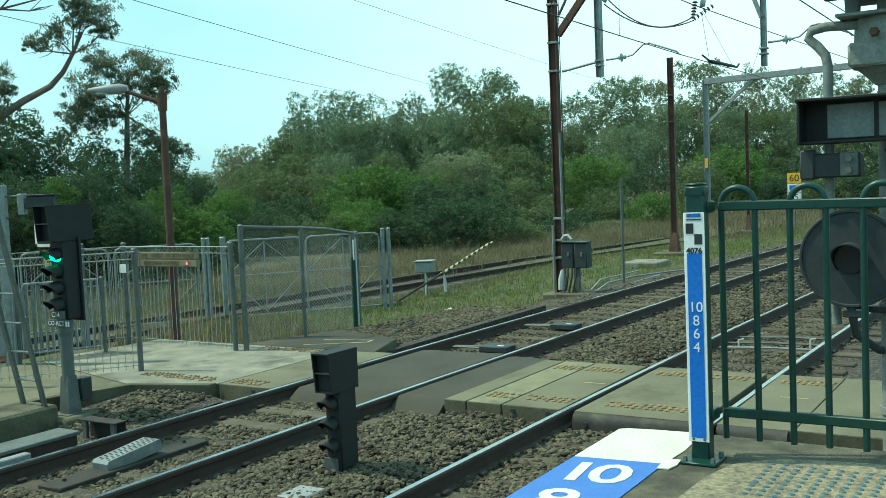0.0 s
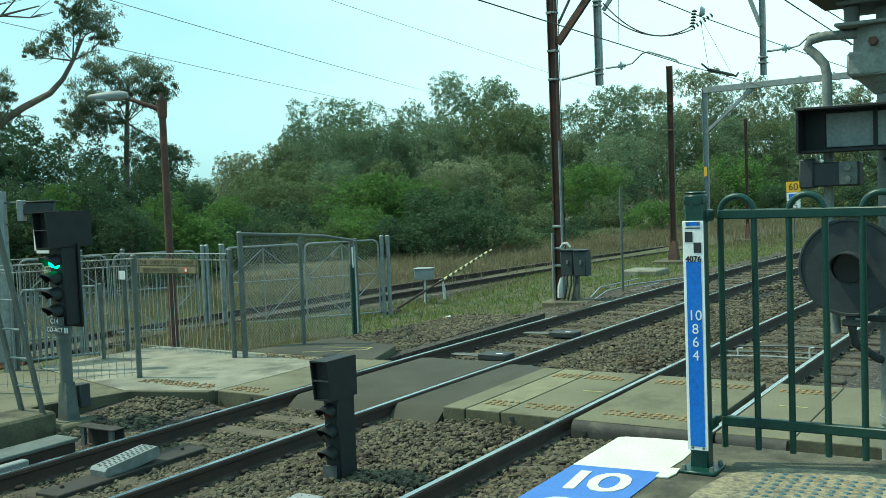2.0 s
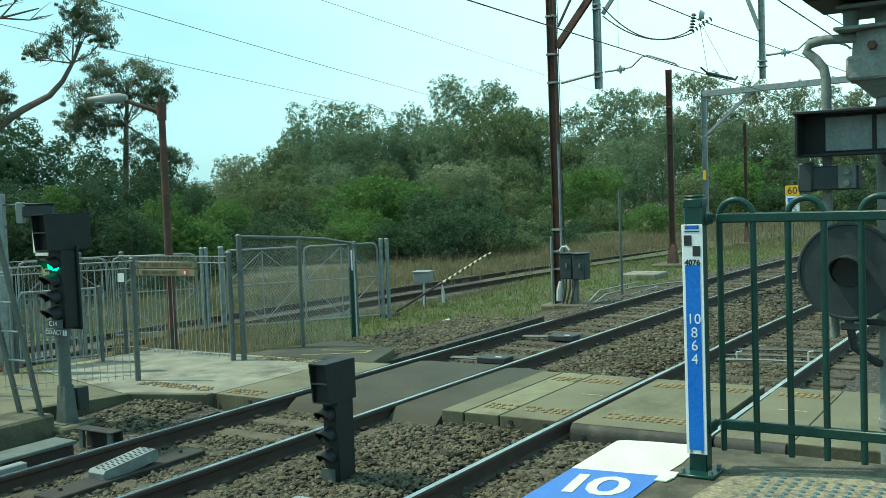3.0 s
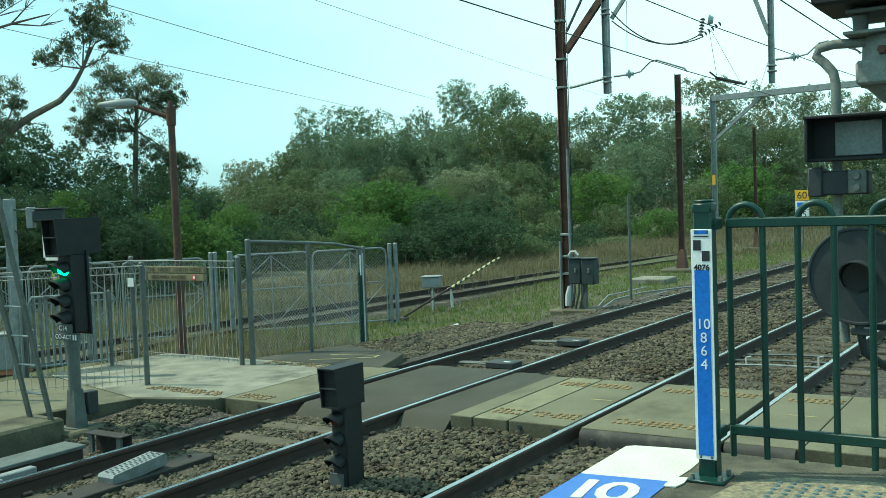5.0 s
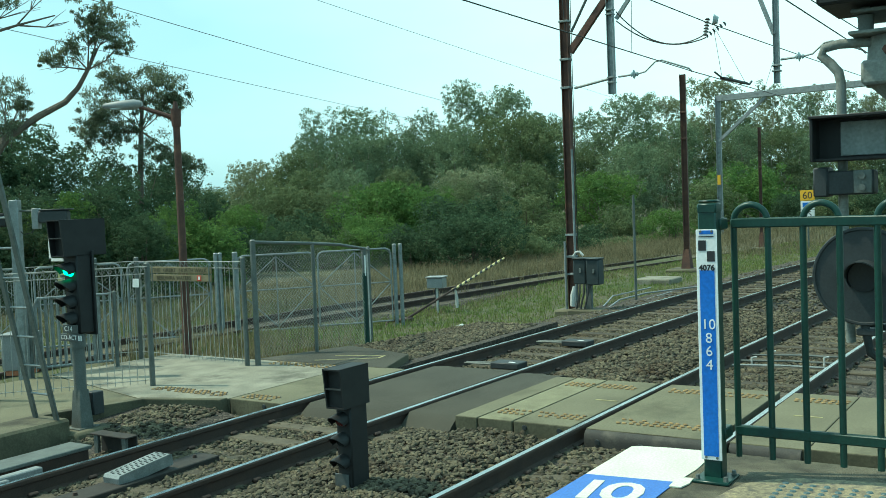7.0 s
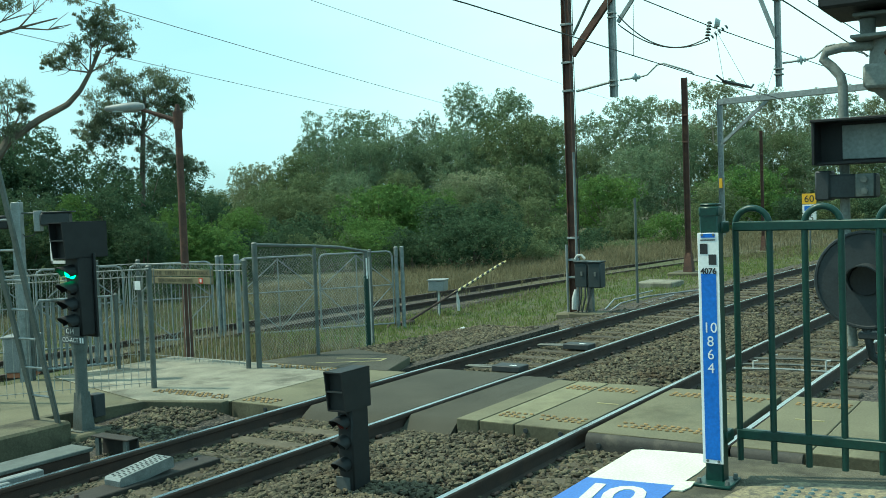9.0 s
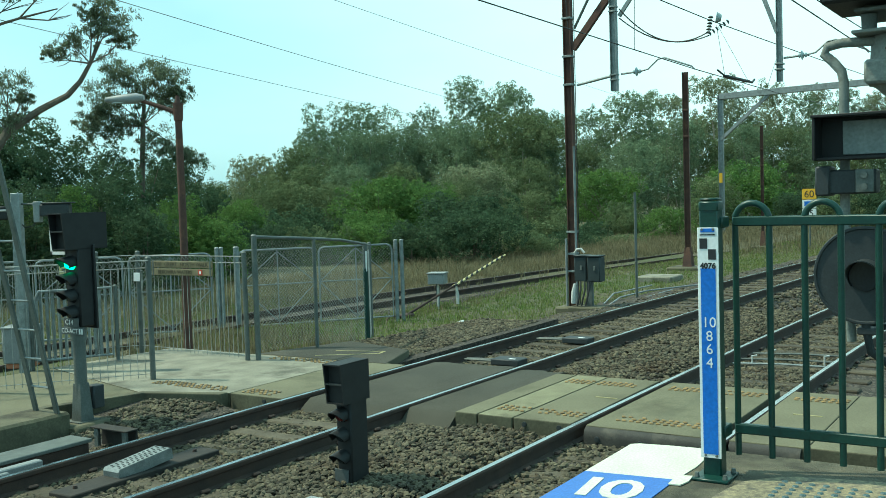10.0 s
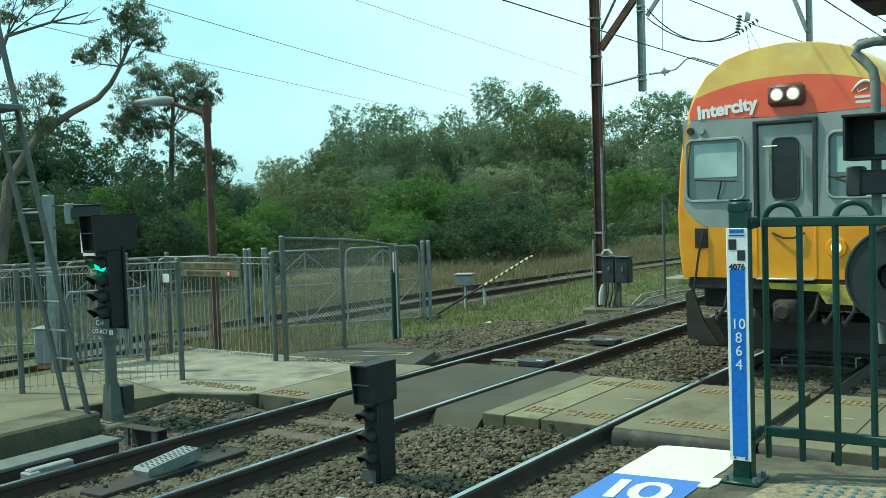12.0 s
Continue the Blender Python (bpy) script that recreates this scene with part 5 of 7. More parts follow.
def footpath_fence(name_label, line, z1):
    f = thing("mesh_fence", name_label, "fence", group="footpath fences")
    for p, q in zip(line[:-1], line[1:]):
        vmesh(f, p, q, 0.03, z1)
    for x, y, h in line:
        steel_post(f, x, y, -0.05, h)
    return f


footpath_fence("galvanised welded mesh fence beside the footpath near the signal", [(9.13, 10.55, 1.64), (7.55, 11.80, 1.66), (5.2, 13.55, 1.66)], 1.61)
footpath_fence("galvanised welded mesh fence behind the footpath", [(10.85, 10.46, 1.60), (10.95, 12.90, 1.60), (10.45, 13.3, 1.62), (8.6, 14.3, 1.62), (6.0, 16.2, 1.62)], 1.55)


def small_plates():
    t = thing("notice_plate", "small blank white notice plate on the fence post", "sign")
    part("plate", G().box((10.88, 12.86, 1.20), (0.006, 0.16, 0.14), None, 0.002), M["signwhite"], t)
    t = thing("notice_plate", "faded yellow warning notice on the fence mesh", "sign")
    part("plate", G().box((9.83, 13.2, 1.35), (0.22, 0.006, 0.28), Matrix.Rotation(-0.6, 3, "Z"), 0.002), M["striped"], t)
    part("text_bar", G().box((9.826, 13.193, 1.40), (0.15, 0.006, 0.03), Matrix.Rotation(-0.6, 3, "Z")), M["plateblack"], t, "unreadable dark line")


small_plates()


def signboard():
    s = thing("walk_sign", "weathered timber walking-track signboard with dark carved lettering", "sign")
    x = 10.86
    y0, y1 = 11.12, 12.46
    yc = (y0 + y1) / 2
    part("upper_board", G().box((x, yc, 1.415), (0.03, y1 - y0, 0.105), None, 0.006), M["timber"], s)
    part("lower_board", G().box((x, yc, 1.295), (0.03, y1 - y0, 0.105), None, 0.006), M["timber"], s)
    for txt, k in (("THE", 0.10), ("GREAT", 0.335), ("NORTH", 0.63), ("WALK", 0.885)):
        letters("word", txt, 0.092, M["signtext"], s, axes((x - 0.018, y1 - 0.03 - (y1 - y0 - 0.1) * k, 1.412), (0, -1, 0), (0, 0, 1)), "dark carved letters", 0.0015)
    for txt, k in (("BEROWRA", 0.26), ("WATERS", 0.58)):
        letters("word", txt, 0.085, M["signtext"], s, axes((x - 0.018, y1 - 0.03 - (y1 - y0 - 0.1) * k, 1.293), (0, -1, 0), (0, 0, 1)), "dark carved letters", 0.0015)
    part("red_mark", G().box((x - 0.018, yc - 0.42, 1.295), (0.004, 0.09, 0.085), None, 0.002), mat("red_mark", (0.5, 0.06, 0.03), bump=0), s, "small red track marker")
    part("white_mark", G().box((x - 0.021, yc - 0.42, 1.295), (0.003, 0.04, 0.05), None, 0.001), M["signwhite"], s)
    for y in (y0 + 0.04, y1 - 0.04):
        part("end_strap", G().box((x - 0.002, y, 1.355), (0.036, 0.03, 0.25), None, 0.004), M["galvgreen"], s)


signboard()


def chain_fence():
    f = thing("chain_link_fence", "grey chain-link fence with a sloping top rail beside the crossing", "fence")
    A, B, C = (10.93, 10.32), (12.23, 10.27), (14.08, 10.66)
    steel_post(f, *A, -0.1, 1.85, 0.042)
    steel_post(f, *B, -0.2, 1.72, 0.030)
    steel_post(f, *C, -0.4, 1.56, 0.042)
    g = G().tube([(*A, 1.83), (*B, 1.74)], 0.026, 8)
    g.tube([(*B, 1.74), ((B[0] + C[0]) / 2, (B[1] + C[1]) / 2, 1.67), (*C, 1.55)], 0.026, 8)
    part("top_rail", g, M["galvgreen"], f)
    chain(f, A, B, (0.03, 1.82), (0.02, 1.73))
    chain(f, B, C, (0.02, 1.72), (-0.2, 1.54))
    D = (15.35, 11.52)
    steel_post(f, *D, -0.5, 1.5, 0.035)
    part("top_rail", G().tube([(*C, 1.54), (*D, 1.46)], 0.022, 8), M["galvgreen"], f)
    chain(f, C, D, (-0.25, 1.52), (-0.35, 1.44))
    part("post_sleeve", G().cyl((*C, -0.35), (*C, 1.12), 0.047, n=12), M["green"], f, "green painted lower post")
    g = G().box((C[0] - 0.02, C[1] - 0.03, 1.25), (0.02, 0.03, 0.36))
    part("white_strip", g, M["signwhite"], f, "white strip on the post")


chain_fence()


def gate_leaf(place, wide, high, label, flip):
    t = thing("chain_link_gate", label, "gate", place, group="siding gates")
    g = G()
    r = 0.12
    arch = [(0, 0, 0.05), (0, 0, high - r), (r * 0.3, 0, high - r * 0.3), (r, 0, high), (wide - r, 0, high), (wide - r * 0.3, 0, high - r * 0.3), (wide, 0, high - r), (wide, 0, 0.05), (0, 0, 0.05)]
    g.tube(arch, 0.022, 8)
    part("gate_frame", g, M["galv"], t, "bent tube frame")
    part("mid_rail", G().tube([(0, 0, high * 0.55), (wide, 0, high * 0.55)], 0.016, 6), M["galv"], t)
    part("upright", G().tube([(wide / 2, 0, 0.05), (wide / 2, 0, high)], 0.014, 6), M["galv"], t)
    for z0, z1 in ((high * 0.55, high * 0.97), (high * 0.55, 0.1)):
        for u in (0, wide):
            part("brace", G().tube([(wide if u == 0 else 0, 0, z0) if flip else (u, 0, z0), (wide / 2, 0, z1)], 0.013, 6), M["galv"], t)
    chain(t, (0, 0), (wide, 0), (0.06, high - 0.02), (0.06, high - 0.02), 0.0013, 0.075)


gx, gy = Vector((15.62, 15.26)), Vector((18.35, 13.08))
gd = (gy - gx)
wl = gd.length / 2
ang = math.degrees(math.atan2(gd.y, gd.x))
gd.normalize()
for i in (0, 1):
    p = gx + gd * (wl * i + 0.03)
    gate_leaf(pose(p.x, p.y, -0.36, 0, 0, ang), wl - 0.08, 1.68, "closed galvanised chain-link gate with diagonal braces across the siding", i == 1)
for i in (1, 2, 3):
    p = gx - gd * (0.42 + (wl + 0.05) * i)
    gate_leaf(pose(p.x, p.y, -0.36, 0, 0, ang), wl - 0.08, 1.66, "braced galvanised chain-link panel behind the footpath", i == 2)
for k, lab in ((-0.42, "posts"), (-0.33, "posts"), (-0.03, "posts"), (0.0, ""), (2 * wl + 0.04, ""), (2 * wl + 0.18, "")):
    p = gx + gd * k
    t = thing("gate_post", "round galvanised gate post with a domed cap", "post", group="siding gate posts")
    steel_post(t, p.x, p.y, -0.6, 1.40, 0.045, "galv")
    t2 = G()
    for z in (0.2, 0.9):
        t2.box((p.x, p.y, z), (0.06, 0.06, 0.08), None, 0.01)
    part("hinge", t2, M["galvgreen"], t)


def bar_gate():
    t = thing("bar_gate", "grey steel barrier of upright bars beside the footpath", "gate")
    a, b = Vector((9.10, 13.00, 0)), Vector((10.02, 12.44, 0))
    g = G()
    g.tube([a + Vector((0, 0, 0.1)), a + Vector((0, 0, 1.0)), a + (b - a) * 0.05 + Vector((0, 0, 1.12)), b + Vector((0, 0, 1.12)), b + Vector((0, 0, 0.1)), a + Vector((0, 0, 0.1))], 0.025, 8)
    part("gate_frame", g, M["galv"], t)
    for i in range(1, 13):
        p = a + (b - a) * i / 13
        part("bar", G().box((p.x, p.y, 0.6), (0.036, 0.036, 1.0), Matrix.Rotation(0.5, 3, "Z")), M["galv"], t)
    steel_post(t, b.x + 0.06, b.y - 0.03, -0.1, 1.14, 0.03)
    steel_post(t, a.x - 0.06, a.y + 0.03, -0.1, 1.14, 0.03)


bar_gate()


def path_cabinet():
    t = thing("equipment_cabinet", "grey metal equipment cabinet on the footpath", "cabinet")
    part("body", G().box((9.1, 13.35, 0.33), (0.42, 0.42, 0.52), Matrix.Rotation(0.6, 3, "Z"), 0.015), M["greybox"], t)
    part("lid", G().box((9.1, 13.35, 0.60), (0.46, 0.46, 0.03), Matrix.Rotation(0.6, 3, "Z"), 0.008), M["greybox"], t)
    part("plinth", G().box((9.1, 13.35, 0.04), (0.36, 0.36, 0.09), Matrix.Rotation(0.6, 3, "Z"), 0.008), M["orangepipe"], t, "orange plinth")


path_cabinet()


def camera_pole():
    t = thing("camera_pole", "square galvanised pole carrying a camera and dark box", "pole")
    x, y = 8.86, 12.95
    part("pole", G().box((x, y, 1.27), (0.13, 0.13, 2.62), Matrix.Rotation(0.5, 3, "Z"), 0.008), M["galv"], t)
    d = Vector((0.53, -0.85, 0))
    p = Vector((x, y, 0))
    part("arm", G().tube([p + Vector((0, 0, 2.42)), p + d * 0.42 + Vector((0, 0, 2.42))], 0.016, 6), M["galvgreen"], t)
    part("bracket", G().box(p + d * 0.30 + Vector((0, 0, 2.30)), (0.1, 0.12, 0.30), Matrix.Rotation(-1.0, 3, "Z"), 0.01), M["greybox"], t)
    part("housing", G().box(p + d * 0.56 + Vector((0, 0, 2.32)), (0.42, 0.16, 0.18), Matrix.Rotation(-1.0, 3, "Z"), 0.02), M["signalgrey"], t, "dark camera housing")
    part("shade", G().box(p + d * 0.60 + Vector((0, 0, 2.42)), (0.44, 0.18, 0.02), Matrix.Rotation(-1.0, 3, "Z"), 0.006), M["signalgrey"], t, "dark sun shade")
    part("counter_box", G().box(p - d * 0.25 + Vector((0, 0, 2.30)), (0.32, 0.2, 0.20), Matrix.Rotation(-1.0, 3, "Z"), 0.02), M["signal"], t)
    part("loop_cable", G().tube([p + Vector((0, 0, 2.2)), p + d * 0.1 + Vector((0, 0, 2.08)), p + d * 0.22 + Vector((0, 0, 2.1)), p + d * 0.3 + Vector((0, 0, 2.2))], 0.008, 6), M["cable"], t)


camera_pole()


def ladder():
    t = thing("signal_ladder", "steep grey steel ladder with a small landing on a concrete block", "ladder")
    lean = Vector((-0.98, 0.0, 4.9))
    for y in (10.16, 9.78):
        o = Vector((7.06, y, 0.02))
        part("stile", G().beam(o, o + lean, 0.03, 0.075, 0.004), M["galvgreen"], t)
    for i in range(14):
        k = (0.30 + 0.335 * i) / 4.9
        if k < 1:
            o = Vector((7.06, 9.78, 0.02)) + lean * k
            part("rung", G().tube([o, o + Vector((0, 0.38, 0))], 0.013, 8), M["galv"], t)
    o = Vector((7.06, 9.97, 0.02)) + lean * 0.70
    part("landing", G().box(o + Vector((-0.30, 0.05, 0)), (0.62, 0.7, 0.06), None, 0.01), M["galvgreen"], t, "small steel landing")
    part("landing_bracket", G().box(o + Vector((-0.30, 0.05, -0.16)), (0.5, 0.06, 0.26), None, 0.01), M["galvgreen"], t)


ladder()
solid("concrete_block", G().box((6.55, 9.97, -0.22), (1.30, 0.50, 0.48), None, 0.03), M["darkconc"], "stained concrete foundation block under the ladder", "foundation", kind="structure")


def street_lamp():
    t = thing("street_lamp", "rusty brown lamp post with a long grey luminaire", "street lamp")
    x, y = 11.42, 12.32
    g = G().cyl((x, y, -0.5), (x, y, 3.95), 0.075, 0.055, 12)
    part("post", g, M["mastrust"], t)
    g = G().cyl((x, y, 3.70), (x, y, 3.98), 0.075, 0.085, 12)
    g.cyl((x, y, 3.98), (x, y, 4.10), 0.05, 0.03, 12)
    part("post_head", g, M["mastrust"], t)
    d = Vector((-0.53, 0.85, 0))
    p = Vector((x, y, 0))
    part("arm", G().tube([p + Vector((0, 0, 3.82)), p + d * 0.25 + Vector((0, 0, 3.92)), p + d * 0.62 + Vector((0, 0, 4.05))], [0.04, 0.035, 0.028], 8), M["mastrust"], t)
    g = G()
    prof = [(-0.02, 0.05), (0.10, 0.085), (0.30, 0.08), (0.58, 0.045), (0.62, 0.025)]
    pts = [p + d * (0.56 + a) + Vector((0, 0, 4.08 - 0.02 * a)) for a, _ in prof]
    g.tube(pts, [b for _, b in prof], 12)
    part("luminaire", g, M["greybox"], t, "long tapered grey luminaire")
    part("diffuser", G().box(p + d * 0.84 + Vector((0, 0, 4.02)), (0.40, 0.10, 0.03), Matrix.Rotation(math.atan2(d.y, d.x), 3, "Z"), 0.01), M["porcelain"], t, "clear diffuser")


street_lamp()


# ---- overhead line masts, wires ----
def h_column(x, y, z0, z1, w, d, rot=0.0):
    g = G()
    R = Matrix.Rotation(rot, 3, "Z")
    o = Vector((x, y, (z0 + z1) / 2))
    g.box(o, (w * 0.09, d, z1 - z0), R)
    for s in (-1, 1):
        g.box(o + R @ Vector((0, s * d / 2, 0)), (w, d * 0.10, z1 - z0), R)
    return g


def overhead_mast():
    t = thing("overhead_line_mast", "rust-brown steel overhead line mast with bands and conduit", "mast")
    x, y = 20.94, 9.87
    part("column", h_column(x, y, -0.6, 9.2, 0.16, 0.17, 0.0), M["mastrust"], t, "rust-brown steel column", smooth=False)
    for z in (0.55, 0.95, 1.45, 4.80, 5.44, 6.3):
        part("band", G().box((x, y, z), (0.21, 0.22, 0.05), None, 0.006), M["galv"], t, "galvanised clamp band")
    part("conduit", G().tube([(x - 0.09, y - 0.12, -0.4), (x - 0.09, y - 0.12, 3.4)], 0.028, 8), M["galv"], t)
    part("conduit", G().tube([(x - 0.11, y + 0.12, -0.4), (x - 0.11, y + 0.12, 1.3)], 0.03, 8), M["greybox"], t)
    part("earth_cable", G().tube([(x + 0.05, y - 0.13, -0.3), (x + 0.05, y - 0.13, 6.5), (x + 0.05, y - 0.15, 9.0)], 0.010, 6), M["cable"], t)
    part("footing", G().box((x, y, -0.38), (0.7, 0.7, 0.25), None, 0.04), M["darkconc"], t)
    part("diagonal_strut", G().beam((x, y - 0.12, 5.6), (x, y - 2.3, 8.2), 0.10, 0.16, 0.01), M["mastrust"], t, "rust-brown angle strut")
    part("boom", G().beam((x, y + 0.2, 8.3), (x, 2.4, 8.3), 0.16, 0.2, 0.01), M["galvgreen"], t, "grey overhead cross boom")
    part("small_brace", G().tube([(x, y - 0.16, 6.05), (x - 0.1, y - 0.62, 6.75), (x, y - 1.0, 7.3)], 0.03, 6), M["galvgreen"], t)
    for yy, z0 in ((8.76, 4.57), (5.18, 4.46)):
        tb = part("drop_tube", h_column(x, yy, z0, 8.3, 0.10 if yy < 6 else 0.13, 0.10 if yy < 6 else 0.13, 0.0), M["galv"], t, "grey hanging steel drop post", smooth=False)
        for z in (z0 + 0.25, z0 + 0.36, z0 + 1.75, z0 + 1.85):
            part("clamp_band", G().box((x, yy, z), (0.16, 0.17, 0.03), None, 0.004), M["galv"], tb)
    part("strut", G().tube([(x, y - 0.2, 4.78), (x, 8.76, 4.92)], 0.03, 8), M["galv"], t, "grey horizontal tie rod")
    for s, zz in ((0, 6.25), (1, 7.2)):
        part("tie", G().beam((x, 8.62 if s == 0 else 6.2, 6.2 if s == 0 else 8.2), (x, 7.6 if s == 0 else 5.22, 7.5 if s == 0 else 5.45), 0.06, 0.08), M["galv"], t)
    # steady arms with disc insulators
    for yy, y1, z in ((8.60, 7.0, 4.93), (5.10, 3.55, 4.93)):
        arm = part("steady_arm", G().tube([(x, yy, z), (x, yy - 0.42, z + 0.02)], 0.022, 8).tube([(x, yy - 0.45, z + 0.02), (x, yy - 0.62, z + 0.05), (x, yy - 0.85, z + 0.24), (x, yy - 1.0, z + 0.26), (x, y1, z + 0.02), (x, y1 - 0.06, z - 0.05)], 0.018, 8), M["galv"], t, "bent steady arm")
        g = G()
        for q in range(3):
            g.cyl((x, yy - 0.30 - 0.06 * q, z + 0.02), (x, yy - 0.335 - 0.06 * q, z + 0.02), 0.05 + 0.05 * (q == 1), 0.04, 14)
        part("insulator", g, M["porcelain"], arm, "pale porcelain disc insulator")


overhead_mast()


def wire(name, label, pts, r=0.008, sag=0.0, n=12, m="cable"):
    g = G()
    out = []
    for a, b in zip(pts[:-1], pts[1:]):
        for i in range(n):
            k = i / n
            p = Vector(a).lerp(Vector(b), k)
            p.z -= sag * 4 * k * (1 - k)
            out.append(p)
    out.append(Vector(pts[-1]))
    g.tube(out, r, 5)
    return solid(name, g, M[m], label, "cable")


wire("contact_wire", "dark overhead contact wire of the far line", [(-20, 6.9, 4.88), (11.0, 6.55, 4.85), (20.9, 6.88, 4.86), (30, 6.85, 4.83), (60, 3.9, 4.85)], 0.010, n=6)
wire("catenary_wire", "dark overhead messenger wire of the far line", [(-20, 6.6, 6.1), (20.9, 6.62, 5.88), (60, 4.2, 5.9)], 0.011, 0.12)
wire("contact_wire", "dark overhead contact wire of the platform line", [(-20, 3.7, 4.85), (14, 3.32, 4.85), (20.9, 3.42, 4.85), (45, 1.2, 4.85)], 0.010, n=6)
wire("catenary_wire", "dark overhead messenger wire of the platform line", [(-20, 4.0, 6.0), (20.0, 4.32, 5.9), (45, 3.6, 5.9)], 0.011, 0.1)
wire("feeder_cable", "looped dark feeder cable under the boom", [(20.9, 8.6, 6.35), (20.9, 6.62, 5.62)], 0.014, 0.42, 14)
wire("feeder_cable", "looped dark feeder cable under the boom", [(20.9, 8.6, 6.15), (20.9, 6.60, 5.55)], 0.014, 0.30, 14)
wire("power_line", "thin high power line over the trees", [(-26, 18, 9.3), (22, 32, 9.0), (70, 46, 9.0), (120, 60, 9)], 0.012, 0.05)
wire("power_line", "thin high power line over the trees", [(-15, 16.1, 9.3), (20.5, 25.8, 9.0), (56, 35.5, 9.0), (120, 53, 9)], 0.012, 0.05)
wire("power_line", "thin high power line over the trees", [(-17, 14.1, 9.3), (25.5, 20.8, 9.0), (68, 27.5, 9.0), (120, 36, 9)], 0.008, 0.05)


def line_insulator():
    t = thing("strain_insulator", "pale ribbed strain insulator on the overhead wire", "insulator")
    for k, (a, b) in enumerate((((20.9, 6.62, 5.60), (20.95, 6.58, 5.92)), ((20.9, 6.60, 5.58), (21.0, 6.25, 5.80)))):
        a, b = Vector(a), Vector(b)
        g = G()
        for i in range(6):
            p = a.lerp(b, i / 5)
            q = p + (b - a).normalized() * 0.035
            g.cyl(p, q, 0.06, 0.03, 12)
        part("ribbed_disc", g, M["plateblack"], t, "dark ribbed insulator")
    part("glass_disc", G().cyl((20.9, 6.45, 5.90), (20.93, 6.35, 5.88), 0.12, 0.07, 16), M["porcelain"], t)


line_insulator()


def section_insulator():
    t = thing("section_insulator", "dark overhead section insulator hung from thin droppers", "insulator")
    a, b = Vector((22.0, 6.62, 4.80)), Vector((23.6, 6.55, 4.80))
    part("body", G().beam(a, b, 0.10, 0.05, 0.01), M["signalgrey"], t)
    g = G().tube([a, a + Vector((-0.35, 0.05, 0.10))], 0.02, 6)
    g.tube([b, b + Vector((0.3, 0, 0.0)), b + Vector((0.5, 0, 0.09))], 0.025, 6)
    part("horn", g, M["signalgrey"], t)
    for q, up in ((a, (21.6, 6.66, 5.85)), (b, (21.7, 6.66, 5.85)), ((26.5, 6.9, 4.85), (26.3, 6.5, 5.85)), ((17.0, 6.72, 4.85), (17.0, 6.7, 5.75)), ((14.0, 6.6, 4.85), (14, 6.65, 5.9))):
        part("dropper", G().tube([q, up], 0.005, 4), M["cable"], t, "thin dropper wire")


section_insulator()


def plain_mast(x, y, h, w, label, m):
    t = thing("steel_mast", label, "mast")
    part("column", h_column(x, y, lift(x, y) - 0.2, h, w, w * 0.9, 0.2), M[m], t, smooth=False)
    for z in (h * 0.66, h * 0.8):
        part("band", G().box((x, y, z), (w * 1.08, w * 1.08, 0.06), Matrix.Rotation(0.2, 3, "Z"), 0.01), M[m], t)
    z0 = lift(x, y)
    vs = [(x + sx * k, y + sy * k, z) for z, k in ((z0 - 0.1, w * 0.95), (z0 + 0.75, w * 0.5)) for sx, sy in ((-1, -1), (1, -1), (1, 1), (-1, 1))]
    part("flared_foot", G().add(vs, [(0, 1, 2, 3), (4, 5, 6, 7), (0, 1, 5, 4), (1, 2, 6, 5), (2, 3, 7, 6), (3, 0, 4, 7)]), M[m], t)
    part("footing", G().box((x, y, z0 + 0.0), (w * 6, w * 6, 0.24), None, 0.04), M["darkconc"], t, "low concrete footing")


plain_mast(32.2, 11.0, 6.19, 0.19, "dark rust-brown steel mast by the siding", "mastrust")
plain_mast(43.1, 11.45, 4.95, 0.13, "slim red-brown steel post beyond the siding", "mastrust")


def portal():
    t = thing("overhead_portal", "pale galvanised overhead line portal with a braced beam", "gantry")
    x, y = 51.7, 15.81
    part("column", h_column(x, y, -0.3, 7.2, 0.22, 0.24, 0.1), M["galv"], t, smooth=False)
    u = Vector((-0.17, -0.985, 0))
    p = Vector((x, y, 0))
    part("beam", G().beam(p + Vector((0, 0, 7.10)), p + u * 24 + Vector((0, 0, 7.10)), 0.3, 0.30, 0.01), M["galv"], t)
    part("brace", G().beam(p + Vector((0, 0, 4.9)), p + u * 2.6 + Vector((0, 0, 6.95)), 0.12, 0.16), M["galv"], t)
    q = p + u * 23.6
    part("column", h_column(q.x, q.y, -0.6, 7.2, 0.22, 0.24, 0.1), M["galv"], t, smooth=False)
    part("yellow_tag", G().box((x - 0.2, y - 0.02, 2.9), (0.02, 0.16, 0.5)), M["signyellow"], t)
    g = G()
    for i in range(1):
        g.box((x - 0.2, y - 0.05 + 0.05 * (i % 3), 0.5 + 0.22 * i), (0.012, 0.2, 0.05), Matrix.Rotation(0.5 * i, 3, "X"))
    part("scrawl", g, M["plateblack"], t, "illegible painted scrawl")


portal()


def thin_post():
    t = thing("marker_post", "thin grey steel post standing in the verge", "post")
    part("post", G().cyl((23.34, 9.3, -0.6), (23.34, 9.3, 2.31), 0.035, n=8), M["galvgreen"], t)


thin_post()


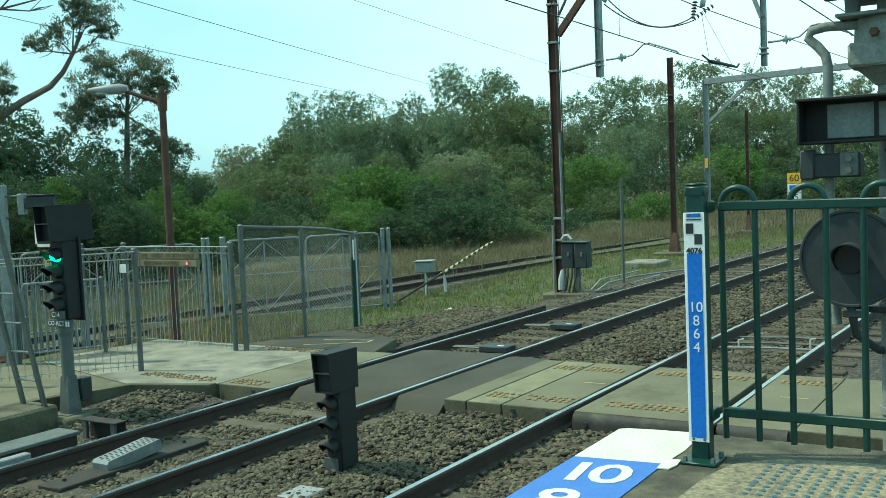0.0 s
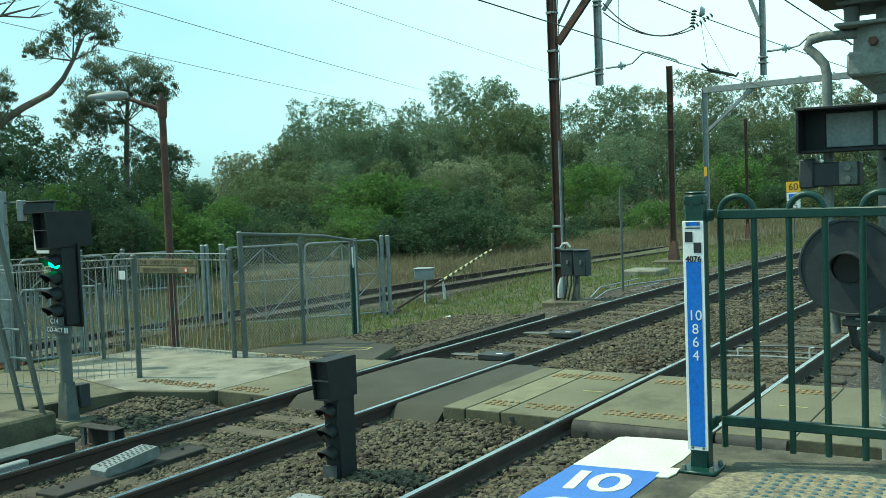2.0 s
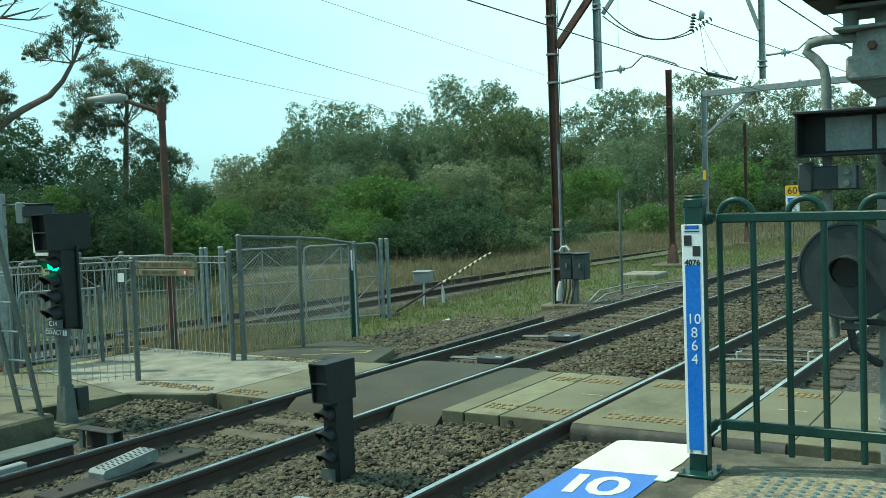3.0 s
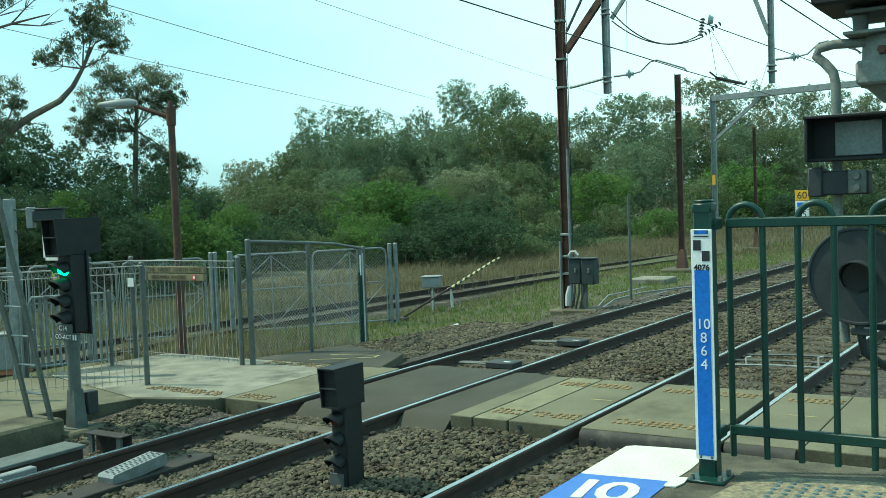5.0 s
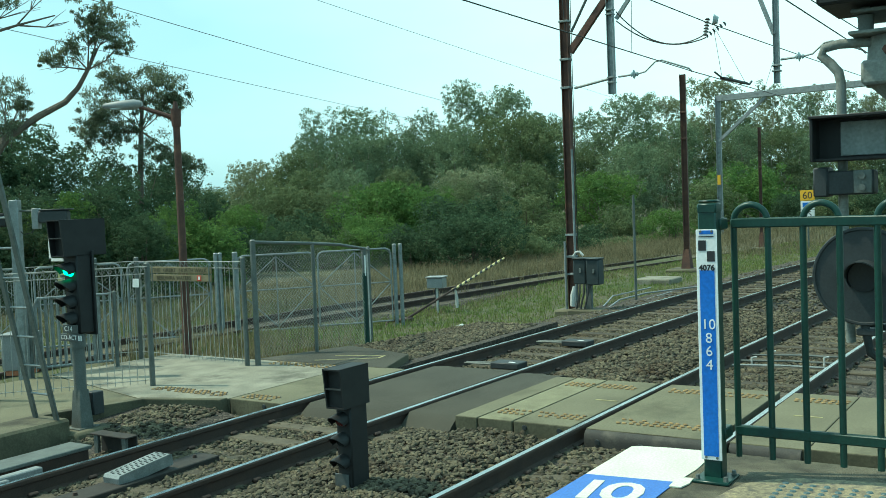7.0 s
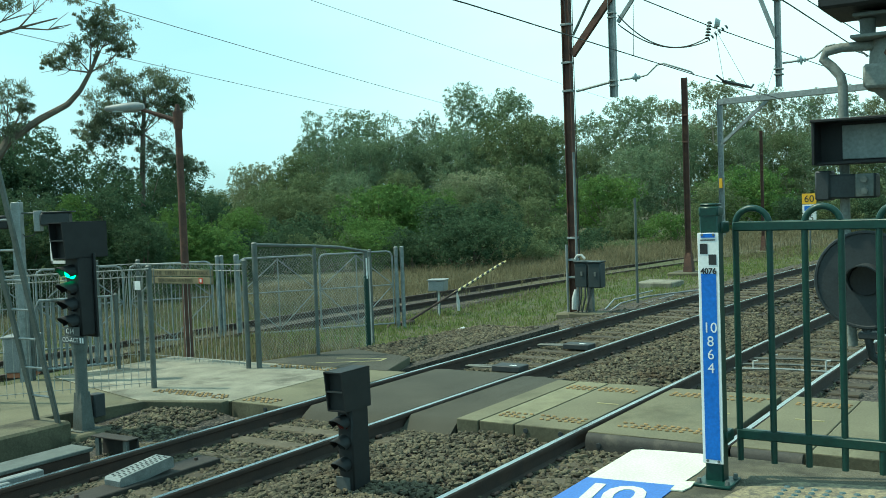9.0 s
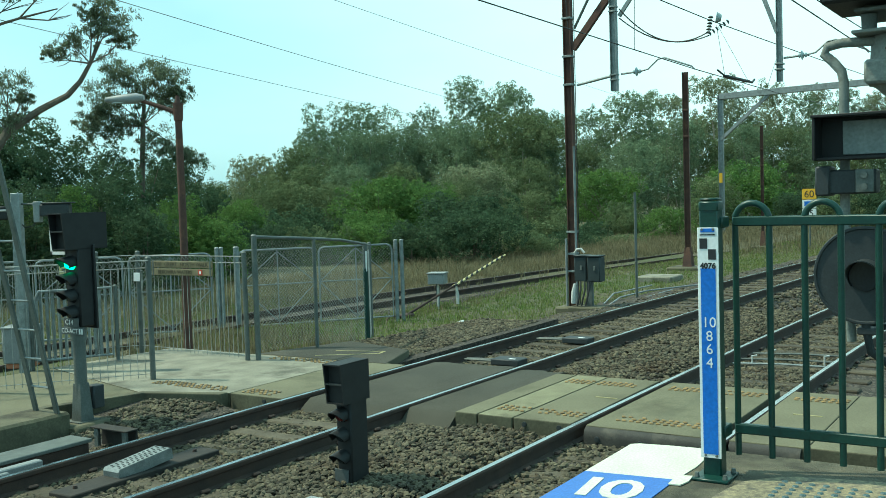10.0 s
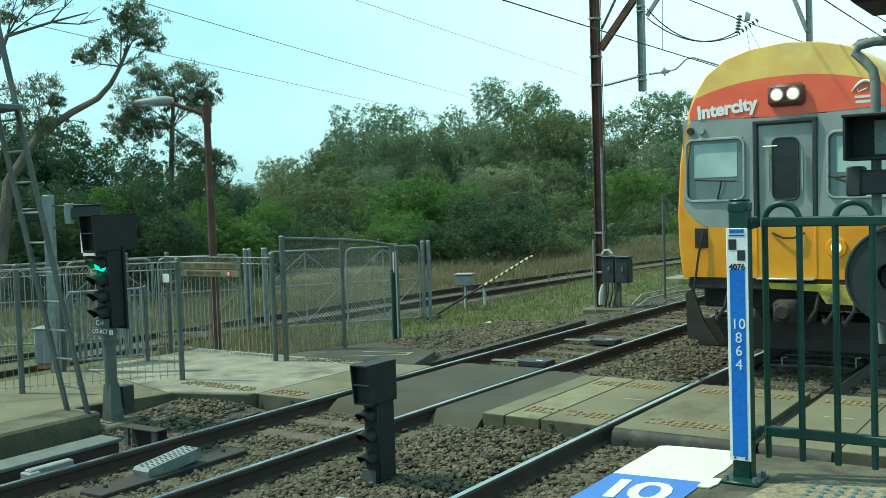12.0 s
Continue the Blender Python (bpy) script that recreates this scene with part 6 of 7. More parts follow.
def speed_sign():
    t = thing("speed_sign", "yellow and white track speed boards on a slim post", "sign")
    x, yc = 43.9, 9.72
    part("post", G().cyl((x + 0.05, yc, -0.5), (x + 0.05, yc, 2.2), 0.04, n=8), M["galvgreen"], t)
    b = part("yellow_board", G().box((x, yc, 2.0), (0.02, 0.58, 0.44), None, 0.004), M["signyellow"], t)
    letters("number", "60", 0.42, M["signblack"], b, axes((x - 0.014, yc, 1.99), (0, -1, 0), (0, 0, 1)), "", 0.001)
    part("blue_board", G().box((x, yc, 1.58), (0.02, 0.56, 0.36), None, 0.004), M["signwhite"], t)
    part("blue_mark", G().box((x - 0.012, yc, 1.60), (0.006, 0.40, 0.20), None, 0.002), M["signblue"], t)
    b = part("white_board", G().box((x, yc, 1.20), (0.02, 0.56, 0.36), None, 0.004), M["signwhite"], t)
    letters("number", "65", 0.36, M["signblack"], b, axes((x - 0.014, yc, 1.19), (0, -1, 0), (0, 0, 1)), "", 0.001)


speed_sign()


# ---- lineside boxes, hoses and track fittings ----
def mast_boxes():
    t = thing("switch_boxes", "two blue-grey switch boxes on a stand beside the mast", "electrical box")
    for i, (x, y) in enumerate(((20.75, 9.55), (20.65, 9.18))):
        b = part("case", G().box((x, y, 0.62), (0.30, 0.30, 0.56), None, 0.02), M["bluegrey"], t)
        part("lid", G().box((x - 0.01, y, 0.92), (0.33, 0.33, 0.03), None, 0.008), M["bluegrey"], b)
        part("latch", G().box((x - 0.16, y - 0.03, 0.65), (0.02, 0.05, 0.1), None, 0.004), M["galvgreen"], b)
    part("stand", G().box((20.7, 9.36, 0.02), (0.10, 0.14, 0.7), None, 0.01), M["galvgreen"], t)
    part("plinth", G().box((20.7, 9.40, -0.33), (0.6, 0.8, 0.22), None, 0.03), M["darkconc"], t)
    for o in (-0.1, 0.0, 0.1):
        part("hose", G().tube([(20.55, 9.42 + o, 0.35), (20.5, 9.40 + o, 0.15), (20.52, 9.50 + o, -0.2)], 0.022, 6), M["cable"], t)
    part("white_bag", G().tube([(20.55, 9.66, 0.3), (20.53, 9.68, 0.1), (20.53, 9.70, -0.15)], [0.03, 0.07, 0.06], 8), M["whitepipe"], t, "white plastic sleeve")
    part("white_coil", G().tube([(20.7, 9.72, 0.98), (20.7, 9.66, 1.06), (20.7, 9.56, 1.07), (20.7, 9.48, 0.98)], 0.03, 8), M["whitepipe"], t)


mast_boxes()


def junction_box():
    t = thing("junction_box", "pale grey lineside junction box on a thin leg", "electrical box")
    x, y = 21.28, 13.83
    part("box", G().box((x, y, 0.27), (0.40, 0.42, 0.26), Matrix.Rotation(0.3, 3, "Z"), 0.015), M["greybox"], t)
    part("lid", G().box((x, y, 0.42), (0.45, 0.47, 0.03), Matrix.Rotation(0.3, 3, "Z"), 0.008), M["greybox"], t)
    part("leg", G().box((x, y, -0.2), (0.05, 0.08, 0.75), None, 0.004), M["galvgreen"], t)
    part("conduit", G().tube([(x - 0.08, y - 0.06, 0.2), (x - 0.1, y - 0.06, -0.55)], 0.025, 8), M["whitepipe"], t)


junction_box()


def boom_barrier():
    t = thing("striped_arm", "raised arm of twin black and yellow striped poles by the siding", "barrier")
    a, b = Vector((19.03, 13.34, -0.42)), Vector((22.69, 12.70, 0.77))
    d = (b - a)
    part("lower_arm", G().tube([a, a + d * 0.52], [0.035, 0.025], 8), M["rust"], t)
    for o in (-0.07, 0.07):
        off = Vector((0, o, -o * 0.4))
        n = 20
        for i in range(n):
            p, q = a + d * (0.46 + 0.54 * i / n) + off, a + d * (0.46 + 0.54 * (i + 1) / n) + off
            part("stripe", G().tube([p, q], 0.024, 8), M["striped" if i % 2 else "signblack"], t)
    part("pivot", G().box(a + Vector((0.1, 0, -0.02)), (0.4, 0.25, 0.16), None, 0.03), M["rust"], t)
    part("lever", G().tube([a, a + Vector((-0.35, 0.15, 0.05)), a + Vector((-0.75, 0.1, -0.2))], 0.03, 6), M["rust"], t)
    m = a + d * 0.5
    part("white_tail", G().tube([m, m + Vector((0.02, -0.02, -0.25)), m + Vector((0.03, -0.02, -0.48))], [0.02, 0.05, 0.04], 6), M["whitepipe"], t)


boom_barrier()
g = G().tube([(15.2, 10.95, -0.36), (15.9, 10.75, -0.30), (16.4, 10.6, -0.28), (16.9, 10.5, -0.24)], 0.045, 8)
solid("orange_hose", g, M["orangepipe"], "orange corrugated conduit lying on the verge", "hose", smooth=True)
g = G().tube([(16.85, 10.52, -0.22), (17.0, 10.46, -0.18)], [0.06, 0.05], 8)
solid("conduit_cap", g, M["whitepipe"], "white plastic cap on the conduit end", "cap", smooth=True)
solid("plastic_disc", G().cyl((15.9, 11.3, -0.38), (15.9, 11.3, -0.34), 0.09, n=12), M["whitepipe"], "small white plastic disc lying on the ground", "disc")
solid("pit_cover", G().box((28.4, 10.6, -0.28), (1.1, 1.1, 0.2), None, 0.03), M["pale"], "pale concrete cable pit cover in the grass", "pit cover")
for k, (pts, r) in enumerate((([(21.6, 9.3, -0.3), (23.0, 9.6, -0.26), (24.5, 9.5, -0.24), (25.6, 8.95, -0.22), (26.0, 8.6, -0.2)], 0.03), ([(21.8, 9.1, -0.3), (23.4, 9.0, -0.26), (24.8, 8.9, -0.22)], 0.025), ([(22.0, 9.6, -0.32), (24.0, 10.2, -0.28), (26.2, 10.0, -0.26)], 0.028))):
    solid("white_hose", G().tube(pts, r * 0.7, 8), M["greybox"], "pale hose lying beside the track", "hose", smooth=True)


def rail_cover():
    t = thing("treadle_cover", "bright perforated aluminium ramp cover between the rails", "cover")
    part("base_plank", G().box((6.20, 7.40, -0.15), (1.75, 0.30, 0.07), None, 0.01), M["traindark"], t, "dark oily base plank")
    tilt = Matrix.Translation((6.20, 7.42, -0.02)) @ Matrix.Rotation(radians(-6.0), 4, "Y")
    out = [(-0.32, -0.095), (0.32, -0.095), (0.32, 0.0), (0.30, 0.015), (-0.30, 0.015), (-0.32, -0.01)]
    place = tilt @ Matrix(((1, 0, 0, 0), (0, 0, -1, 0), (0, 1, 0, 0), (0, 0, 0, 1)))
    part("housing", G().prism(out, -0.105, 0.105, place), M["galv"], t, smooth=False)
    me = G().cyl((0, 0, 0), (0, 0, 0.004), 0.013, 0.013, 8).mesh("tread_hole", M["signalgrey"])
    for i in range(11):
        for j in range(4):
            part("tread_hole", me, None, t, at=tilt @ Matrix.Translation((-0.27 + 0.053 * i + 0.02 * (j % 2), -0.07 + 0.045 * j, 0.0145)))
    for x in (5.5, 6.9):
        part("coach_bolt", G().cyl((x, 7.42, -0.115), (x, 7.42, -0.09), 0.022, 0.018, 6), M["rust"], t)


rail_cover()


def cable_trough():
    t = thing("cable_trough", "galvanised cable trough beside the far track", "cable trough")
    part("cover", G().box((5.55, 8.66, -0.03), (1.95, 0.34, 0.04), None, 0.008), M["galvgreen"], t)
    part("side", G().box((5.55, 8.66, -0.17), (1.9, 0.30, 0.25), None, 0.01), M["rust"], t)


cable_trough()
g = G().box((5.55, 8.30, -0.07), (0.46, 0.10, 0.09), None, 0.01)
g.box((5.34, 8.28, -0.11), (0.12, 0.16, 0.13), None, 0.01)
solid("rail_bracket", g, M["greybox"], "dull galvanised bracket beside the rail", "bracket")


def trestle():
    t = thing("steel_trestle", "dark steel plate on short legs beside the track", "bracket")
    part("top", G().box((6.90, 8.62, 0.0), (0.16, 0.58, 0.016), None, 0.004), M["traindark"], t)
    for y in (8.40, 8.84):
        part("leg", G().box((6.86, y, -0.16), (0.04, 0.06, 0.30), None, 0.004), M["galvgreen"], t)
    part("back_plate", G().box((6.97, 8.62, -0.15), (0.02, 0.56, 0.28), None, 0.004), M["traindark"], t)


trestle()
for x in (12.75, 15.05):
    t = thing("track_detector", "dark flat detector box with rods between the rails", "track fitting", group="track detectors")
    part("case", G().box((x - 0.05, far_line(x) - 0.12, -0.09), (0.30, 0.46, 0.09), None, 0.012), M["signalgrey"], t)
    g = G().tube([(x + 0.05, far_line(x) + 0.12, -0.09), (x + 0.05, far_line(x) + 0.66, -0.11)], 0.016, 6)
    g.tube([(x - 0.10, far_line(x) + 0.12, -0.09), (x - 0.02, far_line(x) + 0.66, -0.11)], 0.016, 6)
    part("rod", g, M["galvgreen"], t)
    part("label_mark", G().box((x - 0.1, far_line(x) - 0.2, -0.043), (0.05, 0.1, 0.003)), M["signwhite"], t)
t = thing("point_rods", "pale worn rods and clamps across the near track", "track fitting")
for x, m_ in ((13.95, "galv"), (14.35, "galvgreen"), (14.9, "galvgreen")):
    part("rod", G().tube([(x, near_line(x) + 0.66, -0.13), (x + 0.1, near_line(x), -0.12), (x + 0.15, near_line(x) - 0.66, -0.13)], 0.016, 6), M[m_], t)
for x, y in ((14.0, 0.40), (14.3, -0.50), (14.6, 0.30)):
    part("clamp", G().tube([(x, near_line(x) + y, -0.15), (x, near_line(x) + y, -0.02), (x + 0.06, near_line(x) + y - 0.05, -0.02)], 0.014, 6), M["whitepipe"], t)


# ---- the train ----
def train():
    """Nose at x = 0 looking along -x, rail tops at z = 0."""
    t = thing("train", "yellow, red and grey intercity diesel train with lit headlights", "train", pose(12.9, near_line(12.9), 0))

    # body shell: the side outline shrinks a little towards the nose
    prof = [(1.40, 1.16), (1.45, 1.60), (1.455, 2.05), (1.42, 2.70), (1.34, 3.25), (1.22, 3.60), (1.06, 3.84), (0.80, 4.03), (0.45, 4.13), (0.0, 4.17)]
    ring = [(y, z) for y, z in prof] + [(-y, z) for y, z in reversed(prof[:-1])]
    n = len(ring)
    secs = [(0.0, 0.965, 0.0), (0.035, 0.985, 0.0), (0.12, 1.0, 0.0), (0.6, 1.0, 0.0), (25.0, 1.0, 0.0)]

    def rake(z):
        return 0.0 if z < 2.0 else 0.035 * (z - 2.0) + 0.045 * max(0.0, z - 3.2) ** 1.5

    vs, fs, mi = [], [], []
    for x, k, _ in secs:
        for y, z in ring:
            zz = 1.16 + (z - 1.16) * (0.99 if k < 0.97 else 1.0)
            vs.append((x + (rake(z) if x < 0.5 else 0), y * k, zz))
    for i in range(len(secs) - 1):
        for j in range(n - 1):
            fs.append((i * n + j, i * n + j + 1, (i + 1) * n + j + 1, (i + 1) * n + j))
            zm = (ring[j][1] + ring[j + 1][1]) / 2
            mi.append(0 if zm < 1.85 else (2 if zm > 3.5 else (1 if i > 2 else 0)))
    g = G()
    g.add(vs, fs)
    g.add([vs[(len(secs) - 1) * n + j] for j in range(n)], [tuple(range(n))])
    g.mi = mi + [1]
    part("body_shell", g, [M["trainyellow"], M["traingrey"], M["trainroof"]], t, "yellow sided body with a cream roof")

    # the front wall in bands, each a closed sheet just inside the shell
    def half(z):
        for (y0, z0), (y1, z1) in zip(prof[:-1], prof[1:]):
            if z0 <= z <= z1:
                return (y0 + (y1 - y0) * (z - z0) / (z1 - z0)) * 0.965
        return prof[0][0] * 0.965

    def sheet(outline, x0, m, name, label, holes=()):
        """A front panel: columns of quads from a lower to an upper edge line."""
        g = G()
        v, f = [], []
        for y, za, zb in outline:
            for k in range(9):
                z = za + (zb - za) * k / 8
                v.append((x0 + rake(z), y, z))
        for i in range(len(outline) - 1):
            for k in range(8):
                f.append((i * 9 + k, (i + 1) * 9 + k, (i + 1) * 9 + k + 1, i * 9 + k + 1))
        g.add(v, f)
        return part(name, g, m, t, label, fix=True)

    def edge_cols(y_list, lo, hi):
        return [(y, lo(y), hi(y)) for y in y_list]

    def top_at(y):
        y = min(abs(y) / 0.965, 1.4549)
        pr = prof[2:]
        for (y0, z0), (y1, z1) in zip(pr[:-1], pr[1:]):
            if y1 <= y <= y0:
                return z0 + (z1 - z0) * (y0 - y) / max(y0 - y1, 1e-6)
        return 4.17

    ys = [1.40 * math.sin(math.pi / 2 * i / 18) for i in range(-18, 19)]
    part("front_wall", G().prism([(-1.34, 1.17), (1.34, 1.17), (1.39, 1.6), (1.40, 2.05), (1.36, 2.7), (1.29, 3.2), (1.17, 3.55), (1.02, 3.8), (0.76, 3.99), (0.43, 4.09), (-0.43, 4.09), (-0.76, 3.99), (-1.02, 3.8), (-1.17, 3.55), (-1.29, 3.2), (-1.36, 2.7), (-1.40, 2.05), (-1.39, 1.6)], 0.24, 0.30, Matrix(((0, 0, 1, 0), (1, 0, 0, 0), (0, 1, 0, 0), (0, 0, 0, 1)))), M["traindark"], t, "dark inner front wall")
    # rounded nose edge between the sides and the front
    v, f, mi2 = [], [], []
    for k, dx in ((0.966, 0.0), (0.94, -0.004), (0.905, 0.004)):
        v += [(rake(z) + dx, y * k, 1.16 + (z - 1.16) * (0.99 if k > 0.95 else 0.985)) for y, z in ring]
    for r_ in range(2):
        for j in range(n - 1):
            f.append((r_ * n + j, r_ * n + j + 1, (r_ + 1) * n + j + 1, (r_ + 1) * n + j))
            mi2.append(1 if (ring[j][1] + ring[j + 1][1]) / 2 > 3.4 else 0)
    g = G().add(v, f)
    g.mi = mi2
    part("nose_edge", g, [M["trainyellow"], M["trainroof"]], t, "rounded yellow nose edge")
    # lower yellow apron
    sheet([(y, 1.18, 1.84) for y in [1.355 * i / 10 for i in range(-10, 11)]], -0.002, M["trainyellow"], "apron", "yellow front apron")
    # grey cab band with curved lower corners, split round the windows and door
    def grey_low(y):
        e = max(0.0, abs(y) - 1.02) / 0.33
        return 1.84 + 0.30 * e ** 1.6
    for a, b in ((1.30, 1.345), (-1.345, -1.30)):
        sheet([(y, max(1.84, grey_low(y)), 3.26) for y in (a, (a + b) / 2, b)], 0.0, M["traingrey"], "cab_corner", "grey cab front")
    corner = [(y, 1.84, grey_low(y)) for y in [1.02 + 0.335 * i / 8 for i in range(9)]]
    sheet(corner, -0.001, M["trainyellow"], "corner_fillet", "yellow curved corner")
    sheet([(-y, a, b) for y, a, b in corner], -0.001, M["trainyellow"], "corner_fillet", "yellow curved corner")
    WL = (0.52, 1.30, 2.19, 3.00)
    for s in (1, -1):
        y0, y1, z0, z1 = WL
        lo = [(s * (y0 + (y1 - y0) * i / 8)) for i in range(9)]
        sheet([(y, grey_low(y), z0) for y in lo], 0.0, M["traingrey"], "cab_front", "grey cab front below the window")
        sheet([(y, z1, 3.24 + 0.03 * abs(y)) for y in lo], 0.0, M["traingrey"], "cab_front", "grey cab front above the window")
        sheet([(s * y, 1.84, 3.24) for y in (0.40, 0.46, 0.52)], 0.0, M["traingrey"], "cab_pillar", "grey pillar")
        # window: rim, glass, blind, wiper
        def rr(a0, a1, b0, b1, r, x):
            pts = []
            for cy, cz, st in ((a1 - r, b1 - r, 0), (a0 + r, b1 - r, 1), (a0 + r, b0 + r, 2), (a1 - r, b0 + r, 3)):
                for q in range(5):
                    an = math.pi / 2 * (st + q / 4)
                    z = cz + r * math.sin(an)
                    pts.append((x + rake(z), s * (cy + r * math.cos(an)), z))
            return pts
        rim = rr(y0, y1, z0, z1, 0.10, -0.012)
        w = part("cab_window", G().add([(p[0] + 0.035, p[1], p[2]) for p in rim] + [(0.05 + p[0], p[1], p[2]) for p in rim], [tuple(range(20)), tuple(range(20, 40))] + [(i, (i + 1) % 20, 20 + (i + 1) % 20, 20 + i) for i in range(20)]), M["trainglass"], t, "cab window with pale reflections")
        part("window_rim", G().tube(rim + [rim[0]], 0.019, 6, caps=False), M["trainseal"], w, "pale riveted window rim")
        part("corner_plate", G().add([(0.006 + rake(z), s * y, z) for y, z in ((y0, z0), (y1, z0), (y1, z1), (y0, z1))] + [(p[0] + 0.014, p[1], p[2]) for p in rim], [tuple([0] + [4 + (10 + q) for q in range(5)]), tuple([1] + [4 + (15 + q) for q in range(5)]), tuple([2] + [4 + q for q in range(5)]), tuple([3] + [4 + (5 + q) for q in range(5)])]), M["traingrey"], w)
        part("blind", G().add([(0.018 + rake(z), s * y, z) for y, z in ((y0 + 0.10, 2.50), (y1 - 0.10, 2.50), (y1 - 0.10, z1 - 0.06), (y0 + 0.10, z1 - 0.06))], [(0, 1, 2, 3)]), M["blind"], w, "pale half-drawn blind")
        part("wiper", G().tube([(-0.03 + rake(2.9), s * (y0 + 0.36), 2.18), (-0.05, s * (y0 + 0.30), 2.35), (-0.045, s * (y0 + 0.02 if s < 0 else y0 + 0.28), 2.46)], 0.012, 6).tube([(-0.04, s * (y0 + 0.10), 2.44), (-0.04, s * (y1 - 0.14), 2.47)], 0.012, 6), M["traindark"], w, "black wiper")
        # marker lamps and low lights
        for dy, m_ in ((1.23, "lens"), (1.08, "trainseal")):
            part("marker_lamp", G().cyl((0.03, s * dy, 3.12), (-0.005, s * dy, 3.12), 0.05, 0.045, 14), M[m_], t, "small round marker lamp")
        ll = part("low_light", G().cyl((0.0, s * 0.62, 1.575), (-0.04, s * 0.62, 1.575), 0.13, 0.115, 20), M["trainyellow"], t, "round yellow light housing")
        part("lit_lens", G().cyl((-0.035, s * 0.62, 1.575), (-0.05, s * 0.62, 1.575), 0.065, 0.06, 16), M["headlight"], ll, "glowing lamp")
        g = G().box((-0.004, s * 1.10, 1.70), (0.012, 0.18, 0.26), None, 0.003)
        part("step_recess", g, M["traindark"], t, "foot step recess")
        part("grab_rod", G().tube([(-0.03, s * 1.06, 1.80), (-0.06, s * 1.12, 1.5), (-0.05, s * 1.20, 1.02)], 0.016, 6), M["traindark"], t, "dark hanging rod")
    place = Matrix(((0, 0, 1, 0), (1, 0, 0, 0), (0, 1, 0, 0), (0, 0, 0, 1)))
    # door in the middle
    g = G()
    g.span(-0.01, 0.05, 0.34, 0.40, 1.84, 3.18, 0.015)
    g.span(-0.01, 0.05, -0.40, -0.34, 1.84, 3.18, 0.015)
    g.span(-0.01, 0.07, -0.40, 0.40, 3.14, 3.20, 0.015)
    d = part("door_frame", g, M["signalgrey"], t, "grey front door frame")
    sheet([(y, 3.20, 3.24) for y in (-0.40, 0.0, 0.40)], 0.0, M["traingrey"], "cab_front", "grey cab front over the door")
    dl = part("front_door", G().span(0.03, 0.07, -0.34, 0.34, 1.80, 3.14, 0.01), M["traingrey"], t, "grey gangway door with a narrow window")
    def rounded(y0, y1, z0, z1, r):
        return [(cy + r * math.cos(math.pi / 2 * (q + k / 5)), cz + r * math.sin(math.pi / 2 * (q + k / 5))) for q, (cy, cz) in enumerate(((y1 - r, z1 - r), (y0 + r, z1 - r), (y0 + r, z0 + r), (y1 - r, z0 + r))) for k in range(6)]
    dw = part("door_window", G().prism(rounded(-0.155, 0.145, 2.19, 2.95, 0.07), 0.018, 0.034, place), M["lens"], dl, "dark narrow window", smooth=False)
    rim = [(0.018, y, z) for y, z in rounded(-0.165, 0.155, 2.18, 2.96, 0.08)]
    part("window_seal", G().tube(rim + [rim[0]], 0.012, 6, caps=False), M["signalgrey"], dw, "black rubber seal")
    for y in (-0.22, 0.20):
        part("handrail", G().tube([(0.0, y, 2.3), (0.0, y, 2.8)], 0.014, 6), M["trainseal"], dl)
    part("door_hook", G().tube([(0.0, 0.26, 2.86), (-0.02, 0.26, 2.86), (-0.02, 0.08, 2.86)], 0.012, 6), M["trainseal"], dl)
    # red band and headlights
    def red_hi(y):
        return 3.745 - 0.19 * (abs(y) / 1.16) ** 2.2
    yr = [1.245 * i / 16 for i in range(-16, 17)]
    sheet([(y, 3.235 + 0.03 * abs(y), max(3.30, min(red_hi(y), top_at(y) - 0.02))) for y in yr], -0.003, M["trainred"], "red_band", "orange-red band over the cab")
    sheet([(y, max(3.30, min(red_hi(y), top_at(y) - 0.02)), max(3.31, top_at(y) - 0.012)) for y in yr], 0.0, M["trainroof"], "roof_front", "cream yellow roof front")
    hb = part("headlight_box", G().box((0.02, -0.03, 3.50), (0.10, 0.46, 0.28), None, 0.045), M["lampred"], t, "dark red headlight surround")
    for y in (0.07, -0.13):
        hl = part("headlight", G().cyl((-0.03, y, 3.50), (-0.045, y, 3.50), 0.090, 0.082, 20), M["trainseal"], hb, "round lamp with a bright reflector")
        part("lit_bulb", G().cyl((-0.045, y, 3.50), (-0.052, y, 3.50), 0.070, 0.055, 18), M["headlight"], hl, "glowing lamp")
    a = math.atan(0.06)
    letters("lettering", "Intercity", 0.235, M["signwhite"], t, axes((0.039, 0.745, 3.385), (0.0, -1, 0.10), (0.066, 0.0, 1)), "white sloping service name", 0.0008, bold=0.010)
    g = G()
    pts = [(0.05, -0.80 - 0.32 * i / 10, 3.47 + 0.12 * math.sin(math.pi * i / 10)) for i in range(11)]
    g.tube(pts, [0.004 + 0.018 * math.sin(math.pi * i / 10) for i in range(11)], 6)
    g.tube([(0.05, -0.80, 3.47), (0.05, -0.86, 3.53), (0.05, -0.88, 3.46), (0.05, -0.98, 3.50)], 0.006, 5)
    g.span(0.044, 0.05, -1.12, -0.84, 3.385, 3.415)
    g.span(0.044, 0.05, -1.12, -0.85, 3.325, 3.355)
    part("emblem", g, M["signwhite"], t, "white curved emblem over two plain bars")
    # underframe, coupler, wheels
    part("headstock", G().span(0.02, 0.25, -1.30, 1.30, 1.02, 1.19, 0.02), M["traindark"], t, "grimy dark buffer beam")
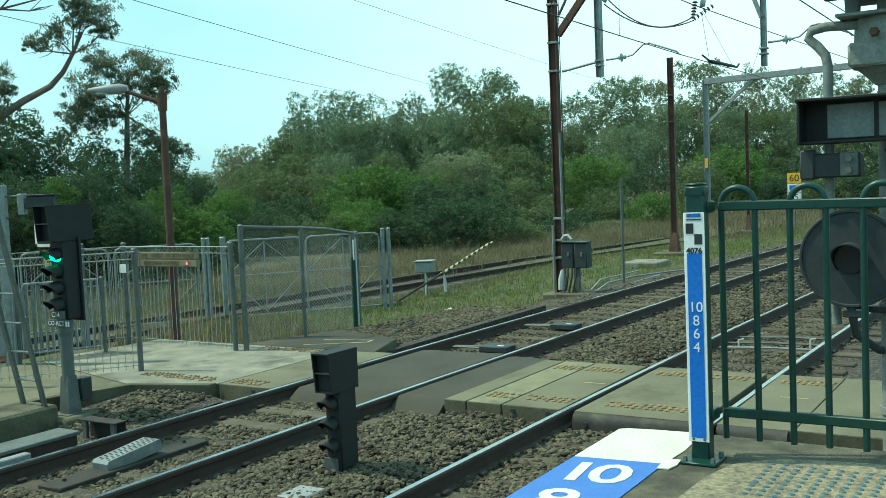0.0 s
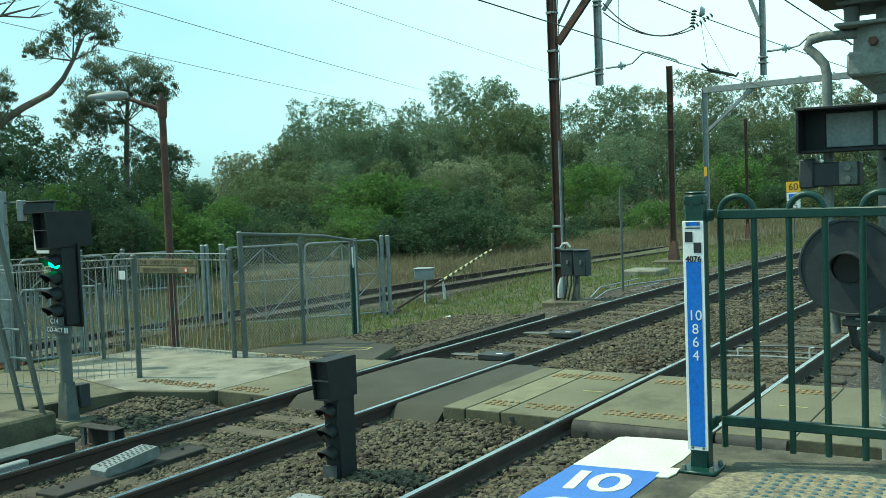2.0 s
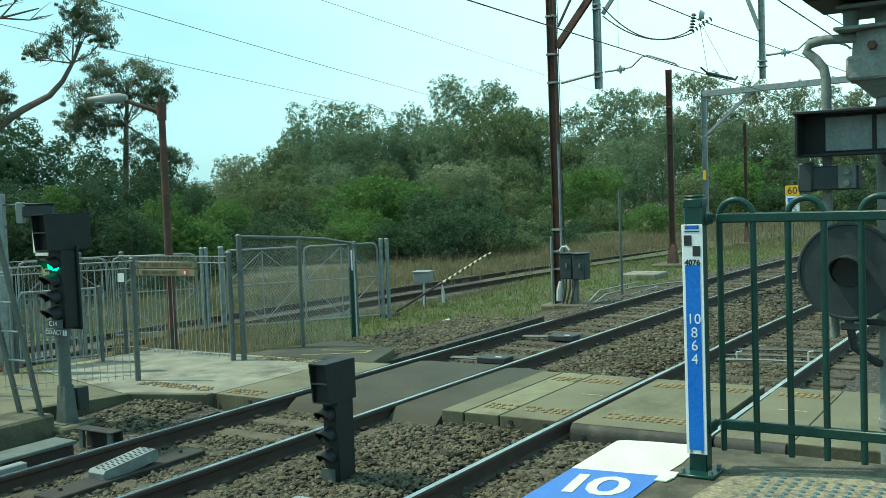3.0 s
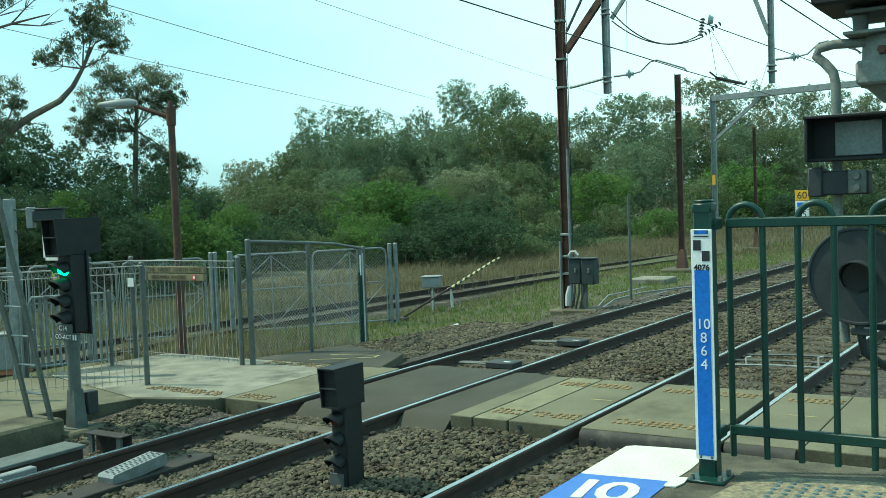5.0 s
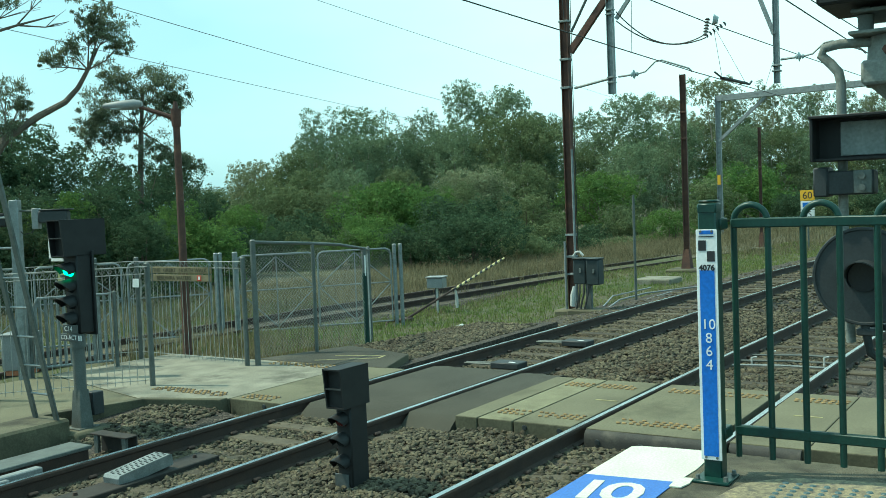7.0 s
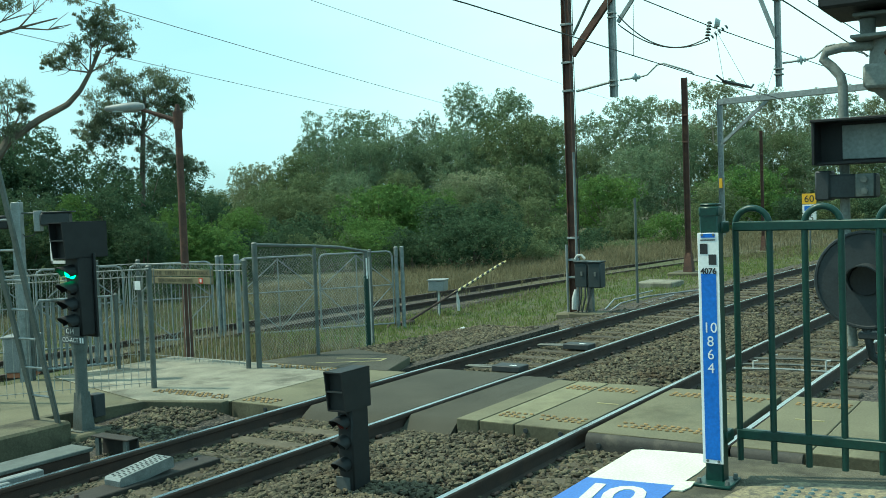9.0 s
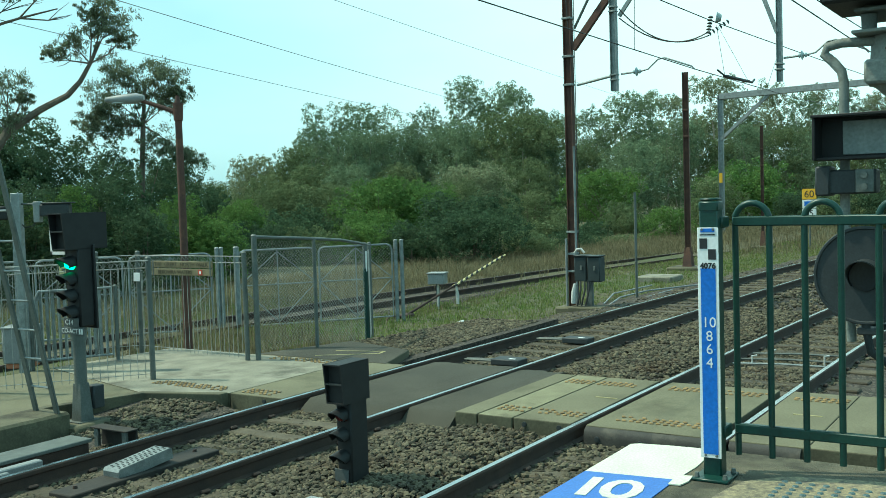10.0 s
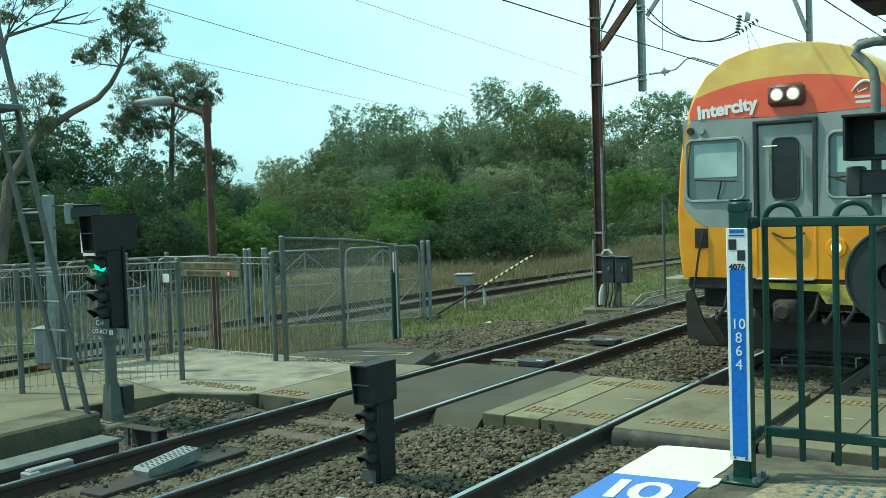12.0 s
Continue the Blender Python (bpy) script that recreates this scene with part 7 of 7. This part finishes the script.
    part("yellow_bumper", G().prism([(0.22, 1.13), (0.18, 1.05), (-0.40, 1.03), (-0.50, 0.88), (-0.92, 0.87), (-0.92, 1.11)], -0.06, 0.2, place), M["wornyellow"], t, "scuffed yellow gangway foot", smooth=False)
    part("foot_step", G().span(-0.10, 0.1, -0.36, 0.36, 1.165, 1.19, 0.008), M["trainseal"], t, "worn bright step edge")
    for y in (0.37, -0.37):
        part("apron_rib", G().span(-0.012, 0.02, y - 0.012, y + 0.012, 1.20, 1.83, 0.004), M["trainyellow"], t, "raised yellow rib")
    part("underframe", G().span(0.3, 24.5, -1.2, 1.2, 0.75, 1.17, 0.03), M["traindark"], t)
    g = G()
    g.span(0.25, 0.30, -1.28, 1.28, 0.22, 0.62, 0.02)
    g.prism([(1.34, 0.34), (1.36, 0.95), (1.26, 1.02), (1.12, 0.60), (0.92, 0.30)], 0.05, 0.09, Matrix(((0, 0, 1, 0), (1, 0, 0, 0), (0, 1, 0, 0), (0, 0, 0, 1))))
    part("rail_guard", g, M["traindark"], t, "dark obstacle guard")
    cp = part("coupler", G().span(-0.22, 0.4, -0.16, 0.12, 0.62, 0.92, 0.04).cyl((-0.22, -0.02, 0.78), (-0.3, -0.02, 0.78), 0.12, 0.08, 12), M["traindark"], t, "dark automatic coupler")
    for y in (0.75, 0.55, -0.4, -0.62, -0.85):
        part("brake_hose", G().tube([(0.0, y, 1.0), (-0.10, y + 0.02, 0.8), (-0.06, y + 0.14, 0.62), (0.1, y + 0.2, 0.7)], 0.026, 6), M["traindark"], t, "hanging brake hose")
    part("air_tank", G().cyl((0.5, 0.25, 0.72), (0.5, -0.2, 0.72), 0.17, n=14), M["signalgrey"], t)
    part("cable_loop", G().tube([(-0.02, 0.16, 1.76), (-0.05, 0.02, 1.70), (-0.05, -0.12, 1.70), (-0.02, -0.24, 1.76)], 0.014, 6), M["traindark"], t)
    wh = []
    for xw in (2.2, 4.6, 19.8, 22.2):
        w = part("wheelset", G().cyl((0, -0.80, 0), (0, -0.68, 0), 0.43, n=28).cyl((0, 0.68, 0), (0, 0.80, 0), 0.43, n=28).cyl((0, -0.70, 0), (0, 0.70, 0), 0.08, n=12), M["traindark"], t, "steel wheels on an axle", at=pose(xw, 0, 0.43))
        part("axle_box", G().box((0, 1.0, 0), (0.3, 0.2, 0.3), None, 0.03), M["traindark"], w)
        part("axle_box", G().box((0, -1.0, 0), (0.3, 0.2, 0.3), None, 0.03), M["traindark"], w)
        wh.append((w, xw))
    for i in range(7):
        for s in (-1, 1):
            part("side_window", G().span(3.4 + 2.9 * i, 5.4 + 2.9 * i, s * 1.415, s * 1.465, 2.15, 2.85, 0.03), M["trainglass"], t, "dark saloon window")
    return t, wh


TRAIN, WHEELS = train()


def motions():
    # the train comes round the bend towards the crossing
    seq = ((0.0, 180.0), (2.0, 151.2), (4.0, 122.8), (6.0, 94.6), (8.0, 67.0), (9.0, 53.3), (10.0, 39.8), (10.6, 31.8), (11.0, 26.6), (11.2, 24.0), (11.4, 21.45), (11.6, 18.8), (11.8, 16.0), (12.0, 12.9))
    rows = []
    for t, x in seq:
        d = -0.0036 * max(x - 8.0, 0.0)
        rows.append((t, pose(x, near_line(x), 0, 0, 0, math.degrees(math.atan(d)) * 0.9)))
    walk(TRAIN, rows)


motions()
